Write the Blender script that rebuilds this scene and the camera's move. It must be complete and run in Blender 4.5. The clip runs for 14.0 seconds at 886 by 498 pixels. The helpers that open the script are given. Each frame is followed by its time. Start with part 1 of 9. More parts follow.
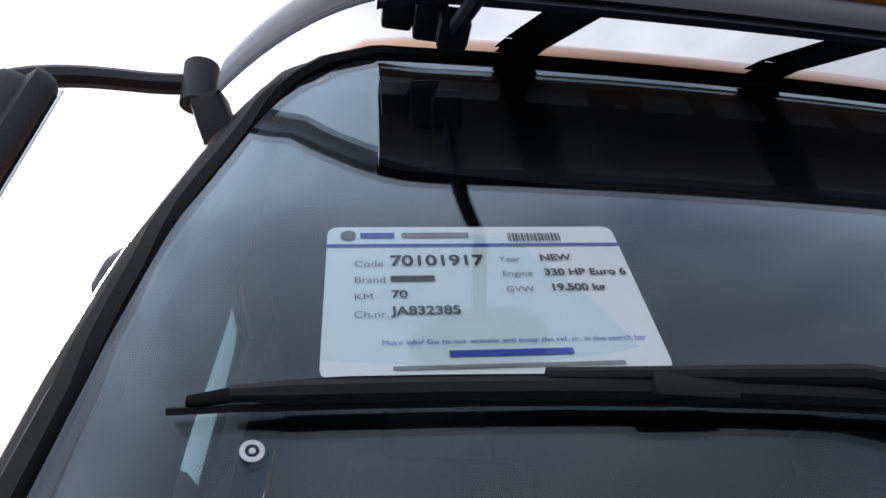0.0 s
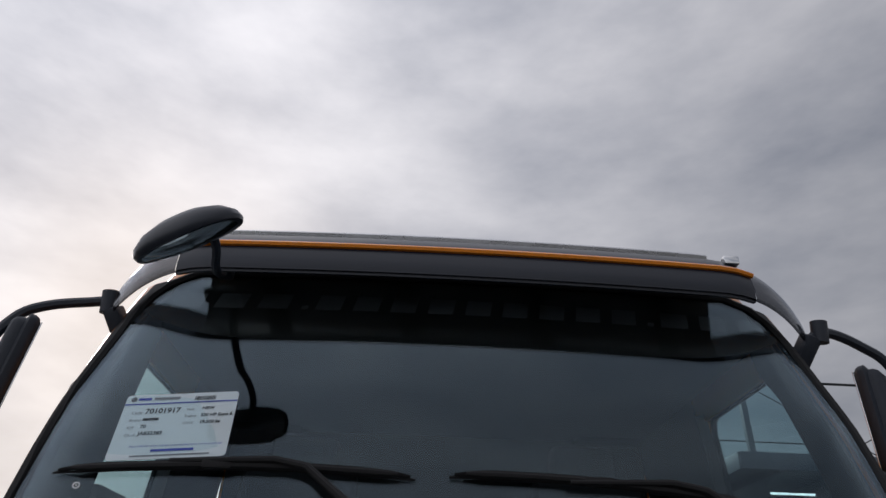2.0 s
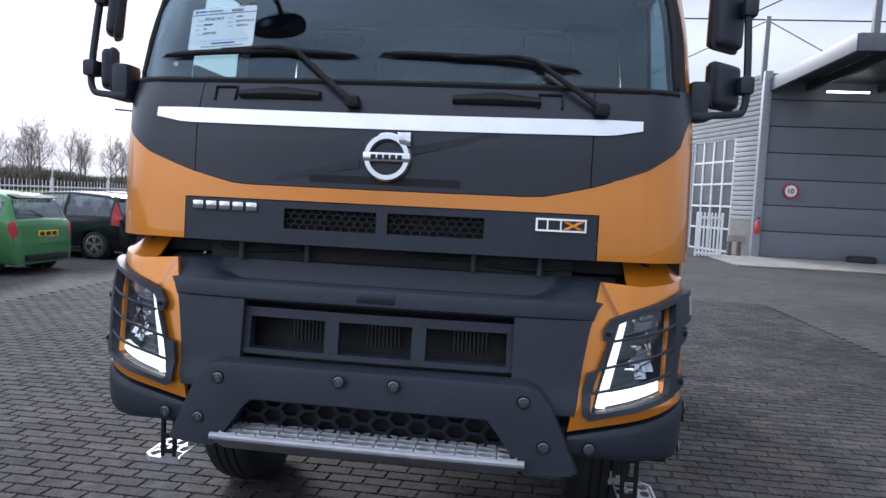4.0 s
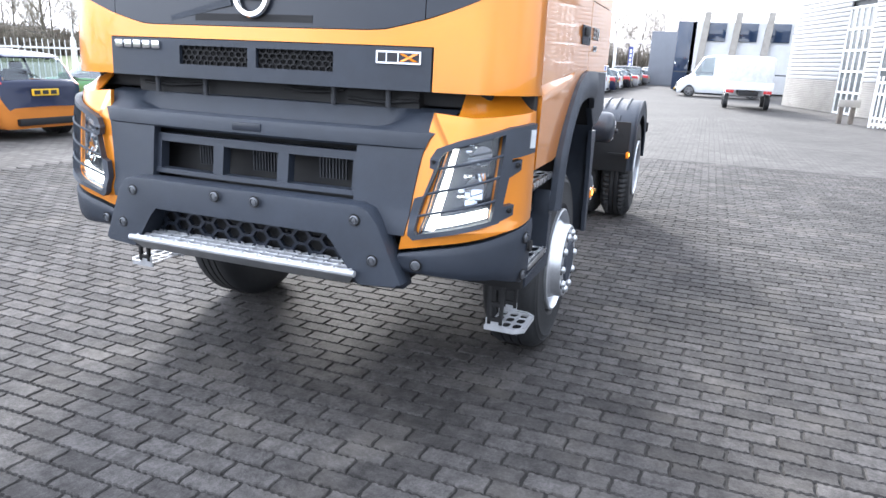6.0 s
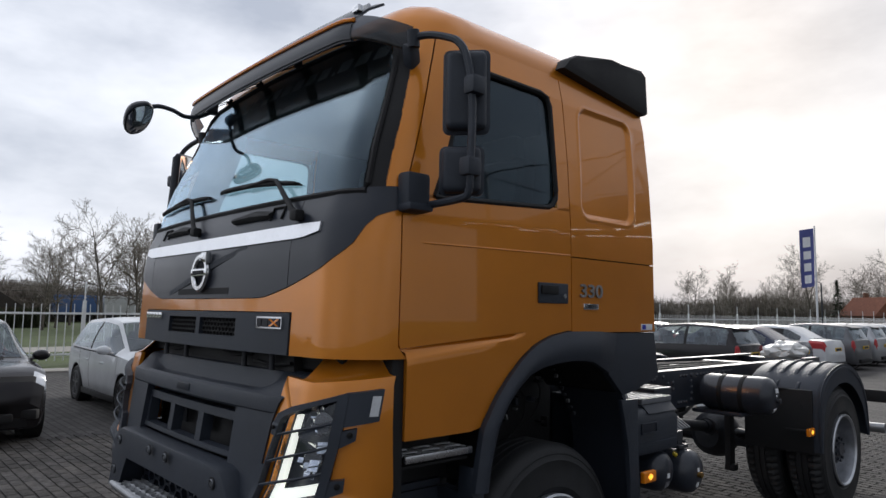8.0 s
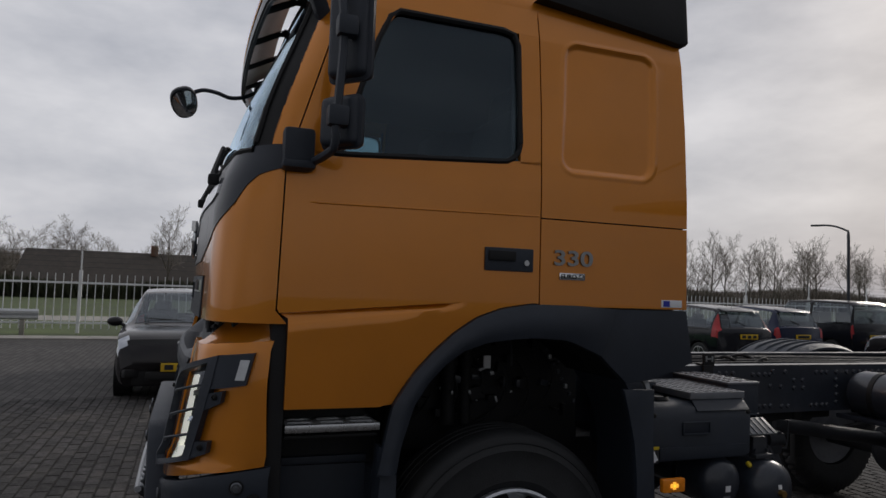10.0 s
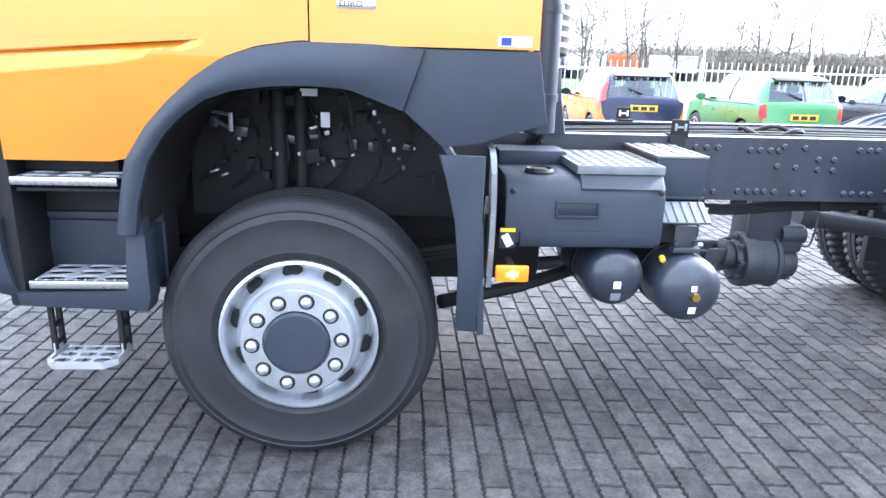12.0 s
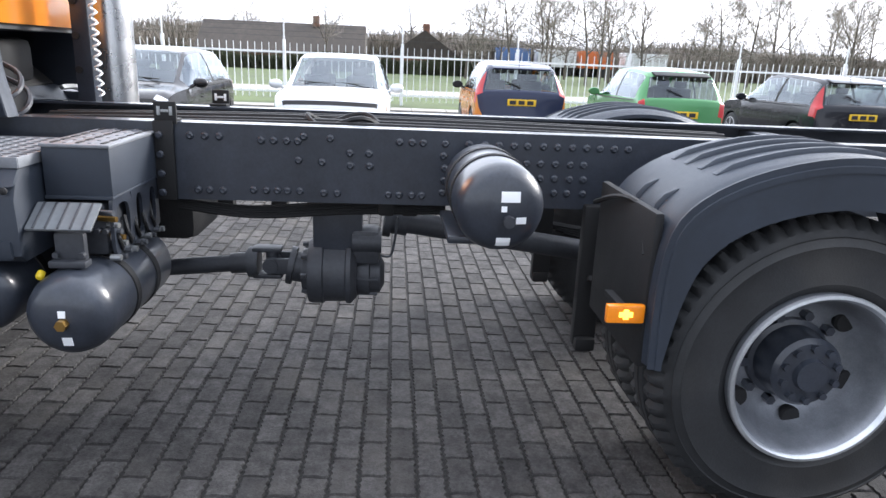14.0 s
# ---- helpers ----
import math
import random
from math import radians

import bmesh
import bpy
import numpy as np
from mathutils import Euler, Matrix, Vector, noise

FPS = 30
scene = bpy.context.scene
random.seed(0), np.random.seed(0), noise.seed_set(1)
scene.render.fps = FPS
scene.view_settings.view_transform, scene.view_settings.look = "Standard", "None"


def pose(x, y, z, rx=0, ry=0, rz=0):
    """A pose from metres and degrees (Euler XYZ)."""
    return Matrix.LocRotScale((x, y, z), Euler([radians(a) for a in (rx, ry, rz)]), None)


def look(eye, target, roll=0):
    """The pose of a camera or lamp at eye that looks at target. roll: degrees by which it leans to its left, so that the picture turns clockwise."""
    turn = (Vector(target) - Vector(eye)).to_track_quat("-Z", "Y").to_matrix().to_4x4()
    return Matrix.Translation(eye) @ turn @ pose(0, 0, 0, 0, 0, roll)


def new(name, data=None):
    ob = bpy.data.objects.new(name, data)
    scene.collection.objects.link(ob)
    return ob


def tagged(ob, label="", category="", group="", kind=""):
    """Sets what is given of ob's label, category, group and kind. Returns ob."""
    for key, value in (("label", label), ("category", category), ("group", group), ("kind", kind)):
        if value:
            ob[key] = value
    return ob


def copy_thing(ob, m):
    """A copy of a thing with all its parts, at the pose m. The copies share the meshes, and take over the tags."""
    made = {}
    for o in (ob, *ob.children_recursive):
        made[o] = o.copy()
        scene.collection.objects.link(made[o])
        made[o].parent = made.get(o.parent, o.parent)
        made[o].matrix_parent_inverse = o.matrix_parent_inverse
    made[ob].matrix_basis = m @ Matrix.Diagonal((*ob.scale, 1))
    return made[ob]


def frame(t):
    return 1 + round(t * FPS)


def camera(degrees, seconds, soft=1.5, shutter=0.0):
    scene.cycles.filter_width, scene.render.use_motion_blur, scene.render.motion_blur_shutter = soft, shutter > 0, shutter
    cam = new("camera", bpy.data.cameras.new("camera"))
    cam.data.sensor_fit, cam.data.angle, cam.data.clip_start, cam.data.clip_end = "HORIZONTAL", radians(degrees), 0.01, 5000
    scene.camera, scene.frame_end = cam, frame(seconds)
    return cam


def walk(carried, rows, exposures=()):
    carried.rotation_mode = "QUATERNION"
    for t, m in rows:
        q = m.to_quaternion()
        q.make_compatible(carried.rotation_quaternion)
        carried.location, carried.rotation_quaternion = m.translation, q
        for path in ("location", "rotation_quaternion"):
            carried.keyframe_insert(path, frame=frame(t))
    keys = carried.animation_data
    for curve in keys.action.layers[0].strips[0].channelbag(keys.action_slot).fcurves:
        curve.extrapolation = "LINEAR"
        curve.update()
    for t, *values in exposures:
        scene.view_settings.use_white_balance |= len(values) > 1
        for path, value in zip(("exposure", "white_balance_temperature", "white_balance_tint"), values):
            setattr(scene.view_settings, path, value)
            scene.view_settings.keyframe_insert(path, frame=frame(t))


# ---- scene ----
cam = camera(67.3, 14.0)
PATH = [
    (0, (-0.88, -0.249, 2.114), (-0.628, 1.439, 3.156), 0.4),
    (0.5, (-0.764, -0.445, 2.076), (-0.522, 1.253, 3.104), 0.1),
    (1, (-0.557, -0.733, 2.037), (-0.376, 0.969, 3.07), 0.4),
    (1.5, (-0.394, -1.052, 1.972), (-0.243, 0.649, 3.014), 0.8),
    (2, (-0.158, -1.448, 1.947), (-0.089, 0.278, 2.957), 1.8),
    (2.5, (0.071, -1.785, 1.872), (-0.017, 0.011, 2.747), 1.6),
    (3, (0.189, -2.055, 1.812), (0.086, -0.139, 2.374), 1.9),
    (3.5, (0.39, -2.268, 1.759), (0.227, -0.285, 1.966), 2.1),
    (4, (0.56, -2.447, 1.721), (0.315, -0.467, 1.572), 2.7),
    (4.2, (0.604, -2.504, 1.696), (0.349, -0.541, 1.412), 2.8),
    (5.2, (1.155, -2.550, 1.652), (0.745, -0.670, 1.130), 2.7),
    (6.3, (2.142, -2.257, 1.642), (1.33, -0.514, 1.092), 2.5),
    (6.5, (2.321, -2.148, 1.664), (1.417, -0.45, 1.119), 2.6),
    (6.7, (2.460, -2.032, 1.662), (1.474, -0.371, 1.147), 2.7),
    (7, (2.608, -1.812, 1.648), (1.467, -0.225, 1.225), 2.6),
    (7.2, (2.740, -1.688, 1.671), (1.493, -0.158, 1.347), 2.3),
    (7.5, (2.93, -1.498, 1.672), (1.595, -0.013, 1.558), 2.3),
    (7.7, (3.057, -1.389, 1.7), (1.668, 0.049, 1.755), 2.2),
    (9.8, (3.742, -0.044, 1.666), (1.919, 0.734, 1.935), 1.9),
    (10, (3.727, 0.092, 1.663), (1.856, 0.79, 1.784), 2.0),
    (10.2, (3.722, 0.205, 1.673), (1.824, 0.834, 1.621), 2.1),
    (10.4, (3.713, 0.388, 1.681), (1.802, 0.92, 1.431), 2.3),
    (10.5, (3.712, 0.469, 1.683), (1.809, 0.979, 1.34), 2.4),
    (10.7, (3.707, 0.623, 1.625), (1.809, 1.086, 1.197), 2.5),
    (11, (3.673, 0.841, 1.607), (1.772, 1.213, 1.112), 2.5),
    (11.2, (3.656, 1.033, 1.598), (1.746, 1.311, 1.072), 2.3),
    (11.5, (3.591, 1.279, 1.591), (1.676, 1.477, 1.049), 2.3),
    (11.7, (3.567, 1.484, 1.569), (1.650, 1.631, 1.021), 1.9),
    (12, (3.551, 1.799, 1.564), (1.63, 1.915, 1.02), 1.6),
    (12.2, (3.524, 2.000, 1.575), (1.603, 2.117, 1.029), 1.8),
    (12.5, (3.445, 2.294, 1.552), (1.525, 2.416, 1.004), 1.9),
    (12.7, (3.386, 2.505, 1.547), (1.468, 2.629, 0.995), 2.0),
    (13, (3.325, 2.841, 1.52), (1.407, 2.972, 0.967), 2.1),
    (13.2, (3.300, 3.080, 1.520), (1.382, 3.217, 0.969), 2.1),
    (13.5, (3.253, 3.401, 1.539), (1.335, 3.549, 0.991), 2.4),
    (14, (3.107, 3.97, 1.535), (1.192, 4.128, 0.981), 2.5),
]
EXPOSURES = [
    (0, 0.35, 6200, 13), (1.0, 0.0, 6450, 13), (1.5, -0.2, 6500, 14), (2.5, -0.55, 6300, 12), (3.2, -0.6, 6000, 12), (3.5, -0.15, 5800, 13), (4.2, 0.9, 5700, 12), (6.3, 2.32, 6000, 10), (6.8, 2.22, 6050, 10),
    (7.1, 1.82, 6050, 10), (7.5, 0.75, 6250, 10), (7.7, 0.25, 6250, 10), (9.8, -0.8, 6450, 11), (10.3, -0.4, 6550, 12), (10.5, 0.3, 6550, 12), (10.9, 1.2, 6000, 10),
    (11.5, 3.02, 5500, 10), (12.0, 3.25, 5500, 10), (12.4, 2.75, 5850, 10), (12.9, 1.95, 6050, 10), (14, 1.85, 6050, 10)]
walk(cam, [(t, look(eye, target, roll)) for t, eye, target, roll in PATH], EXPOSURES)

# ---- light: a bright overcast winter sky, thin towards the low sun ----
world = bpy.data.worlds.new("sky")
scene.world = world
world.use_nodes = True
wn, wl = world.node_tree.nodes, world.node_tree.links
wn.clear()
SUN_AZ, SUN_EL = radians(335), radians(24)
sky = wn.new("ShaderNodeTexSky")
sky.sky_type, sky.sun_disc, sky.sun_elevation, sky.sun_rotation = "NISHITA", False, SUN_EL, SUN_AZ
sky.dust_density, sky.air_density = 3.0, 1.5
tc = wn.new("ShaderNodeTexCoord")
mp = wn.new("ShaderNodeMapping")
mp.inputs["Scale"].default_value = (1.0, 1.0, 2.4)
cl = wn.new("ShaderNodeTexNoise")
cl.inputs["Scale"].default_value, cl.inputs["Detail"].default_value, cl.inputs["Roughness"].default_value = 2.0, 6, 0.55
cr = wn.new("ShaderNodeValToRGB")
cr.color_ramp.elements[0].position, cr.color_ramp.elements[0].color = 0.32, (0.345, 0.370, 0.43, 1)
cr.color_ramp.elements[1].position, cr.color_ramp.elements[1].color = 0.70, (0.85, 0.85, 0.875, 1)
bg_sky, bg_cloud, mixer, wout = wn.new("ShaderNodeBackground"), wn.new("ShaderNodeBackground"), wn.new("ShaderNodeMixShader"), wn.new("ShaderNodeOutputWorld")
bg_sky.inputs["Strength"].default_value, bg_cloud.inputs["Strength"].default_value = 0.09, 1.2
mixer.inputs["Fac"].default_value = 0.9
# the cloud is thinner and brighter towards the west
dot, rise, bright = wn.new("ShaderNodeVectorMath"), wn.new("ShaderNodeMapRange"), wn.new("ShaderNodeMath")
dot.operation, bright.operation = "DOT_PRODUCT", "MULTIPLY"
dot.inputs[1].default_value = (-0.86, 0.02, 0.5)
rise.interpolation_type = "SMOOTHSTEP"
rise.inputs["From Min"].default_value, rise.inputs["From Max"].default_value = -0.5, 1.0
rise.inputs["To Min"].default_value, rise.inputs["To Max"].default_value = 0.62, 1.4
bright.inputs[1].default_value = 1.2
wl.new(tc.outputs["Generated"], dot.inputs[0])
wl.new(dot.outputs["Value"], rise.inputs["Value"])
wl.new(rise.outputs["Result"], bright.inputs[0])
wl.new(bright.outputs[0], bg_cloud.inputs["Strength"])
for a, b in ((tc.outputs["Generated"], mp.inputs["Vector"]), (mp.outputs["Vector"], cl.inputs["Vector"]), (cl.outputs["Fac"], cr.inputs["Fac"]),
             (cr.outputs["Color"], bg_cloud.inputs["Color"]), (sky.outputs["Color"], bg_sky.inputs["Color"]),
             (bg_sky.outputs[0], mixer.inputs[1]), (bg_cloud.outputs[0], mixer.inputs[2]), (mixer.outputs[0], wout.inputs[0])):
    wl.new(a, b)
sun = new("sun", bpy.data.lights.new("sun", "SUN"))
sun.data.energy, sun.data.angle, sun.data.color = 1.8, radians(14), (1.0, 0.94, 0.86)
sun.matrix_world = look((30 * math.sin(SUN_AZ) * math.cos(SUN_EL), 30 * math.cos(SUN_AZ) * math.cos(SUN_EL), 30 * math.sin(SUN_EL)), (0, 0, 0))


# ---- materials ----
def mat(name, base, rough=0.5, metal=0.0, vary=0.12, scale=6.0, bump=0.0, bump_scale=60.0, coat=0.0, per_piece=0.0, grime=0.0, spec=0.5, world_place=False, mottle=0.0):
    """A surface with two scales of variation: broad wear and fine grain."""
    m = bpy.data.materials.new(name)
    m.use_nodes = True
    nt = m.node_tree
    b = nt.nodes["Principled BSDF"]
    pos = nt.nodes.new("ShaderNodeNewGeometry" if world_place else "ShaderNodeTexCoord")
    place = pos.outputs["Position" if world_place else "Object"]
    n1, n2 = nt.nodes.new("ShaderNodeTexNoise"), nt.nodes.new("ShaderNodeTexNoise")
    n1.inputs["Scale"].default_value, n1.inputs["Detail"].default_value = scale, 4
    n2.inputs["Scale"].default_value, n2.inputs["Detail"].default_value = bump_scale, 3
    for n in (n1, n2):
        nt.links.new(place, n.inputs["Vector"])
    ramp = nt.nodes.new("ShaderNodeMapRange")
    ramp.inputs["From Min"].default_value, ramp.inputs["From Max"].default_value = 0.3, 0.7
    ramp.inputs["To Min"].default_value, ramp.inputs["To Max"].default_value = 1 - vary, 1 + vary
    nt.links.new(n1.outputs["Fac"], ramp.inputs["Value"])
    fine = nt.nodes.new("ShaderNodeMapRange")
    fine.inputs["From Min"].default_value, fine.inputs["From Max"].default_value = 0.3, 0.7
    fine.inputs["To Min"].default_value, fine.inputs["To Max"].default_value = 1 - vary * 0.6, 1 + vary * 0.6
    nt.links.new(n2.outputs["Fac"], fine.inputs["Value"])
    mul = nt.nodes.new("ShaderNodeMath")
    mul.operation = "MULTIPLY"
    nt.links.new(ramp.outputs["Result"], mul.inputs[0])
    nt.links.new(fine.outputs["Result"], mul.inputs[1])
    last = mul.outputs[0]
    for size, amount in ((14.0, mottle), (55.0, mottle * 0.7)):
        if amount:
            nm = nt.nodes.new("ShaderNodeTexNoise")
            nm.inputs["Scale"].default_value, nm.inputs["Detail"].default_value = size, 6
            nt.links.new(place, nm.inputs["Vector"])
            mr = nt.nodes.new("ShaderNodeMapRange")
            mr.inputs["From Min"].default_value, mr.inputs["From Max"].default_value = 0.32, 0.68
            mr.inputs["To Min"].default_value, mr.inputs["To Max"].default_value = 1 - amount, 1 + amount
            nt.links.new(nm.outputs["Fac"], mr.inputs["Value"])
            m3 = nt.nodes.new("ShaderNodeMath")
            m3.operation = "MULTIPLY"
            nt.links.new(last, m3.inputs[0])
            nt.links.new(mr.outputs["Result"], m3.inputs[1])
            last = m3.outputs[0]
    if per_piece:
        for kind, out in (("ShaderNodeObjectInfo", "Random"), ("ShaderNodeNewGeometry", "Random Per Island")):
            info = nt.nodes.new(kind)
            pr = nt.nodes.new("ShaderNodeMapRange")
            pr.inputs["To Min"].default_value, pr.inputs["To Max"].default_value = 1 - per_piece, 1 + per_piece
            nt.links.new(info.outputs[out], pr.inputs["Value"])
            m2 = nt.nodes.new("ShaderNodeMath")
            m2.operation = "MULTIPLY"
            nt.links.new(last, m2.inputs[0])
            nt.links.new(pr.outputs["Result"], m2.inputs[1])
            last = m2.outputs[0]
    col = nt.nodes.new("ShaderNodeMix")
    col.data_type, col.blend_type = "RGBA", "MULTIPLY"
    col.inputs["Factor"].default_value = 1.0
    col.inputs["A"].default_value = (*base, 1)
    nt.links.new(last, col.inputs["B"])
    out = col.outputs["Result"]
    if grime:
        n3 = nt.nodes.new("ShaderNodeTexNoise")
        n3.inputs["Scale"].default_value, n3.inputs["Detail"].default_value = 2.2, 8
        nt.links.new(place, n3.inputs["Vector"])
        g = nt.nodes.new("ShaderNodeMapRange")
        g.inputs["From Min"].default_value, g.inputs["From Max"].default_value, g.inputs["To Max"].default_value = 0.5, 0.75, grime
        nt.links.new(n3.outputs["Fac"], g.inputs["Value"])
        gm = nt.nodes.new("ShaderNodeMix")
        gm.data_type = "RGBA"
        nt.links.new(g.outputs["Result"], gm.inputs["Factor"])
        nt.links.new(out, gm.inputs["A"])
        gm.inputs["B"].default_value = (0.16, 0.145, 0.125, 1)
        out = gm.outputs["Result"]
    nt.links.new(out, b.inputs["Base Color"])
    b.inputs["Metallic"].default_value = metal
    b.inputs["Specular IOR Level"].default_value = spec
    rr = nt.nodes.new("ShaderNodeMapRange")
    rr.inputs["To Min"].default_value, rr.inputs["To Max"].default_value = max(0.02, rough * 0.8), min(1, rough * 1.2)
    nt.links.new(n1.outputs["Fac"], rr.inputs["Value"])
    nt.links.new(rr.outputs["Result"], b.inputs["Roughness"])
    if coat:
        b.inputs["Coat Weight"].default_value, b.inputs["Coat Roughness"].default_value = coat, 0.03
    if bump:
        bp = nt.nodes.new("ShaderNodeBump")
        bp.inputs["Strength"].default_value, bp.inputs["Distance"].default_value = bump, 0.004
        nt.links.new(n2.outputs["Fac"], bp.inputs["Height"])
        nt.links.new(bp.outputs["Normal"], b.inputs["Normal"])
    return m


def glow(name, colour, strength):
    m = mat(name, colour, 0.3)
    b = m.node_tree.nodes["Principled BSDF"]
    b.inputs["Emission Color"].default_value, b.inputs["Emission Strength"].default_value = (*colour, 1), strength
    return m


def glass(name, tint, through_part=0.8, rough=0.02, r0=0.03, gloss=1.0, sheen=(0.95, 0.97, 1.0), fall=4.5):
    """A thin pane: partly clear in its tint, with a mirror coat that grows towards grazing; r0 is its gloss seen square on."""
    m = bpy.data.materials.new(name)
    m.use_nodes = True
    nt = m.node_tree
    nt.nodes.clear()
    tr, gl, lw, mx, o = (nt.nodes.new("ShaderNode" + k) for k in ("BsdfTransparent", "BsdfGlossy", "LayerWeight", "MixShader", "OutputMaterial"))
    tr.inputs["Color"].default_value = (*(c * through_part for c in tint), 1)
    gl.inputs["Roughness"].default_value = rough
    gl.inputs["Color"].default_value = (*(c * gloss for c in sheen), 1)
    lw.inputs["Blend"].default_value = 0.5
    pw, ma = nt.nodes.new("ShaderNodeMath"), nt.nodes.new("ShaderNodeMath")
    pw.operation, ma.operation = "POWER", "MULTIPLY_ADD"
    pw.inputs[1].default_value = fall
    ma.inputs[1].default_value, ma.inputs[2].default_value = 1 - r0, r0
    nt.links.new(lw.outputs["Facing"], pw.inputs[0])
    nt.links.new(pw.outputs[0], ma.inputs[0])
    nt.links.new(ma.outputs[0], mx.inputs[0])
    nt.links.new(tr.outputs[0], mx.inputs[1])
    nt.links.new(gl.outputs[0], mx.inputs[2])
    nt.links.new(mx.outputs[0], o.inputs[0])
    return m


ORANGE = mat("orange_metallic_paint", (0.735, 0.248, 0.011), 0.33, 0.45, 0.05, 3, 0.02, 900, coat=1.0)
PLASTIC = mat("dark_grey_plastic", (0.023, 0.030, 0.044), 0.50, 0, 0.16, 2.5, 0.35, 600, mottle=0.06)
PLASTIC_GLOSS = mat("black_gloss_plastic", (0.019, 0.024, 0.036), 0.32, 0, 0.10, 4, 0.05, 400)
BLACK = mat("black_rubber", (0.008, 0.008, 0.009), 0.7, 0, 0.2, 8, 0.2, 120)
TYRE = mat("tyre_rubber", (0.017, 0.018, 0.020), 0.62, 0, 0.25, 5, 0.3, 150, grime=0.18, mottle=0.12)
FRAME = mat("dark_grey_chassis_paint", (0.029, 0.034, 0.046), 0.34, 0, 0.18, 4, 0.12, 90, coat=0.25, mottle=0.10)
STEEL = mat("cast_steel_grey_paint", (0.036, 0.039, 0.047), 0.5, 0.1, 0.2, 7, 0.3, 60)
SILVER = mat("silver_wheel_paint", (0.60, 0.62, 0.65), 0.32, 0.75, 0.10, 8, 0.06, 200, grime=0.10, mottle=0.05)
# darker copy of the wheel silver, with the deep rear dish's shade in its colour
SILVER_SHADED = mat("shaded_wheel_paint", (0.25, 0.262, 0.29), 0.42, 0.5, 0.14, 7, 0.08, 200, grime=0.15, mottle=0.08)
ALU = mat("bright_aluminium", (0.62, 0.63, 0.65), 0.28, 1.0, 0.12, 12, 0.1, 200)
GALV = mat("galvanised_tread", (0.46, 0.47, 0.49), 0.42, 0.35, 0.12, 14, 0.15, 160)
ALU_DULL = mat("dull_aluminium", (0.36, 0.37, 0.38), 0.42, 0.85, 0.15, 12, 0.2, 200)
STEP_METAL = mat("grey_step_metal", (0.20, 0.21, 0.23), 0.5, 0.3, 0.12, 14, 0.1, 200)
CHROME = mat("chrome", (0.78, 0.79, 0.80), 0.10, 1.0, 0.04, 10)
WHITE = mat("white_paint", (0.84, 0.85, 0.86), 0.35, 0, 0.05, 5, 0.02, 60)
PAPER = mat("printed_card", (0.88, 0.89, 0.91), 0.55, 0, 0.02, 3)
INK = mat("black_ink", (0.02, 0.02, 0.025), 0.6)
INK_GREY = mat("grey_ink", (0.22, 0.22, 0.24), 0.6)
INK_BLUE = mat("blue_ink", (0.03, 0.05, 0.42), 0.6)
SEAT = mat("dark_cloth", (0.03, 0.03, 0.035), 0.9, 0, 0.2, 12, 0.3, 200)
DASH = mat("interior_plastic", (0.05, 0.052, 0.056), 0.6, 0, 0.1, 6)
WINDSCREEN = glass("windscreen_glass", (0.93, 0.98, 0.98), 0.98, 0.02, 0.04, 1.0, (0.72, 0.87, 1.0), 3.6)
SIDE_GLASS = glass("side_window_glass", (0.60, 0.72, 0.76), 0.93, 0.02, 0.05, 1.0, (0.80, 0.90, 1.0))
TINT = mat("dark_header_sheet", (0.008, 0.008, 0.009), 0.5, 0, 0.2, 6)
LENS = glass("lamp_lens", (0.9, 0.92, 0.95), 1.0)
SMOKE = glass("smoked_clear_plastic", (0.28, 0.285, 0.30), 1.0, 0.05, 0.05)
PALE = mat("faded_grey_print", (0.038, 0.038, 0.042), 0.6)
AMBER = mat("amber_lens", (0.95, 0.28, 0.01), 0.25, 0, 0.05, 30, coat=0.5)
AMBER_LIT = glow("amber_lit", (1.0, 0.45, 0.04), 1.6)
LED = glow("daylight_led", (1.0, 0.97, 0.82), 1.1)
TRIM = mat("satin_silver_trim", (0.93, 0.94, 0.96), 0.38, 0.9, 0.04, 6)
BOLT = mat("dull_bolt_steel", (0.19, 0.20, 0.22), 0.38, 0.8)
RED_LENS = mat("red_lens", (0.42, 0.018, 0.022), 0.4, coat=0.1)
BRICK = mat("grey_clinker", (0.049, 0.0465, 0.0455), 0.86, 0, 0.30, 0.55, 0.9, 130, per_piece=0.26, grime=0.30, spec=0.18, world_place=True, mottle=0.30)
JOINT = mat("joint_sand", (0.011, 0.010, 0.009), 0.95, 0, 0.4, 3, 0.6, 100, world_place=True, mottle=0.3)
GRASS = mat("winter_grass", (0.066, 0.090, 0.024), 0.95, 0, 0.35, 0.6, 0.8, 40)
CONCRETE = mat("pale_concrete", (0.33, 0.31, 0.28), 0.85, 0, 0.15, 2, 0.4, 80)
BARK = mat("grey_brown_bark", (0.13, 0.112, 0.095), 0.95, 0, 0.3, 5, 0.5, 60)
TWIG = mat("bare_twigs", (0.25, 0.22, 0.19), 0.95, 0, 0.3, 5)


# ---- mesh helpers ----
def link(name, bm, material, parent=None, label="", smooth=35):
    bmesh.ops.recalc_face_normals(bm, faces=bm.faces)
    me = bpy.data.meshes.new(name)
    bm.to_mesh(me)
    bm.free()
    mats = material if isinstance(material, (list, tuple)) else [material]
    for k in mats:
        me.materials.append(k)
    if smooth:
        me.shade_smooth()
        me.set_sharp_from_angle(angle=radians(smooth))
    ob = new(name, me)
    if parent:
        ob.parent = parent
    return tagged(ob, label)


def part(name, bm, material, parent, label=""):
    return link(name, bm, material, parent, label)


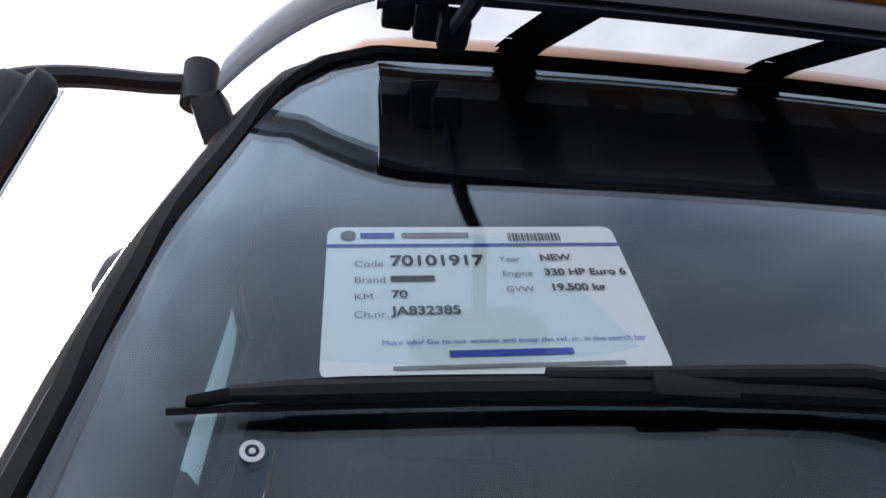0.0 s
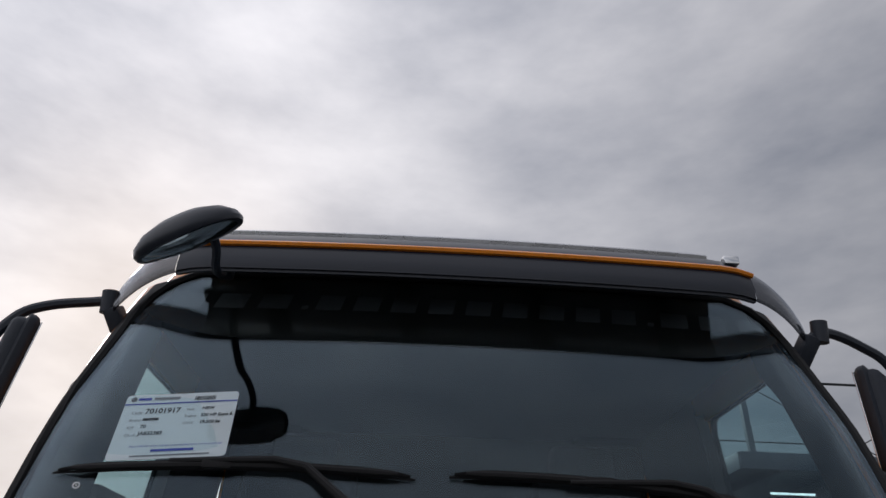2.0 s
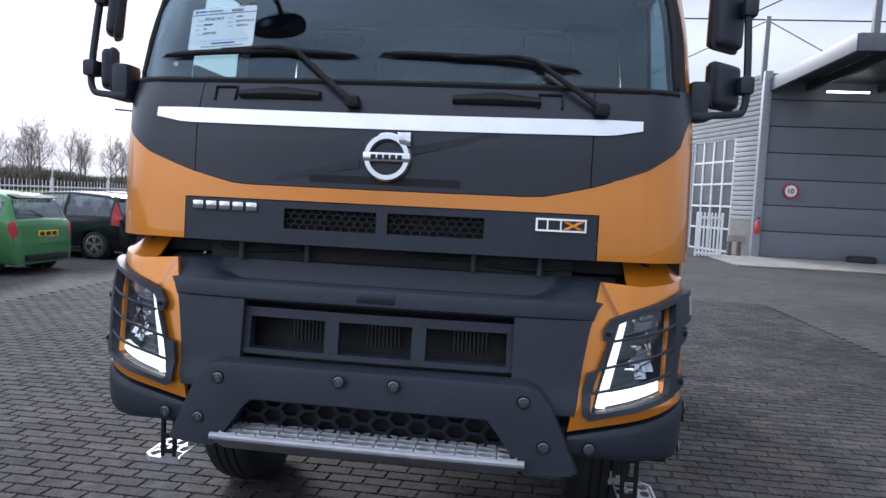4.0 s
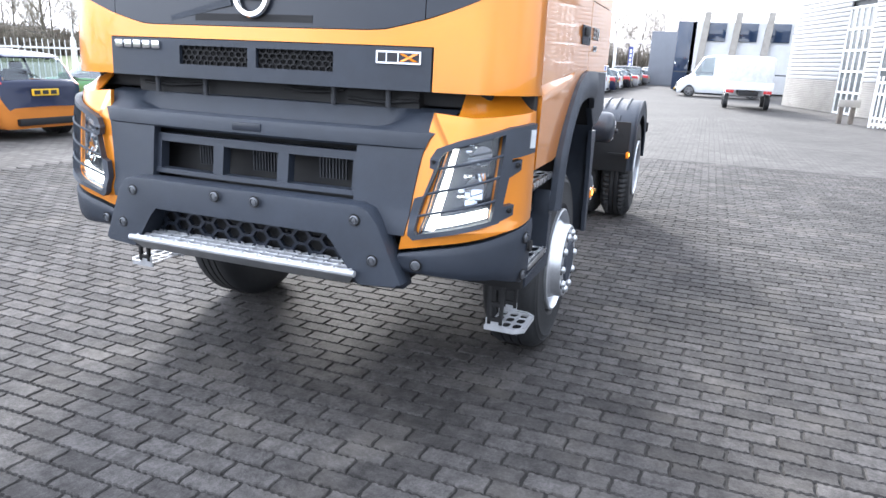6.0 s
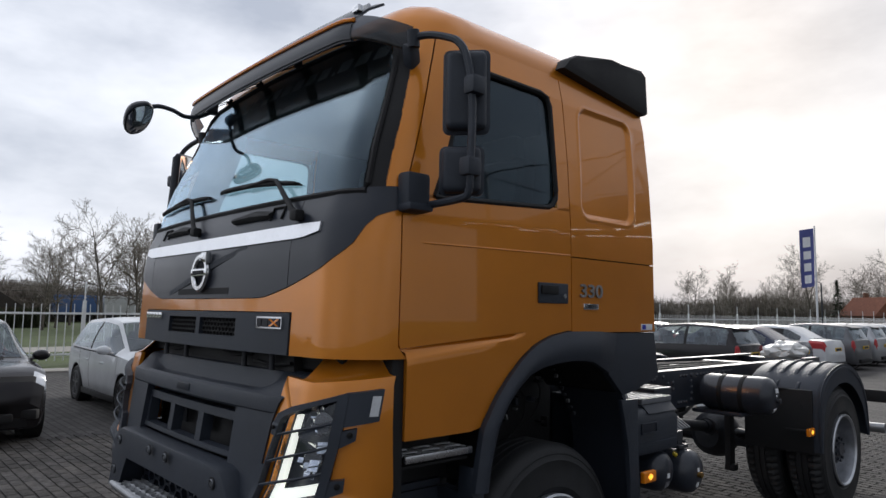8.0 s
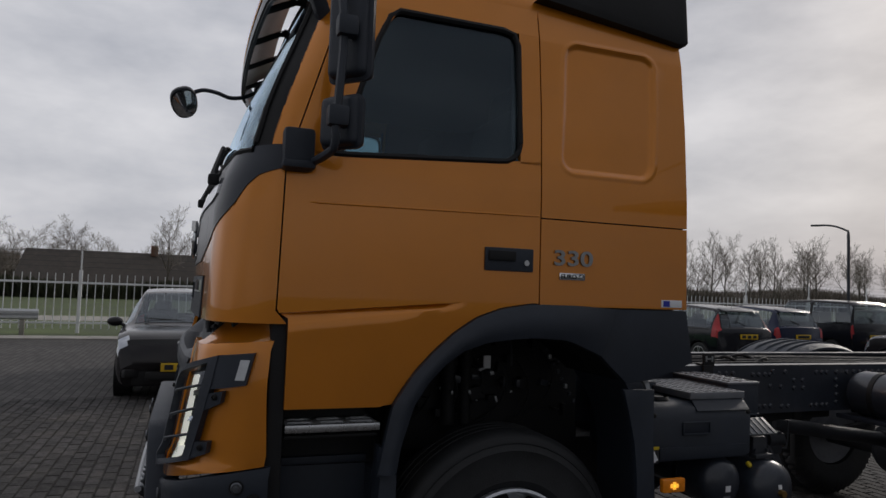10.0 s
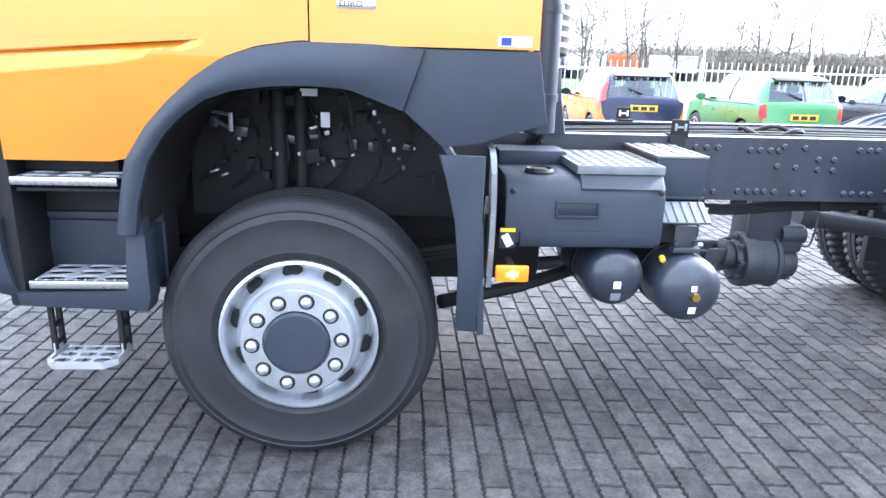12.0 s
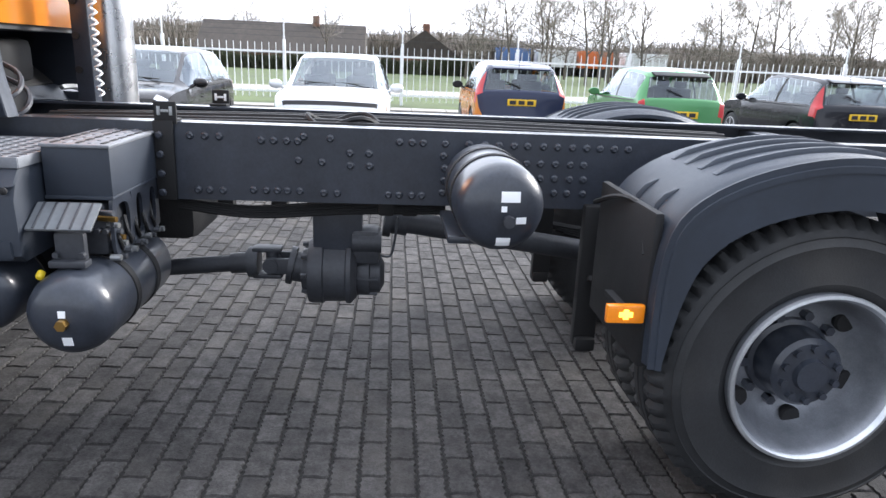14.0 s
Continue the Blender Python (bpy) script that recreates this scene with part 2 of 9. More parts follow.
def thing(name, label, category, at=(0, 0, 0), turn=0, group=""):
    e = new(name)
    e.empty_display_size = 0.2
    e.matrix_world = pose(*at, 0, 0, turn)
    return tagged(e, label, category, group)


def box(bm, c, s, bevel=0.0, turn=None, seg=2):
    m = Matrix.Translation(c) @ (turn or Matrix.Identity(4)) @ Matrix.Diagonal((*s, 1))
    v = bmesh.ops.create_cube(bm, size=1, matrix=m)["verts"]
    if bevel:
        es = list({e for q in v for e in q.link_edges})
        bmesh.ops.bevel(bm, geom=es, offset=bevel, segments=seg, affect="EDGES", profile=0.6, clamp_overlap=True)
    return bm


def cyl(bm, a, b, r, r2=None, seg=16):
    a, b = Vector(a), Vector(b)
    d = b - a
    q = Vector((0, 0, 1)).rotation_difference(d).to_matrix().to_4x4()
    bmesh.ops.create_cone(bm, cap_ends=True, segments=seg, radius1=r, radius2=r if r2 is None else r2, depth=d.length, matrix=Matrix.Translation((a + b) / 2) @ q)
    return bm


def lathe(bm, profile, centre, axis, seg=40, closed=False):
    """profile: (radius, height) pairs, turned round axis through centre."""
    q = Vector((0, 0, 1)).rotation_difference(Vector(axis)).to_matrix()
    rings = []
    for r, h in profile:
        rings.append([bm.verts.new(Vector(centre) + q @ Vector((r * math.cos(2 * math.pi * i / seg), r * math.sin(2 * math.pi * i / seg), h))) for i in range(seg)])
    pairs = list(zip(rings, rings[1:])) + ([(rings[-1], rings[0])] if closed else [])
    for p, q2 in pairs:
        for i in range(seg):
            bm.faces.new((p[i], p[(i + 1) % seg], q2[(i + 1) % seg], q2[i]))
    if not closed:
        for ring, (r, _) in ((rings[0], profile[0]), (rings[-1], profile[-1])):
            if r > 1e-4:
                bm.faces.new(ring)
    return bm


def tube(bm, pts, r, seg=8, caps=True):
    pts = [Vector(p) for p in pts]
    rings, up = [], Vector((0.13, 0.21, 0.97))
    for i, p in enumerate(pts):
        d = (pts[min(i + 1, len(pts) - 1)] - pts[max(i - 1, 0)]).normalized()
        s = d.cross(up)
        s = (s if s.length > 1e-3 else d.cross(Vector((1, 0, 0)))).normalized()
        t = s.cross(d)
        rr = r[i] if isinstance(r, (list, tuple)) else r
        rings.append([bm.verts.new(p + rr * (math.cos(2 * math.pi * k / seg) * s + math.sin(2 * math.pi * k / seg) * t)) for k in range(seg)])
    for p, q in zip(rings, rings[1:]):
        for k in range(seg):
            bm.faces.new((p[k], p[(k + 1) % seg], q[(k + 1) % seg], q[k]))
    if caps:
        bm.faces.new(rings[0])
        bm.faces.new(rings[-1])
    return bm


def bend(pts, n=6):
    """A smooth line through a few points."""
    pts = [Vector(p) for p in pts]
    out = []
    for i in range(len(pts) - 1):
        p0, p1, p2, p3 = pts[max(i - 1, 0)], pts[i], pts[i + 1], pts[min(i + 2, len(pts) - 1)]
        for k in range(n):
            t = k / n
            out.append(0.5 * (2 * p1 + (p2 - p0) * t + (2 * p0 - 5 * p1 + 4 * p2 - p3) * t * t + (3 * p1 - p0 - 3 * p2 + p3) * t ** 3))
    return out + [pts[-1]]


def prism(bm, poly, axis, a, b, bevel=0.0):
    """A flat outline given in the two other axes, drawn out along axis from a to b."""
    k = "xyz".index(axis)
    rings = []
    for h in (a, b):
        ring = []
        for p in poly:
            q = list(p)
            q.insert(k, h)
            ring.append(bm.verts.new(q))
        rings.append(ring)
    n = len(poly)
    f = [bm.faces.new(rings[0]), bm.faces.new(rings[1])]
    for i in range(n):
        f.append(bm.faces.new((rings[0][i], rings[0][(i + 1) % n], rings[1][(i + 1) % n], rings[1][i])))
    if bevel:
        es = list({e for q in f[:2] for e in q.edges})
        bmesh.ops.bevel(bm, geom=es, offset=bevel, segments=2, affect="EDGES", profile=0.6, clamp_overlap=True)
    return bm


def sheet(bm, f, us, vs, thick=0.0):
    """A surface f(u, v) on a grid, with a thickness laid behind it (f(u, v, depth))."""
    layers = [0.0] + ([thick] if thick else [])
    g = [[[bm.verts.new(f(u, v, d)) for v in vs] for u in us] for d in layers]
    nu, nv = len(us), len(vs)
    for lay in g:
        for i in range(nu - 1):
            for j in range(nv - 1):
                bm.faces.new((lay[i][j], lay[i + 1][j], lay[i + 1][j + 1], lay[i][j + 1]))
    if thick:
        a, b = g
        rim = [(i, 0) for i in range(nu)] + [(nu - 1, j) for j in range(1, nv)] + [(i, nv - 1) for i in range(nu - 2, -1, -1)] + [(0, j) for j in range(nv - 2, 0, -1)]
        for (i, j), (k, m) in zip(rim, rim[1:] + rim[:1]):
            bm.faces.new((a[i][j], a[k][m], b[k][m], b[i][j]))
    return bm


def span(a, b, n):
    return [a + (b - a) * i / n for i in range(n + 1)]


def curve(pairs, v):
    """A value read off a few (place, value) pairs, eased between them."""
    if v <= pairs[0][0]:
        return pairs[0][1]
    for (a, p), (b, q) in zip(pairs, pairs[1:]):
        if v <= b:
            return p + (q - p) * (v - a) / (b - a)
    return pairs[-1][1]


def lettering(name, text, size, m, material, parent, label="", depth=0.0, bold=0.0, wide=1.0):
    cu = bpy.data.curves.new(name, "FONT")
    cu.body, cu.size, cu.extrude, cu.offset = text, size, depth, bold
    tmp = bpy.data.objects.new(name, cu)
    me = bpy.data.meshes.new_from_object(tmp)
    bpy.data.objects.remove(tmp)
    me.materials.append(material)
    me.transform(m @ Matrix.Diagonal((wide, 1, 1, 1)))
    ob = new(name, me)
    ob.parent = parent
    return tagged(ob, label)


# ---- the truck: shell surfaces ----
CAB_W = [(1.0, 1.20), (1.55, 1.213), (2.1, 1.208), (2.45, 1.188), (2.78, 1.155), (2.95, 1.12), (3.05, 1.06)]
CAB_F = [(1.4, 0.09), (1.55, 0.095), (1.95, 0.112), (2.06, 0.135), (2.17, 0.18), (2.34, 0.226), (2.5, 0.282), (2.63, 0.342), (2.75, 0.396), (2.88, 0.451), (2.93, 0.472), (3.05, 0.54)]
CAB_R, BOW = 0.25, 0.05


def shell(s, z, d, width, front, r):
    """A point on a rounded shell: s runs round from the middle of the front to the side, d is the depth behind the surface."""
    w, yf = curve(width, z), curve(front, z)
    xc, k = w - r, (1 if s >= 0 else -1)
    a = abs(s)
    y0 = yf + BOW * xc * xc
    if a <= xc:
        return Vector((s, yf + BOW * s * s + d, z))
    if a <= xc + r * math.pi / 2:
        th = (a - xc) / r
        return Vector((k * (xc + (r - d) * math.sin(th)), y0 + r - (r - d) * math.cos(th), z))
    return Vector((k * (w - d), y0 + r + (a - xc - r * math.pi / 2), z))


def cab(s, z, d=0.0):
    return shell(s, z, d, CAB_W, CAB_F, CAB_R)


def cab_s(y, z):
    """The s at which the cab's side lies y metres back."""
    w, yf = curve(CAB_W, z), curve(CAB_F, z)
    xc = w - CAB_R
    y0 = yf + BOW * xc * xc
    if y >= y0 + CAB_R:
        return xc + CAB_R * math.pi / 2 + y - y0 - CAB_R
    return xc + CAB_R * math.acos(max(-1, min(1, 1 - (y - y0) / CAB_R)))


BUMP_W = [(0.6, 1.17), (0.75, 1.20), (1.0, 1.213), (1.3, 1.213), (1.5, 1.20)]
BUMP_F = [(0.6, 0.05), (0.72, 0.005), (0.85, -0.01), (0.98, -0.005), (1.02, 0.015), (1.25, 0.045), (1.42, 0.075), (1.5, 0.11)]


def bump(s, z, d=0.0):
    return shell(s, z, d, BUMP_W, BUMP_F, 0.28)


def bump_s(y):
    return 0.93 + 0.28 * math.acos(max(-1, min(1, 1 - (y - 0.04) / 0.28))) if y < 0.32 else 0.93 + 0.44 + y - 0.32


ARCH_OUT = [(0.79, 0.95), (0.808, 1.05), (0.84, 1.204), (0.92, 1.325), (1.003, 1.414), (1.09, 1.49), (1.186, 1.552), (1.30, 1.592), (1.437, 1.613), (1.678, 1.612), (1.86, 1.60), (2.255, 1.602)]
ARCH_IN = [(0.86, 0.95), (0.875, 1.05), (0.922, 1.205), (0.985, 1.30), (1.05, 1.365), (1.127, 1.418), (1.22, 1.45), (1.338, 1.466), (1.45, 1.472), (1.60, 1.465), (1.788, 1.394), (1.93, 1.27)]
SMILE = [(0, 1.742), (0.55, 1.744), (0.62, 1.748), (0.69, 1.763), (0.8, 1.790), (0.91, 1.825), (1.0, 1.858), (1.06, 1.895), (1.10, 1.92), (1.14, 1.955), (1.165, 2.0), (1.185, 2.045), (1.22, 2.07), (1.28, 2.09), (1.36, 2.10)]
DOOR_F = [(1.15, 0.430), (1.535, 0.430), (1.56, 0.387), (2.09, 0.398), (2.2, 0.425), (2.75, 0.590), (2.95, 0.66)]
WIN_F = [(2.1, 0.535), (2.2, 0.575), (2.35, 0.64), (2.7, 0.755), (2.8, 0.83)]
GAP = 0.006


def arch_top(y):
    return curve([(0.80, 1.20), (0.84, 1.205)] + ARCH_OUT[3:], y)


truck = thing("truck", "new orange cab truck with bare dark grey chassis, parked outdoors", "truck")

# front panels
bm = bmesh.new()
LG = 0.832
for k in (-1, 1):
    def corner(u, v, d=0.0, k=k):
        lo = 1.515
        s = LG + (cab_s(DOOR_F[1][1] - GAP, 1.8) - LG) * u
        z = lo + (curve(SMILE, s) - lo) * v
        end = cab_s(curve(DOOR_F, z) - GAP, z)
        return cab(k * (LG + (end - LG) * u), z, d)
    sheet(bm, corner, span(0, 1, 22), span(0, 1, 12), 0.02)
sheet(bm, lambda u, v, d=0.0: cab(u, 1.688 + (curve(SMILE, abs(u)) - 1.688) * v, d), span(-LG, LG, 40), span(0, 1, 3), 0.02)
part("front_panel", bm, ORANGE, truck)

bm = bmesh.new()
SEAM = 0.79
def black(u, v, d=0.0):
    lo = curve(SMILE, abs(u)) + 0.003
    return cab(u, lo + (2.165 - lo) * v, d - 0.004)
sheet(bm, black, span(-SEAM, SEAM, 40), span(0, 1, 8), 0.02)
hood = part("hood_panel", bm, PLASTIC_GLOSS, truck, "black upper front panel")
for k in (-1, 1):
    bm = bmesh.new()
    def shoulder(u, v, d=0.0, k=k):
        s = SEAM + 0.004 + (1.345 - SEAM) * u
        lo = curve(SMILE, s) + 0.003
        hi = 2.165 + 0.03 * u
        return cab(k * s, lo + (hi - lo) * v, d - 0.004)
    sheet(bm, shoulder, span(0, 1, 16), span(0, 1, 7), 0.02)
    part("shoulder_panel", bm, PLASTIC_GLOSS, truck, "black corner panel")

# bright strip across the front
bm = bmesh.new()
sheet(bm, lambda u, v, d=0.0: cab(u, 1.980 + 0.012 * u * u + 0.020 * max(0, (abs(u) - 0.86) / 0.12) + (0.060 - 0.024 * max(0, (abs(u) - 0.86) / 0.12)) * v, d - 0.012), span(-0.975, 0.975, 40), span(0, 1, 3), 0.014)
part("trim_strip", bm, TRIM, hood, "bright silver trim strip")

# upper grille panel with two slots
bm = bmesh.new()
GZ0, GZ1 = 1.515, 1.684
slots = [(-0.398, -0.022), (0.022, 0.398)]
xs = [-0.826, -0.44, -0.398, -0.022, 0.022, 0.398, 0.44, 0.826]
for x0, x1 in zip(xs, xs[1:]):
    if (x0, x1) in slots:
        for z0, z1 in ((GZ0, 1.575), (1.656, GZ1)):
            sheet(bm, lambda u, v, d=0.0: cab(u, v, d - 0.006), span(x0, x1, 4), [z0, z1], 0.02)
    else:
        sheet(bm, lambda u, v, d=0.0: cab(u, v, d - 0.006), span(x0, x1, 6), [GZ0, GZ1], 0.02)
upper_grille = part("upper_grille", bm, PLASTIC, truck, "dark grey upper grille panel")
bm = bmesh.new()
sheet(bm, lambda u, v, d=0.0: cab(u, v, d + 0.03), span(-0.43, 0.43, 10), [1.56, 1.67])
for x0, x1 in slots:
    for i in range(11):
        for j in range(4):
            x, z = x0 + 0.008 + i * 0.0346 + (j % 2) * 0.0173, 1.583 + j * 0.0215
            c = cab(x, z, 0.008)
            for a in range(6):
                q = [Vector((math.cos(radians(60 * (a + e) + 30)) * 0.0198, 0, math.sin(radians(60 * (a + e) + 30)) * 0.0142)) for e in (0, 1)]
                v = [bm.verts.new(c + q[e] * h + Vector((0, o, 0))) for e, h, o in ((0, 1, 0), (1, 1, 0), (1, 0.8, 0), (0, 0.8, 0))]
                bm.faces.new(v)
                v2 = [bm.verts.new(c + q[e] * 0.8 + Vector((0, o, 0))) for e, o in ((0, 0), (1, 0), (1, 0.012), (0, 0.012))]
                bm.faces.new(v2)
part("honeycomb", bm, BLACK, upper_grille, "black honeycomb mesh")

# doors, side panels
for k in (-1, 1):
    bm = bmesh.new()
    def low(u, v, d=0.0, k=k):
        y = u
        zb = 1.20 if y < 0.80 else arch_top(y) + 0.004
        zt = 2.165 + 0.06 * (y - 0.4) / 1.08
        zu = max(1.555 + 0.055 * (y - 0.385) / 0.705, zb + 0.01)
        wide = max(0.052 - 0.030 * (y - 0.385) / 0.705, 0.008)
        zl = max(zu - wide, zb + 0.004)
        z = zb + (zl - zb) * v if v <= 1 else (zl + (zu - zl) * (v - 1) if v <= 2 else zu + (zt - zu) * (v - 2))
        yy = y if y > 0.45 else y + (curve(DOOR_F, z) - 0.39) * (0.45 - y) / 0.06
        step = 0.018 * (max(0, v - 1) / 0.9 if v <= 1.9 else max(0, (2 - v) / 0.1)) * max(0, min(1, (1.10 - yy) / 0.05))
        return cab(k * cab_s(yy, z), z, d + step)
    sheet(bm, low, [0.39, 0.42, 0.45] + span(0.5, 0.79, 5) + span(0.81, 1.472, 22), span(0, 1, 10) + [1.2, 1.4, 1.6, 1.8, 1.9, 2.0] + span(2, 3, 40)[1:], 0.03)
    def frontpost(u, v, d=0.0, k=k):
        y0, y1 = curve(DOOR_F, v), curve(WIN_F, v)
        y = y0 + (y1 - y0) * u
        return cab(k * cab_s(y, v), v, d)
    sheet(bm, frontpost, span(0, 1, 4), span(2.163, 2.80, 14), 0.03)
    sheet(bm, lambda u, v, d=0.0, k=k: cab(k * cab_s(u, v), v, d), span(1.375, 1.472, 3), span(2.21, 2.80, 8), 0.03)
    sheet(bm, lambda u, v, d=0.0, k=k: cab(k * cab_s(curve(DOOR_F, v) + (1.472 - curve(DOOR_F, v)) * u, v), v, d), span(0, 1, 12), span(2.795, 2.925, 4), 0.03)
    me = part("door", bm, ORANGE, truck, "orange cab door")
    bm = bmesh.new()
    tube(bm, [cab(k * cab_s(y, 1.974 + 0.015 * (y - 0.45)), 1.974 + 0.015 * (y - 0.45), 0.003) for y in span(0.45, 1.468, 12)], [0.001] + [0.006] * 11 + [0.005], 8)
    part("door_bead", bm, ORANGE, me, "slim pressed bead across the door")
    bm = bmesh.new()
    def side_glass(u, v, d=0.0, k=k):
        z = 2.15 + 0.66 * v
        y0 = curve(WIN_F, z) - 0.02
        y = y0 + (1.395 - y0) * u
        return cab(k * cab_s(y, z), z, d + 0.014)
    sheet(bm, side_glass, span(0, 1, 10), span(0, 1, 10), 0.005)
    pane = part("window_pane", bm, SIDE_GLASS, me, "dark tinted side window")
    pane.visible_shadow = False
    # rubber seal round the window
    bm = bmesh.new()
    ring = [(0.565, 2.172), (0.64, 2.345), (0.74, 2.66), (0.79, 2.77), (0.83, 2.80), (1.30, 2.80), (1.35, 2.785), (1.372, 2.74), (1.375, 2.30), (1.367, 2.262), (1.345, 2.232), (1.31, 2.215), (1.27, 2.211), (0.62, 2.172), (0.565, 2.172)]
    tube(bm, [cab(k * cab_s(y, z), z, 0.004) for y, z in ring], 0.013, 6)
    part("window_seal", bm, BLACK, me, "black rubber seal")
    # door handle
    bm = bmesh.new()
    box(bm, (k * 1.214, 1.327, 1.797), (0.012, 0.225, 0.098), 0.02)
    handle = part("door_handle", bm, PLASTIC, me, "dark recessed door handle")
    bm = bmesh.new()
    box(bm, (k * 1.224, 1.29, 1.812), (0.014, 0.125, 0.042), 0.006)
    part("grip", bm, BLACK, handle)
    bm = bmesh.new()
    cyl(bm, (k * 1.216, 1.405, 1.785), (k * 1.226, 1.405, 1.785), 0.012, seg=14)
    part("lock", bm, ALU, handle, "bright lock barrel")
    # panel behind the door, with a pressed field
    bm = bmesh.new()
    def pressed(u, v, d=0.0, k=k):
        lean = 0.045 * (v - 2.49) / 0.30
        px, pz = abs(u - 1.832 - lean * 0.4) - 0.245 + 0.075, abs(v - 2.495) - 0.30 + 0.075
        far = math.hypot(max(px, 0), max(pz, 0)) + min(max(px, pz), 0) - 0.075
        e = max(0.0, min(1.0, -far / 0.022))
        bead = 0.004 * max(0.0, 1 - abs(far - 0.006) / 0.012)
        return cab(k * cab_s(u, v), v, d + 0.015 * e * e * (3 - 2 * e) - bead)
    sheet(bm, pressed, sorted(span(1.478, 2.25, 8) + span(1.56, 1.72, 20) + span(1.95, 2.11, 20)), sorted(span(1.985, 2.925, 8) + span(2.16, 2.31, 18) + span(2.68, 2.83, 18)), 0.02)
    part("side_panel", bm, ORANGE, truck, "orange side panel with pressed field")
    bm = bmesh.new()
    sheet(bm, lambda u, v, d=0.0, k=k: cab(k * cab_s(u, v), v, d), span(1.478, 2.25, 8), span(1.607, 1.979, 6), 0.02)
    part("lower_side_panel", bm, ORANGE, truck)
    bm = bmesh.new()
    box(bm, (k * 1.172, 1.865, 1.982), (0.03, 0.765, 0.05), 0.004)
    part("seam_backing", bm, BLACK, truck)
    # windscreen pillar
    bm = bmesh.new()
    def pillar(u, v, d=0.0, k=k):
        a = curve([(2.16, 1.13), (2.5, 1.10), (2.75, 1.045), (2.84, 1.012), (2.89, 0.975), (2.93, 0.935)], v)
        b = cab_s(curve(DOOR_F, v) - GAP, v)
        return cab(k * (a + (b - a) * u), v, d)
    sheet(bm, pillar, span(0.46, 1, 6), span(2.19, 2.93, 16), 0.02)
    part("windscreen_pillar", bm, ORANGE, truck)
    bm = bmesh.new()
    sheet(bm, pillar, span(-0.06, 0.48, 6), span(2.165, 2.93, 16), 0.02)
    part("pillar_trim", bm, BLACK, truck, "black windscreen edge trim")

# roof
bm = bmesh.new()
def roof(u, v, d=0.0):
    w = 1.125
    x = u * w
    edge = max(0, abs(x) - 0.87)
    y0 = 0.508 + 0.05 * x * x + 2.2 * edge * edge + 0.2 * edge
    y = y0 + (2.25 - y0) * v
    def ease(q):
        q = max(0.0, min(1.0, q))
        return (1 - (1 - q) ** 2) ** 0.5
    sill = 2.915 + 0.062 * (1 - min(1, abs(x) / 1.06) ** 5)
    return Vector((x, y, sill + (3.135 - sill) * ease((y - y0) / 0.17) * ease((w - abs(x)) / 0.24) - d))
sheet(bm, roof, sorted(span(-1, 1, 30) + [-0.98, 0.98, -0.995, 0.995, -0.95, 0.95]), [0, 0.002, 0.006, 0.012, 0.02, 0.03, 0.045, 0.065, 0.09, 0.12, 0.16, 0.2, 0.4, 0.7, 1], 0.02)
part("roof", bm, ORANGE, truck)
bm = bmesh.new()
sheet(bm, lambda u, v, d=0.0: Vector((u, 2.245 - d, v)), span(-1.13, 1.13, 6), span(1.60, 2.95, 6), 0.03)
part("rear_wall", bm, ORANGE, truck)
for k in (-1, 1):
    bm = bmesh.new()
    prism(bm, [(1.46, 2.965), (1.52, 3.03), (1.60, 3.075), (1.9, 3.125), (2.22, 3.15), (2.27, 3.12), (2.285, 2.89), (2.24, 2.875)], "x", k * 0.72, k * 1.175, 0.03)
    part("roof_fairing", bm, BLACK, truck, "black plastic fairing on the rear roof edge")

# windscreen
def screen_edge(z):
    return curve([(2.16, 1.13), (2.5, 1.10), (2.75, 1.045), (2.84, 1.012), (2.89, 0.975), (2.93, 0.935), (2.962, 0.87)], z)
bm = bmesh.new()
sheet(bm, lambda u, v, d=0.0: cab(u * (screen_edge(v) - 0.02), v, d), span(-1, 1, 30), span(2.165, 2.962, 18), 0.006)
screen = part("windscreen", bm, WINDSCREEN, truck, "clear windscreen")
screen.visible_shadow = False
# dark sheet added where the visor's dark reflection lies in the glass
bm = bmesh.new()
def band(u, v, d=0.0):
    x = u * 1.005
    side = max(0.0, (abs(x) - 0.70) / 0.305)
    drop = 1 - (1 - side ** 2.6) ** 0.5 if side < 1 else 1.0
    edge = Vector((x, 0.578 - 0.13 * drop, 2.764 + 0.04 * drop))
    k = 1 if x > 0 else -1
    top = cab(min(0.94, abs(x)) * k, 2.960 - 0.7 * max(0, abs(x) - 0.86), 0.012)
    edge = edge.lerp(cab(k * 1.015, 2.80, 0.012), min(1.0, max(0.0, side)) ** 3)
    return edge.lerp(top, v) + Vector((0, 0, d))
sheet(bm, band, span(-1, 1, 40), span(0, 1, 5), 0.01)
part("header_lining", bm, TINT, truck, "dark sheet behind the top of the windscreen")
bm = bmesh.new()
ring = [cab(u * screen_edge(2.168), 2.168, -0.002) for u in span(-1, 1, 30)] + [cab(screen_edge(z), z, -0.002) for z in span(2.2, 2.962, 16)] + [cab(u * screen_edge(2.962), 2.962, -0.002) for u in span(1, -1, 30)]
tube(bm, ring + [cab(-screen_edge(z), z, -0.002) for z in span(2.955, 2.2, 16)], 0.013, 6)
part("screen_seal", bm, BLACK, screen, "black rubber seal")

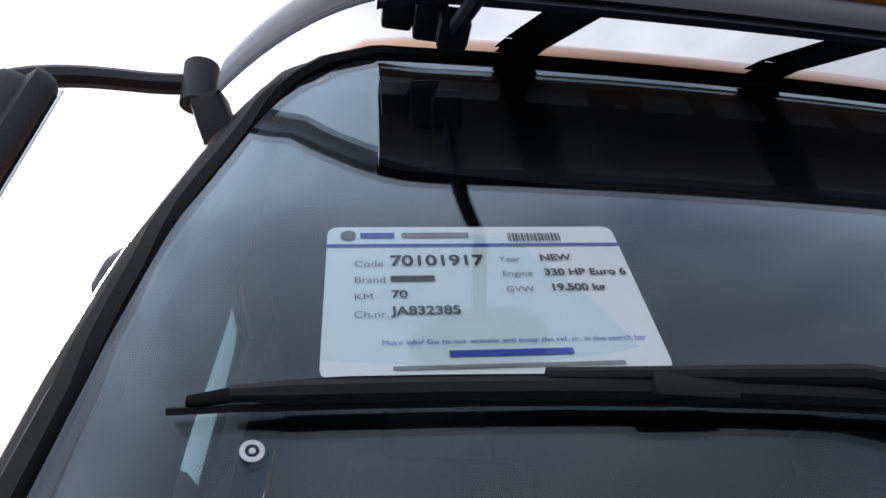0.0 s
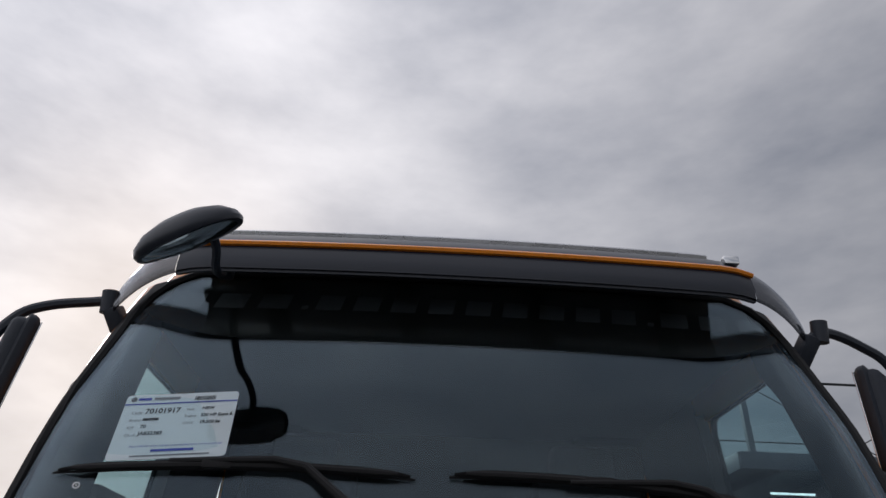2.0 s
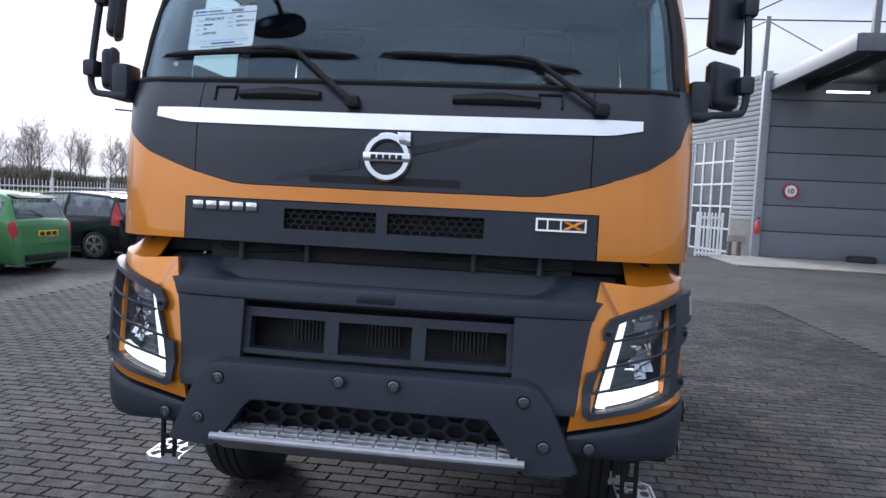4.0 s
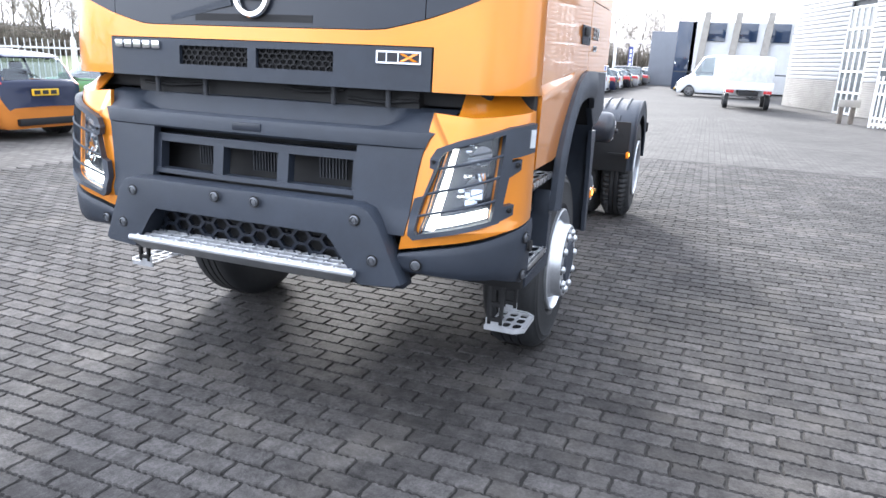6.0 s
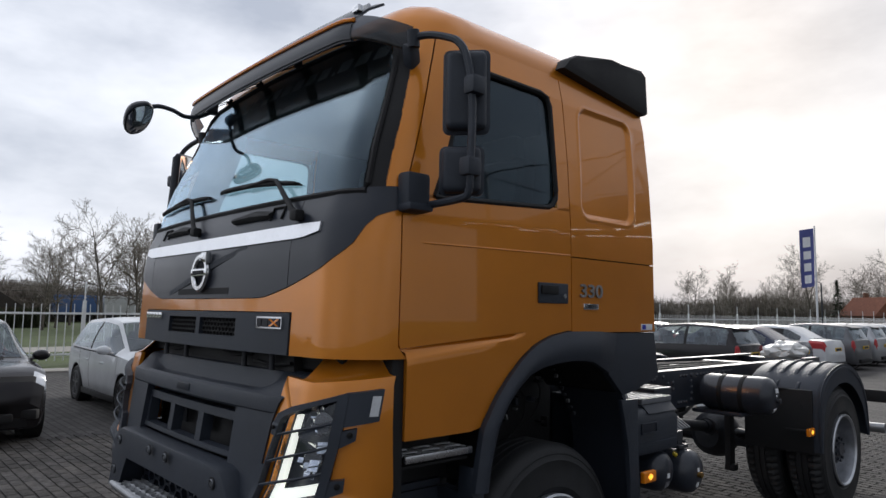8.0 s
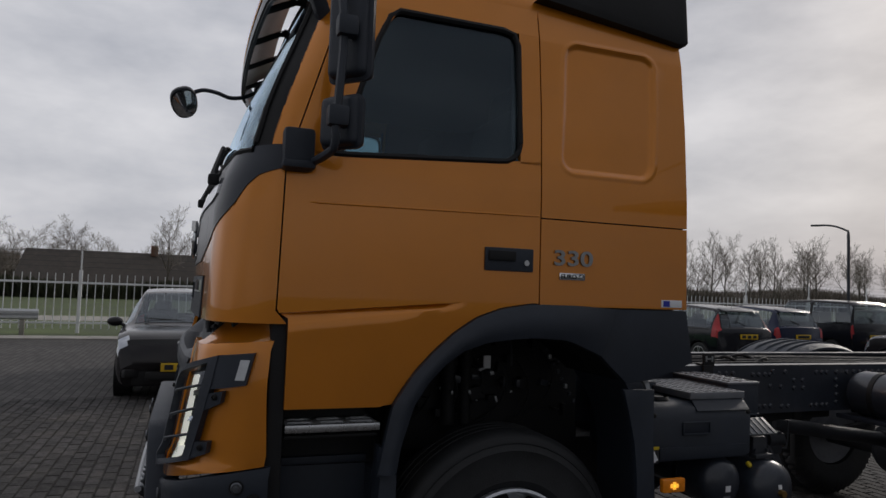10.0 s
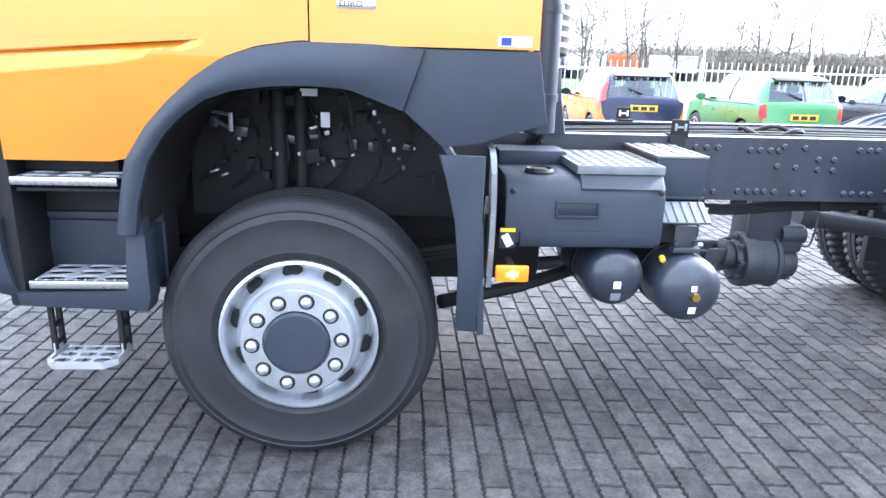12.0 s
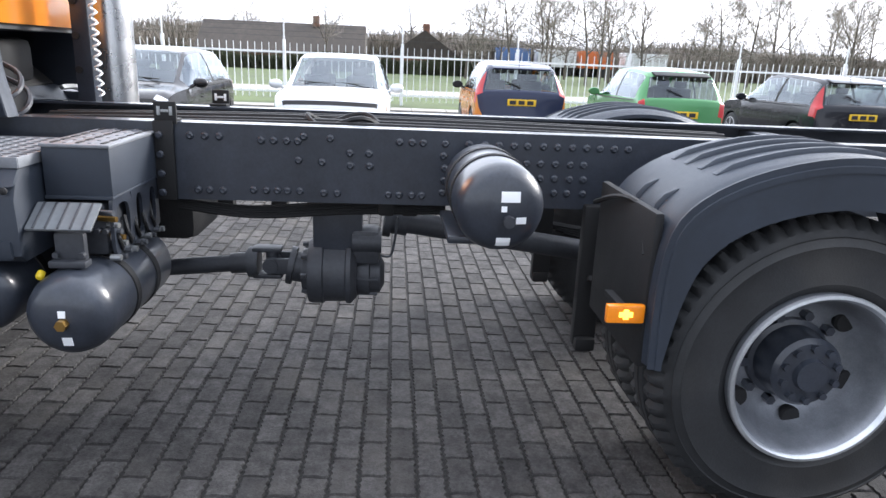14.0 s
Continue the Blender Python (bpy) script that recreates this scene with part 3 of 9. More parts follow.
# wheel arch mouldings
for k in (-1, 1):
    bm = bmesh.new()
    n = len(ARCH_OUT)
    def arch(u, v, d=0.0, k=k):
        i = min(int(u), n - 2)
        f = u - i
        p = [ARCH_OUT[i][j] + (ARCH_OUT[i + 1][j] - ARCH_OUT[i][j]) * f for j in (0, 1)]
        q = [ARCH_IN[i][j] + (ARCH_IN[i + 1][j] - ARCH_IN[i][j]) * f for j in (0, 1)]
        x = 1.212 + 0.045 * math.sin(math.pi * (0.15 + 0.6 * v)) if u < 9.2 else 1.212 + 0.045 * math.sin(math.pi * (0.15 + 0.6 * v)) * max(0, 1 - (u - 9.2) / 1.2)
        return Vector((k * (x - d), p[0] + (q[0] - p[0]) * v, p[1] + (q[1] - p[1]) * v))
    sheet(bm, arch, span(0, n - 2, 44), span(0, 1, 6), 0.03)
    prism(bm, [(1.86, 1.602), (2.255, 1.602), (2.295, 1.36), (2.06, 1.285), (1.93, 1.27), (1.79, 1.394)], "x", k * 1.17, k * 1.208, 0.006)
    part("wheel_arch", bm, PLASTIC, truck, "dark grey wheel arch moulding")
    bm = bmesh.new()
    def liner(u, v, d=0.0, k=k):
        i = min(int(u), n - 2)
        q = [ARCH_IN[i][j] + (ARCH_IN[i + 1][j] - ARCH_IN[i][j]) * (u - i) for j in (0, 1)]
        return Vector((k * (1.19 - 0.5 * v), q[0], q[1] + 0.01 + d))
    sheet(bm, liner, span(0, n - 1, 22), span(0, 1, 2), 0.012)
    part("arch_liner", bm, BLACK, truck, "black wheel arch liner")

# wheels
def wheel(x, y, k, front, twin, zc=0.53):
    """One wheel; k is the side, x the outer face of its tyre."""
    hub = new("wheel")
    hub.parent = truck
    tagged(hub, "silver steel front wheel with convex hub" if front else "silver steel rear twin wheel, deeply dished")
    w, R = 0.315, 0.537 if front else 0.549
    for o in ((0, 0.345) if twin else (0,)):
        bm = bmesh.new()
        c = (x - k * o, y, zc)
        lathe(bm, [(0.298, -0.03), (0.33, -0.004), (0.335, -0.001), (0.34, -0.002), (0.40, 0.0), (0.455, -0.005), (0.459, -0.003), (0.463, -0.007), (0.485, -0.013), (0.489, -0.010), (0.493, -0.017), (0.510, -0.026), (0.525, -0.04), (R, -0.065)] + [q for g in (0.11, 0.157, 0.205) for q in ((R, -g + 0.006), (R - 0.014, -g + 0.004), (R - 0.014, -g - 0.004), (R, -g - 0.006))] + [(R, -w + 0.065), (0.525, -w + 0.04), (0.47, -w + 0.008), (0.40, -w), (0.298, -w + 0.03)], c, (k, 0, 0), 72 if front else 168, closed=True)
        if not front:
            for q in bm.verts:
                dy, dz = q.co.y - y, q.co.z - zc
                rad, off = math.hypot(dy, dz), abs(abs(q.co.x - c[0]) - w / 2)
                if rad > 0.515 and off > 0.045 and int((math.atan2(dy, dz) / (2 * math.pi) + 0.5) * 168 + 0.5) % 3 < 1:
                    q.co.y, q.co.z = y + dy * 0.965, zc + dz * 0.965
        part("tyre", bm, TYRE, hub, "black truck tyre")
        bm = bmesh.new()
        if front:
            prof = [(0.286, -0.24), (0.30, -0.035), (0.304, 0.006), (0.294, 0.012), (0.286, 0.0), (0.280, -0.03), (0.274, -0.062), (0.266, -0.074), (0.256, -0.068), (0.243, -0.032), (0.232, -0.008), (0.223, 0.004), (0.2175, 0.012), (0.2155, 0.050), (0.207, 0.062), (0.128, 0.064), (0.126, 0.05), (0.03, 0.05)]
        elif o == 0:
            prof = [(0.286, -0.26), (0.30, -0.035), (0.304, 0.006), (0.292, 0.012), (0.280, 0.0), (0.270, -0.03), (0.264, -0.06), (0.256, -0.10), (0.235, -0.15), (0.20, -0.185), (0.17, -0.192), (0.03, -0.192)]
        else:
            prof = [(0.286, -0.26), (0.304, 0.0), (0.28, -0.01), (0.262, -0.2), (0.03, -0.2)]
        lathe(bm, prof, c, (k, 0, 0), 60)
        rim = part("rim", bm, SILVER if front else SILVER_SHADED, hub)
        if not front and o == 0:
            bm = bmesh.new()
            lathe(bm, [(0.305, 0.004), (0.302, 0.013), (0.291, 0.015), (0.281, 0.004), (0.279, -0.006), (0.30, -0.01)], c, (k, 0, 0), 60, closed=True)
            part("rim_lip", bm, SILVER, rim, "bright rim lip")
    c = Vector((x, y, zc))
    # vent holes as dark inset ovals through the disc
    for i in range(10 if front else 6):
        a = 2 * math.pi * (i - 0.17) / (10 if front else 6)
        bm = bmesh.new()
        rr, hx = (0.247, -0.052) if front else (0.225, -0.160)
        lathe(bm, [(0.001, 0.014), (0.033, 0.014), (0.038, 0.004), (0.033, -0.02)], c + Vector((k * hx, math.sin(a) * rr, math.cos(a) * rr)), (k, math.sin(a) * (0.9 if front else 0), math.cos(a) * (0.9 if front else 0)), 16)
        part("vent_hole", bm, BLACK, hub, "dark oval vent hole")
    for i in range(10):
        a = radians(14 + 36 * i)
        bm = bmesh.new()
        d = Vector((k, 0, 0))
        if front:
            b = c + Vector((k * 0.06, math.sin(a) * 0.1675, math.cos(a) * 0.1675))
            lathe(bm, [(0.0215, 0), (0.0215, 0.010), (0.019, 0.018), (0.012, 0.024), (0.001, 0.026)], b, d, 14)
        else:
            b = c + Vector((-k * 0.2, math.sin(a) * 0.1675, math.cos(a) * 0.1675))
            cyl(bm, b, b + d * 0.045, 0.018, seg=6)
        nut = part("wheel_nut", bm, SILVER if front else FRAME, hub)
        if front:
            # flat black ring paints the shade of the recess round the nut
            bm = bmesh.new()
            lathe(bm, [(0.0217, 0.0045), (0.0300, 0.0048), (0.0312, 0.001)], b, d, 14)
            part("nut_recess", bm, BLACK, nut)
    bm = bmesh.new()
    bolts = []
    if front:
        lathe(bm, [(0.124, 0.045), (0.122, 0.066), (0.112, 0.074), (0.03, 0.076), (0.001, 0.076)], c, (k, 0, 0), 40)
    else:
        lathe(bm, [(0.15, -0.2), (0.148, -0.17), (0.13, -0.165), (0.125, -0.06), (0.11, -0.045), (0.06, -0.04), (0.055, -0.02), (0.001, -0.02)], c, (k, 0, 0), 32)
        for i in range(10):
            a = 2 * math.pi * i / 10
            p = c + Vector((-k * 0.045, math.sin(a) * 0.095, math.cos(a) * 0.095))
            bolts.append((p, p + Vector((k * 0.02, 0, 0))))
    cap = part("hub_cap", bm, PLASTIC if front else FRAME, hub, "dark grey hub cap")
    for p, q in bolts:
        part("bolt", cyl(bmesh.new(), p, q, 0.014, seg=6), FRAME, cap)


for k in (-1, 1):
    wheel(k * 1.155, 1.40, k, True, False)
    wheel(k * 1.20, 5.39, k, False, True, 0.557)

# chassis rails
for k in (-1, 1):
    bm = bmesh.new()
    prism(bm, [(k * 0.425, 0.945), (k * 0.425, 1.25), (k * 0.335, 1.25), (k * 0.335, 1.238), (k * 0.413, 1.238), (k * 0.413, 0.957), (k * 0.335, 0.957), (k * 0.335, 0.945)], "y", 0.45, 7.2)
    part("frame_rail", bm, FRAME, truck, "dark grey bolted frame rail")

# ---- the truck: lower front ----
SB = [(0.93, 0.775), (0.97, 0.785), (1.12, 0.80), (1.26, 0.822), (1.33, 0.842), (1.375, 0.88), (1.445, 0.925)]
SIDE_END = bump_s(0.362)


def bolt(parent, p, axis, r=0.020, material=None):
    bm = bmesh.new()
    lathe(bm, [(r, 0), (r, 0.006), (r * 0.8, 0.008), (r * 0.78, 0.001), (r * 0.5, 0.001), (r * 0.5, 0.007), (0.0005, 0.008)], p, axis, 16)
    head = part("bolt", bm, material or BOLT, parent, "round recessed bolt head")
    if r > 0.015:
        bm = bmesh.new()
        lathe(bm, [(r * 1.02, 0.0005), (r * 1.28, 0.0025), (r * 1.34, 0.0)], p, axis, 16)
        part("bolt_seat", bm, BLACK, head, "black seat round the bolt")
    return head


def ring_sheet(bm, f, outer, inner, n, v, thick):
    """A closed band between two outlines with the same number of corners."""
    us = span(0, len(outer), n * len(outer))
    def g(u, w, d=0.0):
        i = int(u) % len(outer)
        t = u - int(u)
        j = (i + 1) % len(outer)
        o = [outer[i][c] + (outer[j][c] - outer[i][c]) * t for c in (0, 1)]
        q = [inner[i][c] + (inner[j][c] - inner[i][c]) * t for c in (0, 1)]
        return f(o[0] + (q[0] - o[0]) * w, o[1] + (q[1] - o[1]) * w, d)
    sheet(bm, g, us, v, thick)
    bmesh.ops.remove_doubles(bm, verts=bm.verts, dist=0.0004)


LAMP = [(0.926, 1.308), (1.142, 1.366), (1.122, 1.024), (0.842, 0.956)]
# guard outline, corner by corner: outer and inner edge
GUARD = [((0.866, 1.262), (0.906, 1.262)), ((0.890, 1.302), (0.920, 1.287)), ((0.968, 1.336), (0.972, 1.314)), ((1.172, 1.396), (1.138, 1.368)), ((1.176, 1.29), (1.137, 1.28)),
         ((1.168, 1.20), (1.132, 1.20)), ((1.152, 1.075), (1.120, 1.075)), ((1.145, 1.022), (1.112, 1.030)), ((0.99, 0.975), (0.985, 0.994)), ((0.825, 0.933), (0.838, 0.957)),
         ((0.802, 0.952), (0.828, 0.97)), ((0.800, 1.03), (0.832, 1.03)), ((0.814, 1.100), (0.852, 1.104)), ((0.850, 1.112), (0.864, 1.122)), ((0.886, 1.220), (0.897, 1.226)), ((0.868, 1.226), (0.899, 1.236))]
for k in (-1, 1):
    def kb(s, z, d=0.0, k=k):
        return bump(k * s, z, d)
    bm = bmesh.new()
    ring_sheet(bm, kb, [(0.85, 1.436), (1.02, 1.424), (1.335, 1.452), (1.412, 1.0), (1.2, 0.975), (0.752, 0.88)],
               [LAMP[0], (1.0, 1.328), LAMP[1], LAMP[2], (1.0, 0.994), LAMP[3]], 12, span(0, 1, 6), 0.02)
    # rolled top edge that leans back under the cab
    def fold(u, v, d=0.0, k=k):
        z = curve([(0.85, 1.436), (1.02, 1.424), (1.335, 1.452)], u)
        return bump(k * u, z + 0.085 * v ** 1.3, 0.075 * v ** 0.7 + d - 0.006 * math.sin(math.pi * v))
    sheet(bm, fold, span(0.95, 1.325, 14), span(0, 1, 6), 0.012)
    housing = part("lamp_housing", bm, ORANGE, truck, "orange corner panel round the headlight")
    def inside(u, v, d=0.0, k=k):
        a = [LAMP[3][c] + (LAMP[0][c] - LAMP[3][c]) * v for c in (0, 1)]
        b = [LAMP[2][c] + (LAMP[1][c] - LAMP[2][c]) * v for c in (0, 1)]
        return bump(k * (a[0] + (b[0] - a[0]) * u), a[1] + (b[1] - a[1]) * u, 0.085 + d)
    bm = bmesh.new()
    sheet(bm, inside, span(0, 1, 8), span(0, 1, 10), 0.01)
    for e in range(4):
        p, q = LAMP[e], LAMP[(e + 1) % 4]
        sheet(bm, lambda u, v, d=0.0, p=p, q=q, k=k: bump(k * (p[0] + (q[0] - p[0]) * u), p[1] + (q[1] - p[1]) * u, 0.005 + 0.08 * v), span(0, 1, 8), [0, 1])
    lamp = part("headlight", bm, PLASTIC_GLOSS, truck, "headlight with lit L-shaped daylight strip")
    bm = bmesh.new()
    ring_sheet(bm, lambda s, z, d=0.0, k=k: bump(k * s, z, d - 0.004), [(0.919, 1.316), (1.15, 1.376), (1.13, 1.015), (0.834, 0.948)], LAMP, 10, [0, 1], 0.004)
    part("bezel", bm, PLASTIC_GLOSS, lamp, "black headlight surround")
    # L-shaped light strip
    bm = bmesh.new()
    def strip_up(u, v, d=0.0, k=k):
        w = 0.034 - 0.014 * v
        return bump(k * (0.854 + 0.085 * v + w * u), 0.968 + 0.33 * v, 0.020 + d)
    sheet(bm, strip_up, [0, 1], span(0, 1, 8), 0.02)
    def strip_low(u, v, d=0.0, k=k):
        return bump(k * (0.854 + 0.01 * v + (0.262 - 0.01 * v) * u), 0.968 + 0.064 * u + (0.043 - 0.008 * u) * v, 0.019 + d)
    sheet(bm, strip_low, span(0, 1, 8), [0, 1], 0.02)
    part("light_strip", bm, LED, lamp, "lit warm white strip")
    for s, z in ((1.075, 1.275), (1.05, 1.145)):
        bm = bmesh.new()
        c = bump(k * s, z, 0.055)
        ax = (bump(k * s, z, 0.0) - bump(k * s, z, 0.05)).normalized()
        lathe(bm, [(0.040, 0.014), (0.036, 0.002), (0.026, -0.012), (0.016, -0.014), (0.014, 0.008), (0.001, 0.012)], c, ax, 20)
        part("reflector", bm, CHROME, lamp, "chrome reflector")
        # angled reflector blades round each bulb
        rl = random.Random(int(z * 100))
        for a in range(11):
            ds, dz = rl.uniform(-0.075, 0.055), rl.uniform(-0.055, 0.055)
            bm = bmesh.new()
            box(bm, bump(k * (s + ds), z + dz, rl.uniform(0.03, 0.07)), (rl.uniform(0.02, 0.05), 0.004, rl.uniform(0.012, 0.045)), 0.001, Matrix.Rotation(k * ((s + ds - 0.93) / 0.28 + rl.uniform(-0.35, 0.35)), 4, "Z") @ Matrix.Rotation(rl.uniform(-0.6, 0.6), 4, "X"))
            part("facet", bm, CHROME, lamp, "chrome facet")
    bm = bmesh.new()
    sheet(bm, lambda u, v, d=0.0, k=k: bump(k * (0.95 + 0.16 * u), 1.218 + 0.03 * u + 0.02 * v, 0.03 + d), span(0, 1, 6), [0, 1], 0.03)
    part("divider", bm, PLASTIC_GLOSS, lamp, "black divider between the two bulbs")
    bm = bmesh.new()
    def cover(u, v, d=0.0, k=k):
        return inside(u, v, d - 0.081)
    sheet(bm, cover, span(0, 1, 8), span(0, 1, 10), 0.004)
    part("lens", bm, LENS, lamp, "clear lamp lens").visible_shadow = False
    # guard frame with thin bars
    bm = bmesh.new()
    ring_sheet(bm, lambda s, z, d=0.0, k=k: bump(k * s, z, d - 0.035), [g[0] for g in GUARD], [g[1] for g in GUARD], 4, [0, 0.5, 1], 0.03)
    guard = part("lamp_guard", bm, PLASTIC, truck, "dark grey headlight guard")
    bolt(guard, bump(k * 0.883, 1.252, -0.037), (k * 0.05, -1, 0), 0.008, BLACK)
    for a, b in (((0.905, 1.224), (1.145, 1.290)), ((0.858, 1.119), (1.14, 1.206)), ((0.826, 1.028), (1.13, 1.113))):
        bm = bmesh.new()
        tube(bm, [bump(k * (a[0] + (b[0] - a[0]) * t), a[1] + (b[1] - a[1]) * t, -0.028 - 0.012 * math.sin(math.pi * t)) for t in span(0, 1, 10)], 0.0058, 6)
        part("guard_bar", bm, PLASTIC, guard)
    # brackets: place along the corner, then lower and upper edge at both ends
    for s0, s1, za, zb, zc, zd in ((1.165, 1.292, 1.273, 1.394, 1.294, 1.408), (1.155, 1.222, 1.192, 1.256, 1.228, 1.270), (1.135, 1.203, 1.022, 1.085, 1.050, 1.092)):
        bm = bmesh.new()
        sheet(bm, lambda u, v, d=0.0, k=k: bump(k * (s0 + (s1 - s0) * u), za + (zc - za) * u + (zb - za + (zd - zc - zb + za) * u) * v, d - 0.032), span(0, 1, 8), span(0, 1, 3), 0.03)
        bracket = part("guard_bracket", bm, PLASTIC, guard)
        if zd < 1.3:
            bolt(bracket, bump(k * (s1 - 0.022), (zc + zd) / 2, -0.033), (bump(k * s1, zc, -0.05) - bump(k * s1, zc, 0.0)).normalized(), 0.011, BLACK)
    bm = bmesh.new()
    sheet(bm, lambda u, v, d=0.0, k=k: bump(k * u, v, d - 0.035), span(1.254, 1.284, 3), [1.312, 1.384], 0.008)
    part("side_lamp", bm, SILVER, guard, "small clear side lamp")
    # bumper corner
    bm = bmesh.new()
    def corner_bumper(u, v, d=0.0, k=k):
        s = 0.752 + (SIDE_END + 0.025 - 0.752) * u
        lo, hi = curve([(0.752, 0.785), (1.16, 0.772), (1.30, 0.735), (1.44, 0.680)], s), curve([(0.752, 0.862), (0.985, 0.913), (1.095, 0.936), (1.216, 0.966), (1.34, 0.986), (1.44, 0.997)], s)
        out = 0.012 * min(1, v * 6, (1 - v) * 6 + 0.3)
        return bump(k * s, lo + (hi - lo) * v, d - out)
    sheet(bm, corner_bumper, span(0, 1, 20), span(0, 1, 8), 0.04)
    cb = part("bumper_corner", bm, PLASTIC, truck, "dark grey bumper corner")
    bolt(cb, bump(k * 0.834, 0.824, -0.018), (k * 0.1, -1, 0))
    bolt(cb, bump(k * bump_s(0.28), 0.934, -0.016), (k, -0.15, 0))
    bolt(cb, bump(k * bump_s(0.285), 0.763, -0.016), (k, -0.15, 0))
    bm = bmesh.new()
    cyl(bm, (k * 1.226, 0.335, 0.885), (k * 1.236, 0.335, 0.885), 0.026, seg=18)
    part("sensor_hole", bm, BLACK, cb)

# middle section of the bumper
for k in (-1, 1):
    bm = bmesh.new()
    sheet(bm, lambda u, v, d=0.0, k=k: bump(k * (0.535 + (curve(SB, v) - 0.004 - 0.535) * u), v, d - 0.008), span(0, 1, 6), span(0.94, 1.352, 10), 0.04)
    lowmid = part("bumper_cheek", bm, PLASTIC, truck, "dark grey bumper section beside the grille")
bm = bmesh.new()
prof = [(0.035, 1.284), (-0.002, 1.286), (-0.012, 1.296), (-0.010, 1.335), (-0.002, 1.356), (0.016, 1.366), (0.085, 1.352), (0.10, 1.36), (0.125, 1.438), (0.16, 1.445), (0.17, 1.43)]
def lipsweep(u, v, d=0.0):
    i = min(int(v), len(prof) - 2)
    y = prof[i][0] + (prof[i + 1][0] - prof[i][0]) * (v - i)
    z = prof[i][1] + (prof[i + 1][1] - prof[i][1]) * (v - i)
    e = max(0, min(1, (abs(u) - 0.62) / 0.05))
    z2 = 1.365 + (z - 1.365) if z < 1.366 else z
    if 6 <= v <= 7.2:
        z2 = z + e * 0.075
    x = u * (1 + (curve(SB, z2) / 0.80 - 1) * e)
    side = max(0, min(1, (abs(x) - 0.78) / 0.12))
    return Vector((x, curve(BUMP_F, 1.33) - 0.01 + BOW * x * x + y * (1 - 0.1 * e) + 0.03 * side * side, z2))
sheet(bm, lipsweep, sorted(span(-0.80, 0.80, 32) + [-0.64, 0.64, -0.66, 0.66]), [float(i) for i in range(len(prof))])
part("bumper_lip", bm, PLASTIC, lowmid, "dark grey ledge with a long tray")
bm = bmesh.new()
box(bm, (0.0, 0.052, 1.325), (0.15, 0.035, 0.036), 0.004)
part("latch_cover", bm, PLASTIC_GLOSS, lowmid)
bm = bmesh.new()
for z0, z1, dd in ((1.222, 1.258, 0.02), (1.076, 1.098, 0.012)):
    sheet(bm, lambda u, v, d=0.0: bump(u, v, d + dd), span(-0.535, 0.535, 16), [z0, z1], 0.05)
for x0, x1 in ((-0.535, -0.51), (-0.20, -0.145), (0.145, 0.20), (0.51, 0.535)):
    sheet(bm, lambda u, v, d=0.0: bump(u, v, d + 0.018), [x0, x1], [1.094, 1.226], 0.05)
grille = part("lower_grille", bm, PLASTIC, truck, "dark grey grille frame with three openings")
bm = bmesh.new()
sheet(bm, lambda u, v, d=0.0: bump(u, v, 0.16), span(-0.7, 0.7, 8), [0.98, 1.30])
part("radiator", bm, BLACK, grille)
for x0 in (-0.36, -0.05, 0.30):
    for i in range(9):
        bm = bmesh.new()
        box(bm, bump(x0 + i * 0.016, 1.165, 0.12), (0.005, 0.012, 0.10))
        part("fin", bm, STEEL, grille)
bm = bmesh.new()
arch_poly = [(-0.585, 1.062), (-0.64, 1.045), (-0.685, 0.99), (-0.795, 0.745), (-0.785, 0.715), (-0.60, 0.705), (-0.575, 0.725), (-0.505, 0.895), (-0.46, 0.945)]
arch_poly = arch_poly + [(-x, z) for x, z in reversed(arch_poly)]
prism(bm, arch_poly, "y", -0.068, 0.05, 0.02)
for v in bm.verts:
    v.co.y += BOW * 0.8 * v.co.x ** 2 + (0.03 if v.co.z < 0.72 else 0)
bar = part("bumper_arch", bm, PLASTIC, truck, "dark grey arched bumper guard with bolts")
for x, z in ((-0.585, 0.998), (-0.105, 1.022), (0.105, 1.022), (0.585, 0.998), (-0.665, 0.835), (0.665, 0.835)):
    bolt(bar, (x, -0.068 + BOW * 0.8 * x * x, z), (0, -1, 0))
bm = bmesh.new()
for i in range(16):
    for j in range(4):
        x, z = -0.55 + i * 0.0735, 0.765 + j * 0.0624 + (i % 2) * 0.0312
        for a in range(6):
            q = [Vector((math.cos(radians(60 * (a + e))) * 0.049, 0, math.sin(radians(60 * (a + e))) * 0.036)) for e in (0, 1)]
            c = Vector((x, 0.055, z))
            w = [bm.verts.new(c + q[e] * h + Vector((0, o, 0))) for e, h, o in ((0, 1.0, 0), (1, 1.0, 0), (1, 0.8, 0), (0, 0.8, 0), (0, 1.0, 0.02), (1, 1.0, 0.02), (1, 0.8, 0.02), (0, 0.8, 0.02))]
            for f in ((0, 1, 2, 3), (7, 6, 5, 4), (3, 2, 6, 7), (0, 4, 5, 1)):
                bm.faces.new([w[n] for n in f])
part("lower_honeycomb", bm, PLASTIC_GLOSS, truck, "black lower honeycomb grille")
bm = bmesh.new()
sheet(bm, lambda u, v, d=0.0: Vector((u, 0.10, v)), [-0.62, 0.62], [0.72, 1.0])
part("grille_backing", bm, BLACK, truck)

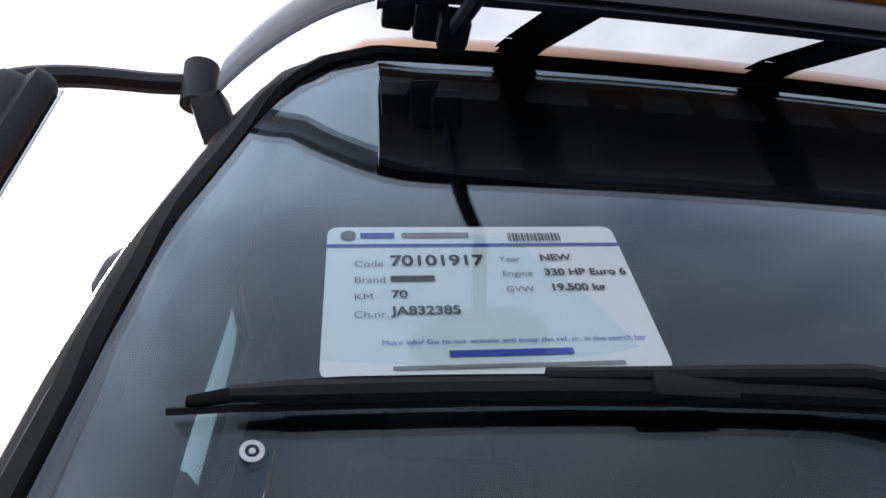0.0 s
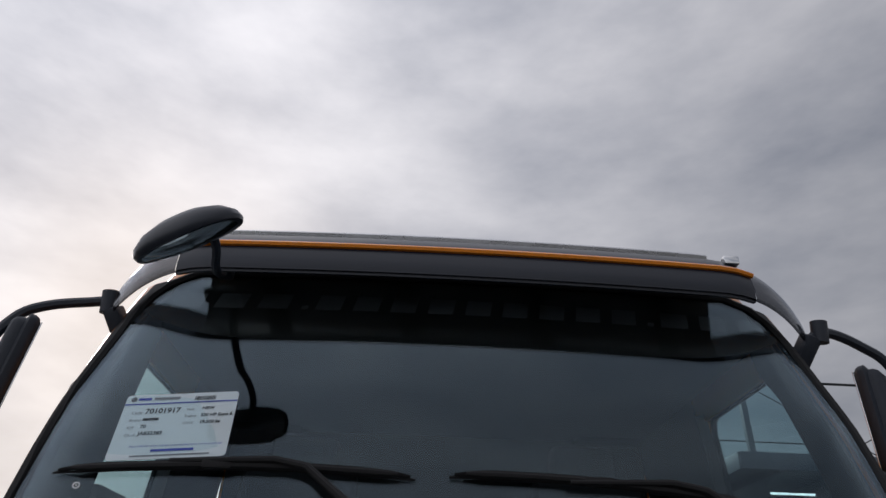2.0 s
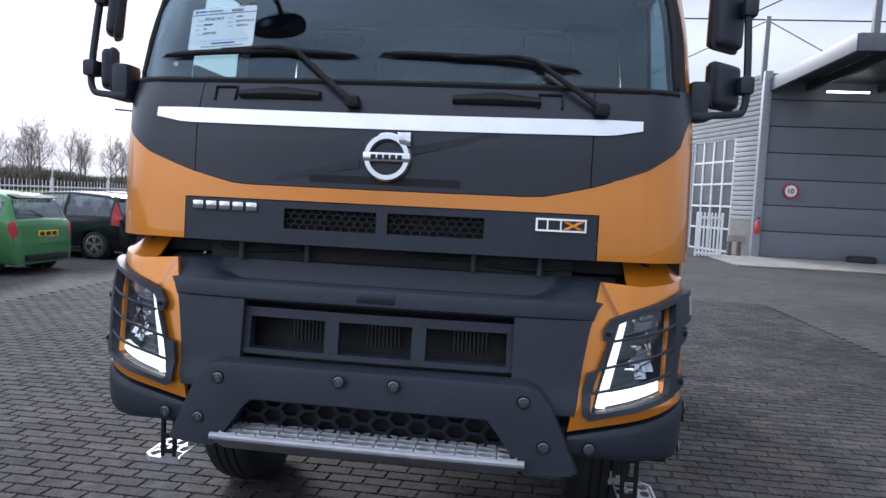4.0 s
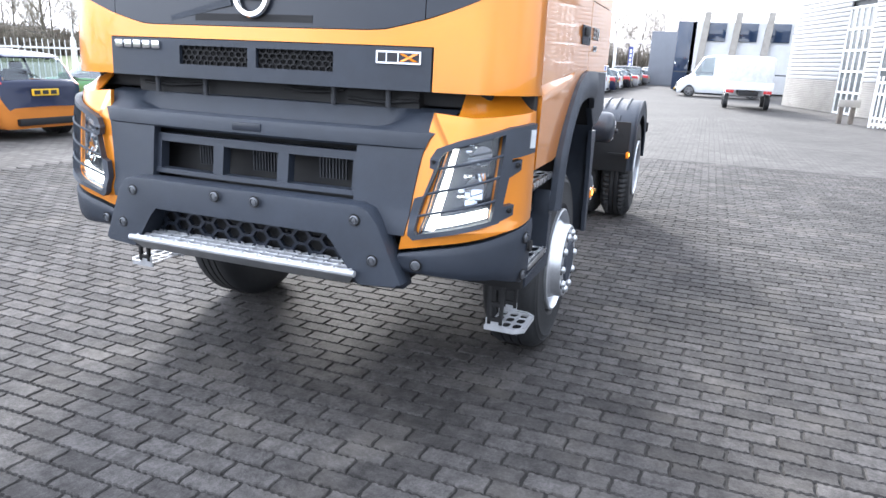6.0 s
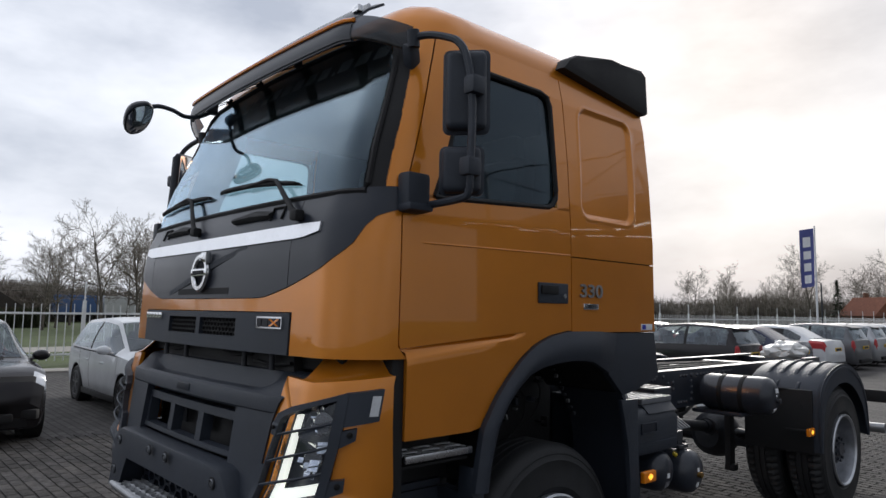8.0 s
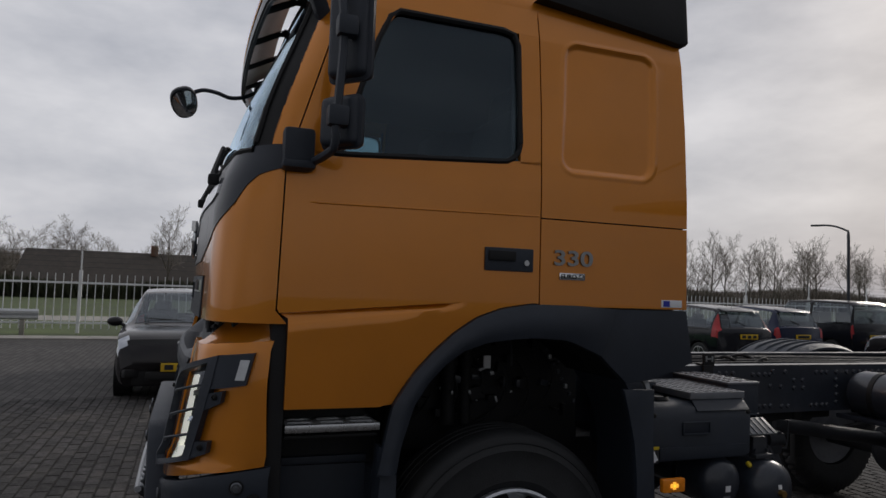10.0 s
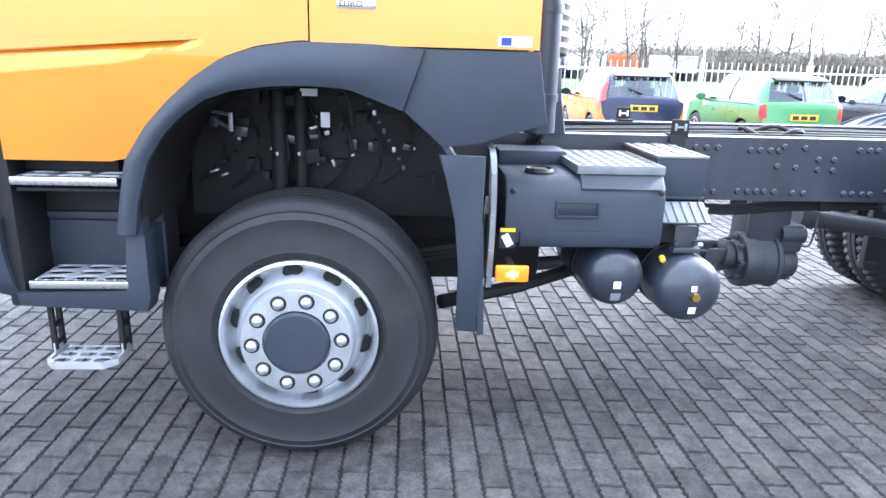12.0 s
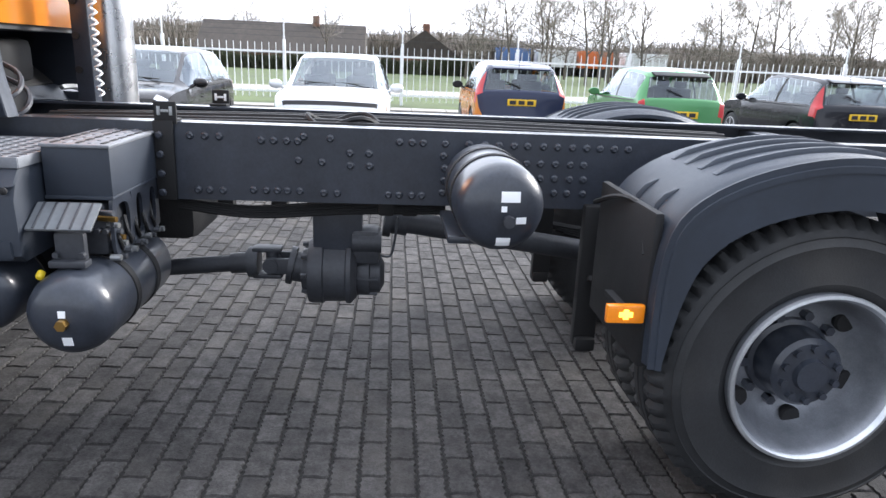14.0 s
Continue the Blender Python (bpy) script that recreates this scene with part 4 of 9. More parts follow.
def holed_grid(bm, x0, x1, y0, y1, z, nx, ny, fx, fy, thick, lip=0.004, power=1.0):
    """A level plate of nx by ny cells, each with an oval opening that has a raised rim; fx and fy are the opening's share of its cell."""
    a, b = abs(x1 - x0) / nx / 2, (y1 - y0) / ny / 2
    c = math.atan2(b, a)
    quarter = [0.0, c * 0.5, c, (c + math.pi / 2) * 0.5]
    turns = quarter + [math.pi - q for q in [math.pi / 2] + quarter[:0:-1]] + [math.pi + q for q in quarter] + [2 * math.pi - q for q in [math.pi / 2] + quarter[:0:-1]]
    n = len(turns)
    for i in range(nx):
        for j in range(ny):
            cx0, cy0 = min(x0, x1) + (2 * i + 1) * a, y0 + (2 * j + 1) * b
            rings = []
            for share, h in ((None, 0.0), (1.12, lip), (1.0, lip), (0.97, -thick), (None, -thick)):
                ring = []
                for t in turns:
                    dx, dy = math.cos(t), math.sin(t)
                    if share is None:
                        m = min(a / max(abs(dx), 1e-6), b / max(abs(dy), 1e-6))
                        p = (dx * m, dy * m)
                    else:
                        p = (min(a * fx * share, a * 0.99) * math.copysign(abs(dx) ** power, dx), min(b * fy * share, b * 0.99) * math.copysign(abs(dy) ** power, dy))
                    ring.append(bm.verts.new((cx0 + p[0], cy0 + p[1], z + h)))
                rings.append(ring)
            for p, q in zip(rings, rings[1:]):
                for k in range(n):
                    bm.faces.new((p[k], p[(k + 1) % n], q[(k + 1) % n], q[k]))
    bmesh.ops.remove_doubles(bm, verts=bm.verts, dist=0.0003)


bm = bmesh.new()
holed_grid(bm, -0.575, 0.575, -0.080, 0.062, 0.783, 15, 3, 0.86, 0.80, 0.012, 0.008)
step = part("front_step", bm, GALV, truck, "bright aluminium grip step with raised rims in the bumper")
bm = bmesh.new()
tube(bm, [(x, -0.086 + BOW * 0.4 * x * x, 0.776) for x in span(-0.60, 0.60, 10)], 0.014, 10)
part("step_edge", bm, GALV, step, "bright round step edge")
bm = bmesh.new()
sheet(bm, lambda u, v, d=0.0: Vector((u * (1 - 0.07 * v), -0.094 + BOW * 0.4 * u * u + 0.038 * v + 0.6 * d, 0.768 - 0.046 * v + d)), span(-0.60, 0.60, 16), [0, 0.15, 0.85, 1], 0.01)
part("step_front", bm, ALU_DULL, step, "grey metal front plate of the step")
bm = bmesh.new()
box(bm, (0, 0.02, 0.732), (1.14, 0.12, 0.03), 0.01)
part("step_carrier", bm, BLACK, step)

# gap between cab and bumper: dark pipework
bm = bmesh.new()
box(bm, (0, 0.40, 1.35), (1.5, 0.40, 0.34), 0.02)
box(bm, (0, 0.32, 1.50), (2.1, 0.16, 0.10), 0.02)
part("front_crossmember", bm, BLACK, truck)
for x in (-0.32, 0.36, 0.62, -0.60):
    bm = bmesh.new()
    cyl(bm, (x, 0.17, 1.44), (x, 0.17, 1.53), 0.012, seg=10)
    part("stud", bm, STEEL, truck)
for z, x0, x1 in ((1.485, -0.7, -0.35), (1.47, 0.42, 0.75), (1.495, 0.1, 0.4)):
    bm = bmesh.new()
    tube(bm, bend([(x0, 0.19, z), ((x0 + x1) / 2, 0.18, z - 0.008), (x1, 0.19, z + 0.006)]), 0.008, 8)
    part("pipe", bm, BLACK, truck)

# steps below the doors
for k in (-1, 1):
    bm = bmesh.new()
    box(bm, (k * 0.90, 0.62, 0.92), (0.16, 0.49, 0.52), 0.01)
    box(bm, (k * 1.065, 0.402, 1.10), (0.26, 0.062, 0.88), 0.015)
    part("step_well", bm, BLACK, truck, "black step well")
    bm = bmesh.new()
    prism(bm, [(0.40, 0.72), (0.41, 0.665), (0.86, 0.645), (0.875, 0.70), (0.875, 0.935), (0.80, 0.935), (0.80, 0.72)], "x", k * 1.10, k * 1.205, 0.008)
    side_step = part("side_step", bm, PLASTIC, truck, "dark grey side step with two aluminium treads")
    for piece, outline, xa, xb, soft_edge in (
            ("step_wall", [(0.415, 0.70), (0.87, 0.70), (0.87, 0.935), (0.44, 0.94)], 0.975, 0.99, 0.004),
            ("step_cheek", [(0.86, 0.935), (0.80, 0.935), (0.80, 0.72), (0.86, 0.70)], 0.98, 1.10, 0.004),
            ("step_rail", [(0.44, 0.945), (0.80, 0.945), (0.80, 0.975), (0.44, 0.975)], 0.965, 1.005, 0.006),
            ("step_back", [(0.43, 0.985), (0.80, 0.985), (0.80, 1.10), (0.43, 1.10)], 0.955, 0.968, 0.004),
            ("step_fin", [(0.795, 0.93), (0.872, 0.93), (0.862, 1.02), (0.80, 1.05)], 1.12, 1.204, 0.008)):
        bm = bmesh.new()
        prism(bm, outline, "x", k * xa, k * xb, soft_edge)
        part(piece, bm, PLASTIC, side_step)
    for z, y0, y1, xi in ((0.748, 0.455, 0.797, 0.99), (1.127, 0.44, 0.795, 1.0)):
        bm = bmesh.new()
        holed_grid(bm, k * xi, k * 1.188, y0, y1, z + 0.011, 3, 3, 0.76, 0.84, 0.005, 0.002, 0.7)
        plate = part("tread", bm, GALV, side_step, "bright grip tread with long slots")
        bm = bmesh.new()
        box(bm, (k * 1.197, (y0 + y1) / 2, z), (0.020, y1 - y0 + 0.008, 0.030), 0.006)
        part("tread_edge", bm, ALU, plate, "bright rounded tread edge")
        # black sheet added under the slots, standing in for the shade in them
        bm = bmesh.new()
        box(bm, (k * (1.18 + xi) / 2, (y0 + y1) / 2, z - 0.035), (1.18 - xi, y1 - y0, 0.012), 0.003)
        part("tread_tray", bm, BLACK, plate)
        if xi < 1.0:
            for i in range(10):
                bm = bmesh.new()
                bmesh.ops.create_icosphere(bm, subdivisions=1, radius=0.005, matrix=Matrix.Translation((k * 1.190, y0 + 0.015 + i * (y1 - y0 - 0.03) / 9, z + 0.015)))
                part("stud", bm, ALU, plate)
    bm = bmesh.new()
    box(bm, (k * 1.045, 0.60, 1.172), (0.10, 0.33, 0.05), 0.004)
    part("sill", bm, BLACK, side_step)
    # folding step on straps
    bm = bmesh.new()
    holed_grid(bm, k * 1.025, k * 1.185, 0.47, 0.69, 0.432, 3, 3, 0.78, 0.86, 0.004, 0.001, 0.7)
    fold = part("folding_step", bm, GALV, truck, "bright aluminium folding step")
    bm = bmesh.new()
    ring = [(1.015, 0.455), (1.155, 0.455), (1.195, 0.49), (1.195, 0.67), (1.155, 0.705), (1.015, 0.705)]
    for p, q in zip(ring, ring[1:]):
        u, v = Vector((k * p[0], p[1], 0.424)), Vector((k * q[0], q[1], 0.424))
        d = (v - u).normalized()
        w, up = Vector((-d.y, d.x, 0)) * 0.006, Vector((0, 0, 0.012))
        rings = [[bm.verts.new(c + w * e + up * f) for e, f in ((-1, -1), (1, -1), (1, 1), (-1, 1))] for c in (u - d * 0.004, v + d * 0.004)]
        for i in range(4):
            bm.faces.new((rings[0][i], rings[0][(i + 1) % 4], rings[1][(i + 1) % 4], rings[1][i]))
        bm.faces.new(rings[0])
        bm.faces.new(rings[1])
    for y in (0.452, 0.708):
        box(bm, (k * 1.06, y, 0.452), (0.085, 0.008, 0.045), 0.003)
    part("step_frame", bm, GALV, fold, "bright folded step rim")
    for y in (0.452, 0.708):
        bm = bmesh.new()
        for x in (1.035, 1.092):
            box(bm, (k * x, y, 0.545), (0.018, 0.020, 0.20), 0.004)
        for z in (0.47, 0.545, 0.63):
            box(bm, (k * 1.063, y, z), (0.07, 0.016, 0.022), 0.004)
        box(bm, (k * 1.063, y, 0.655), (0.09, 0.030, 0.04), 0.008)
        part("strap", bm, BLACK, fold, "black hinged step link")
    # mud guard behind the front wheel
    bm = bmesh.new()
    def guard_curve(u, v, d=0.0, k=k):
        z = 0.56 + 0.72 * v
        return Vector((k * (1.20 - 0.42 * u), 2.05 - 0.13 * max(0, (v - 0.55) / 0.45) ** 2 + d + 0.03 * (1 - v), z))
    sheet(bm, guard_curve, span(0, 1, 4), span(0, 1, 12), 0.025)
    prism(bm, [(1.915, 1.245), (1.945, 1.16), (1.982, 1.0), (2.0, 0.82), (1.995, 0.575), (2.075, 0.570), (2.078, 0.80), (2.085, 1.24)], "x", k * 1.178, k * 1.204, 0.006)
    part("mud_guard", bm, PLASTIC, truck, "dark grey mud guard with a flat outer flange")
    bm = bmesh.new()
    tube(bm, bend([(k * 0.90, 2.10, 1.28), (k * 1.05, 2.11, 1.275), (k * 1.10, 2.125, 1.22), (k * 1.10, 2.13, 0.95), (k * 1.10, 2.125, 0.72)], 4), 0.016, 4)
    for z in (1.16, 1.0, 0.86, 0.76):
        cyl(bm, (k * 1.11, 2.128, z), (k * 1.125, 2.128, z), 0.010, seg=8)
    part("guard_stay", bm, ALU_DULL, truck, "bare metal guard stay")

# badge, lettering bars, grille emblem
bm = bmesh.new()
c = cab(0.012, 1.872, -0.008)
lathe(bm, [(0.066, 0.0), (0.092, 0.0), (0.095, 0.012), (0.088, 0.022), (0.070, 0.022), (0.064, 0.012)], c, (0, -1, 0.05), 44, closed=True)
prism(bm, [(0.062, 1.925), (0.105, 1.915), (0.105, 1.968), (0.052, 1.968)], "y", c.y - 0.03, c.y, 0.004)
box(bm, (c.x, c.y - 0.016, c.z), (0.185, 0.016, 0.036), 0.004)
emblem = part("emblem", bm, CHROME, truck, "round chrome emblem with an arrow and a bar")
bm = bmesh.new()
for x in (-0.052, -0.026, 0.0, 0.026, 0.052):
    box(bm, (c.x + x, c.y - 0.026, c.z), (0.019, 0.004, 0.019), 0.003)
part("emblem_bar", bm, INK, emblem)
for k in (-1, 1):
    bm = bmesh.new()
    a, b = cab(k * 0.10, 1.845 if k < 0 else 1.90, -0.012), cab(k * 0.44, 1.772 if k < 0 else 1.975, -0.006)
    for p, q in ((a, b),):
        d = (q - p)
        n = Vector((-d.z, 0, d.x)).normalized() * 0.016
        w = [bm.verts.new(v) for v in (p - n, q - n * 0.7, q + n * 0.7, p + n)]
        w2 = [bm.verts.new(v.co + Vector((0, 0.02, 0))) for v in w]
        bm.faces.new(w)
        for i in range(4):
            bm.faces.new((w[i], w[(i + 1) % 4], w2[(i + 1) % 4], w2[i]))
    part("diagonal_bar", bm, PLASTIC, emblem, "dark diagonal bar")
bm = bmesh.new()
sheet(bm, lambda u, v, d=0.0: cab(u, v, d - 0.0055), span(-0.30, 0.30, 8), [1.765, 1.795], 0.004)
part("grille_slot", bm, BLACK, hood)
bm = bmesh.new()
for i in range(5):
    x = -0.765 + i * 0.058
    box(bm, cab(x, 1.655, -0.012), (0.046, 0.014, 0.036), 0.006)
part("nameplate_bar", bm, CHROME, upper_grille, "row of chrome letter-sized bars")
bm = bmesh.new()
sheet(bm, lambda u, v, d=0.0: cab(u, v, d - 0.014), span(0.594, 0.785, 4), [1.618, 1.668], 0.008)
badge = part("badge", bm, CHROME, upper_grille, "bright badge with black and orange bars")
bm = bmesh.new()
for x0, x1, m0 in ((0.602, 0.636, 0), (0.642, 0.686, 0), (0.692, 0.778, 1)):
    sheet(bm, lambda u, v, d=0.0: cab(u, v, d - 0.016), [x0, x1], [1.625, 1.661])
part("badge_bar", bm, INK, badge)
bm = bmesh.new()
for a, b in (((0.705, 1.628), (0.765, 1.658)), ((0.765, 1.628), (0.705, 1.658))):
    p, q = cab(*a, -0.018), cab(*b, -0.018)
    n = Vector((0.010, 0, 0))
    bm.faces.new([bm.verts.new(v) for v in (p - n, p + n, q + n, q - n)])
part("badge_cross", bm, AMBER, badge, "orange cross")
# number and emission class on the cab side
for k in (-1, 1):
    m = Matrix(((0, 0, k, k * 1.2165), (k, 0, 0, 1.535 if k > 0 else 1.79), (0, 1, 0, 1.785), (0, 0, 0, 1)))
    lettering("side_number", "330", 0.092, m, ALU_DULL, truck, "chrome number 330", 0.003, 0.0015, 1.45)
    bm = bmesh.new()
    box(bm, (k * 1.2155, 1.632, 1.737), (0.004, 0.128, 0.030), 0.001)
    plate = part("emission_badge", bm, CHROME, truck, "small chrome emission badge")
    m = Matrix(((0, 0, k, k * 1.2185), (k, 0, 0, 1.575 if k > 0 else 1.69), (0, 1, 0, 1.728), (0, 0, 0, 1)))
    lettering("badge_text", "EURO 6", 0.026, m, INK, plate, "", 0.0005, 0.0006, 1.15)
    bm = bmesh.new()
    box(bm, (k * 1.2125, 2.165, 1.632), (0.004, 0.115, 0.034), 0.001)
    lab = part("side_label", bm, PAPER, truck, "small white label")
    bm = bmesh.new()
    box(bm, (k * 1.2145, 2.135, 1.632), (0.003, 0.035, 0.026))
    part("label_mark", bm, INK_BLUE, lab)

# bonnet hatches and blackish vents below the windscreen
for k in (-1, 1):
    bm = bmesh.new()
    x = 0.655 * k - 0.03
    pts = [cab(x - 0.045, 2.085, -0.008), cab(x - 0.045, 2.14, -0.008), cab(x + 0.045, 2.14, -0.008), cab(x + 0.045, 2.085, -0.008)]
    tube(bm, pts, 0.006, 6)
    part("hatch_catch", bm, BLACK, hood)
    bm = bmesh.new()
    xv = -0.45 if k < 0 else 0.42
    sheet(bm, lambda u, v, d=0.0: cab(xv + u, 2.093 + v * 0.05 * (1 - abs(u) / 0.5), d - 0.012 - 0.02 * math.sin(v * math.pi)), span(-0.17, 0.17, 8), span(0, 1, 5), 0.02)
    part("spray_cover", bm, BLACK, hood)

# ---- the truck: visor, mirrors, wipers, cab inside ----
VISOR = [(0.315, 2.885), (0.299, 2.881), (0.296, 2.905), (0.302, 2.94), (0.320, 2.985), (0.390, 3.05), (0.475, 3.102)]
def visor_at(x, v, d=0.0, n=len(VISOR)):
    i = min(int(v), n - 2)
    f = v - i
    y = VISOR[i][0] + (VISOR[i + 1][0] - VISOR[i][0]) * f
    z = VISOR[i][1] + (VISOR[i + 1][1] - VISOR[i][1]) * f
    e = max(0, (abs(x) - 0.78) / 0.27)
    return Vector((x * (1 - 0.02 * e), y + 0.04 * x * x + 0.075 * e ** 2.2 + d * 0.7, z - 0.050 * e ** 2 - d * 0.7))
bm = bmesh.new()
sheet(bm, visor_at, span(-0.89, 0.89, 36), [0, 0.5, 1, 1.5, 2, 2.5, 3, 3.5, 4, 5, 6], 0.012)
visor = part("sun_visor", bm, PLASTIC_GLOSS, truck, "dark sun visor with an orange stripe")
bm = bmesh.new()
tube(bm, [visor_at(x, 3.6, -0.006) for x in span(-0.86, 0.90, 30)], 0.010, 6)
part("stripe", bm, AMBER, visor, "orange stripe")
bm = bmesh.new()
tube(bm, [visor_at(x, 5.8, -0.004) for x in span(-0.80, 0.82, 30)], 0.012, 6)
part("visor_edge", bm, ALU, visor, "silver edge")
for k in (-1, 1):
    bm = bmesh.new()
    sheet(bm, lambda u, v, d=0.0, k=k: visor_at(k * (0.893 + 0.235 * u), 0.4 + 3.8 * v, d), span(0, 1, 10), span(0, 1, 8), 0.004)
    part("visor_end", bm, SMOKE, visor, "clear visor end piece").visible_shadow = False
for x in (-0.65, -0.217, 0.215, 0.65):
    bm = bmesh.new()
    w = Vector((0.035, 0, 0))
    a, b, c = visor_at(x + 0.05, 0.6, 0.006), Vector((x + 0.012, 0.452 + 0.05 * x * x, 2.966)), Vector((x, 0.478 + 0.05 * x * x, 2.972))
    for p, q in ((a, b), (b, c)):
        n = (q - p).cross(w).normalized() * 0.005
        for sgn in (1, -1):
            bm.faces.new([bm.verts.new(v + n * sgn) for v in (p - w, p + w, q + w, q - w)])
    cyl(bm, c + Vector((0, 0, -0.004)), c + Vector((0, 0, 0.02)), 0.012, seg=8)
    part("visor_bracket", bm, BLACK, visor)
bm = bmesh.new()
box(bm, visor_at(0.86, 4.7, -0.012), (0.05, 0.03, 0.03), 0.006)
part("marker_lamp", bm, CHROME, visor, "small clear marker lamp")
# pale sign-writing on the dark band, as plain slanted bars
bm = bmesh.new()
x = -0.925
for w, h in [(0.118, 0.062)] * 3 + [(0.026, 0.016)] + [(0.098, 0.062)] * 9 + [(0.026, 0.016)] + [(0.112, 0.062)] * 3:
    pts = [cab(x, 2.813, 0.005), cab(x + w * 0.8, 2.813, 0.005), cab(x + w * 0.8 + h * 0.2, 2.813 + h, 0.005), cab(x + h * 0.2, 2.813 + h, 0.005)]
    bm.faces.new([bm.verts.new(p + Vector((0, 0.003, 0))) for p in pts])
    x += w + 0.018
part("band_lettering", bm, PALE, screen, "pale grey bars across the dark band")
# small round emblem in the lower corner of the glass
bm = bmesh.new()
lathe(bm, [(0.0052, 0), (0.0088, 0), (0.0088, 0.001), (0.0052, 0.001)], cab(-0.942, 2.236, -0.001), (0.15, -1, 0.35), 24, closed=True)
lathe(bm, [(0.0005, 0.0), (0.0024, 0), (0.0024, 0.001)], cab(-0.942, 2.236, -0.001), (0.15, -1, 0.35), 12)
part("round_sticker", bm, PAPER, screen, "small white ring sticker")

# side mirrors; the nearside arm is swung a little further forward
ARM_R = [(1.10, 0.50, 2.79), (1.145, 0.485, 2.835), (1.22, 0.50, 2.835), (1.31, 0.52, 2.805), (1.375, 0.53, 2.765), (1.415, 0.54, 2.68), (1.437, 0.545, 2.5), (1.445, 0.53, 2.25), (1.438, 0.53, 2.16), (1.40, 0.52, 2.133), (1.22, 0.48, 2.118)]
ARM_L = [(1.10, 0.54, 2.79), (1.133, 0.53, 2.842), (1.205, 0.525, 2.838), (1.305, 0.50, 2.81), (1.372, 0.48, 2.765), (1.41, 0.455, 2.67), (1.432, 0.45, 2.55), (1.466, 0.44, 2.25), (1.452, 0.43, 2.155), (1.40, 0.42, 2.13), (1.22, 0.38, 2.12)]
for k, arm, turn, heads in ((1, ARM_R, 0.72, ((2.58, 0.35, 0.19, 1.362, 0.585, 0.0), (2.255, 0.20, 0.18, 1.36, 0.565, 0.0))),
                            (-1, ARM_L, 1.0, ((2.57, 0.37, 0.18, 1.362, 0.48, 0.12), (2.245, 0.19, 0.18, 1.388, 0.465, 0.0)))):
    bm = bmesh.new()
    tube(bm, bend([(k * x, y, z) for x, y, z in arm], 4), 0.016, 8)
    mirror = part("mirror_arm", bm, PLASTIC, truck, "dark grey tubular mirror arm with two mirrors")
    y0, y1 = arm[0][1], arm[-1][1]
    bm = bmesh.new()
    box(bm, (k * 1.10, y0 + 0.01, arm[0][2] - 0.01), (0.05, 0.06, 0.11), 0.012, Matrix.Rotation(0.5, 4, "X") @ Matrix.Rotation(k * 0.4, 4, "Y"))
    part("mirror_bracket", bm, PLASTIC, mirror, "upper mirror bracket")
    bm = bmesh.new()
    cyl(bm, (k * arm[1][0], arm[1][1], arm[1][2] - 0.035), (k * (arm[1][0] + 0.005), arm[1][1] - 0.01, arm[1][2] + 0.035), 0.026, seg=16)
    part("pivot", bm, PLASTIC, mirror)
    bm = bmesh.new()
    box(bm, (k * 1.225, y1 - 0.045, 2.165), (0.075, 0.115, 0.16), 0.018)
    part("hinge_block", bm, PLASTIC, mirror, "lower mirror hinge")
    bm = bmesh.new()
    box(bm, (k * 1.235, y1 - 0.045, 2.105), (0.085, 0.12, 0.03), 0.01)
    part("hinge_foot", bm, PLASTIC, mirror)
    for zc, hh, ww, xo, yo, lean in heads:
        bm = bmesh.new()
        box(bm, (0, 0, 0), (ww, 0.075, hh), 0.034, None, 4)
        for v in bm.verts:
            if v.co.y < 0:
                v.co.x *= 0.86
                v.co.z *= 0.92
        place = Matrix.Translation((k * xo, yo, zc)) @ Matrix.Rotation(-k * lean, 4, "Y") @ Matrix.Rotation(k * turn, 4, "Z")
        bm.transform(place)
        head = part("mirror_head", bm, PLASTIC, mirror, "dark grey mirror housing")
        bm = bmesh.new()
        box(bm, (0, 0.0385, 0), (ww - 0.03, 0.004, hh - 0.035), 0.0015)
        bm.transform(place)
        part("mirror_glass", bm, CHROME, head, "mirror glass")
        bm = bmesh.new()
        ax = 1.44 if k > 0 else (1.415 if zc > 2.4 else 1.457)
        box(bm, (k * ax, yo - 0.03, zc), (0.06, 0.075, 0.075), 0.016)
        part("clamp", bm, PLASTIC, head)

bm = bmesh.new()
tube(bm, bend([(-0.765, 0.425, 2.92), (-0.755, 0.34, 2.87), (-0.738, 0.25, 2.85), (-0.722, 0.17, 2.868), (-0.722, 0.08, 2.872), (-0.725, 0.0, 2.83)], 5), 0.013, 8)
box(bm, (-0.765, 0.43, 2.925), (0.05, 0.06, 0.04), 0.012)
box(bm, (-0.80, 0.44, 2.965), (0.05, 0.07, 0.05), 0.008)
box(bm, (-0.85, 0.45, 2.975), (0.05, 0.05, 0.035), 0.008)
look_down = part("front_mirror", bm, PLASTIC, truck, "dark grey front mirror on a bent arm")
# the glass looks down and back towards the driver; its long axis rises towards the middle of the cab
long_axis = Vector((0.888, -0.15, 0.435)).normalized()
out = Vector((-0.42, -0.33, 0.85))
out = (out - long_axis * out.dot(long_axis)).normalized()
low_axis = long_axis.cross(out)
ctr = Vector((-0.728, -0.022, 2.785))
def mirror_at(a, r, h):
    e = 1 + 0.10 * math.cos(a)
    c, q = math.cos(a), math.sin(a)
    return ctr + long_axis * (r * 1.06 * math.copysign(abs(c) ** 0.85, c)) + low_axis * (r * 0.62 * e * math.copysign(abs(q) ** 0.85, q)) + out * h
bm = bmesh.new()
turns = span(0, 2 * math.pi * 31 / 32, 31)
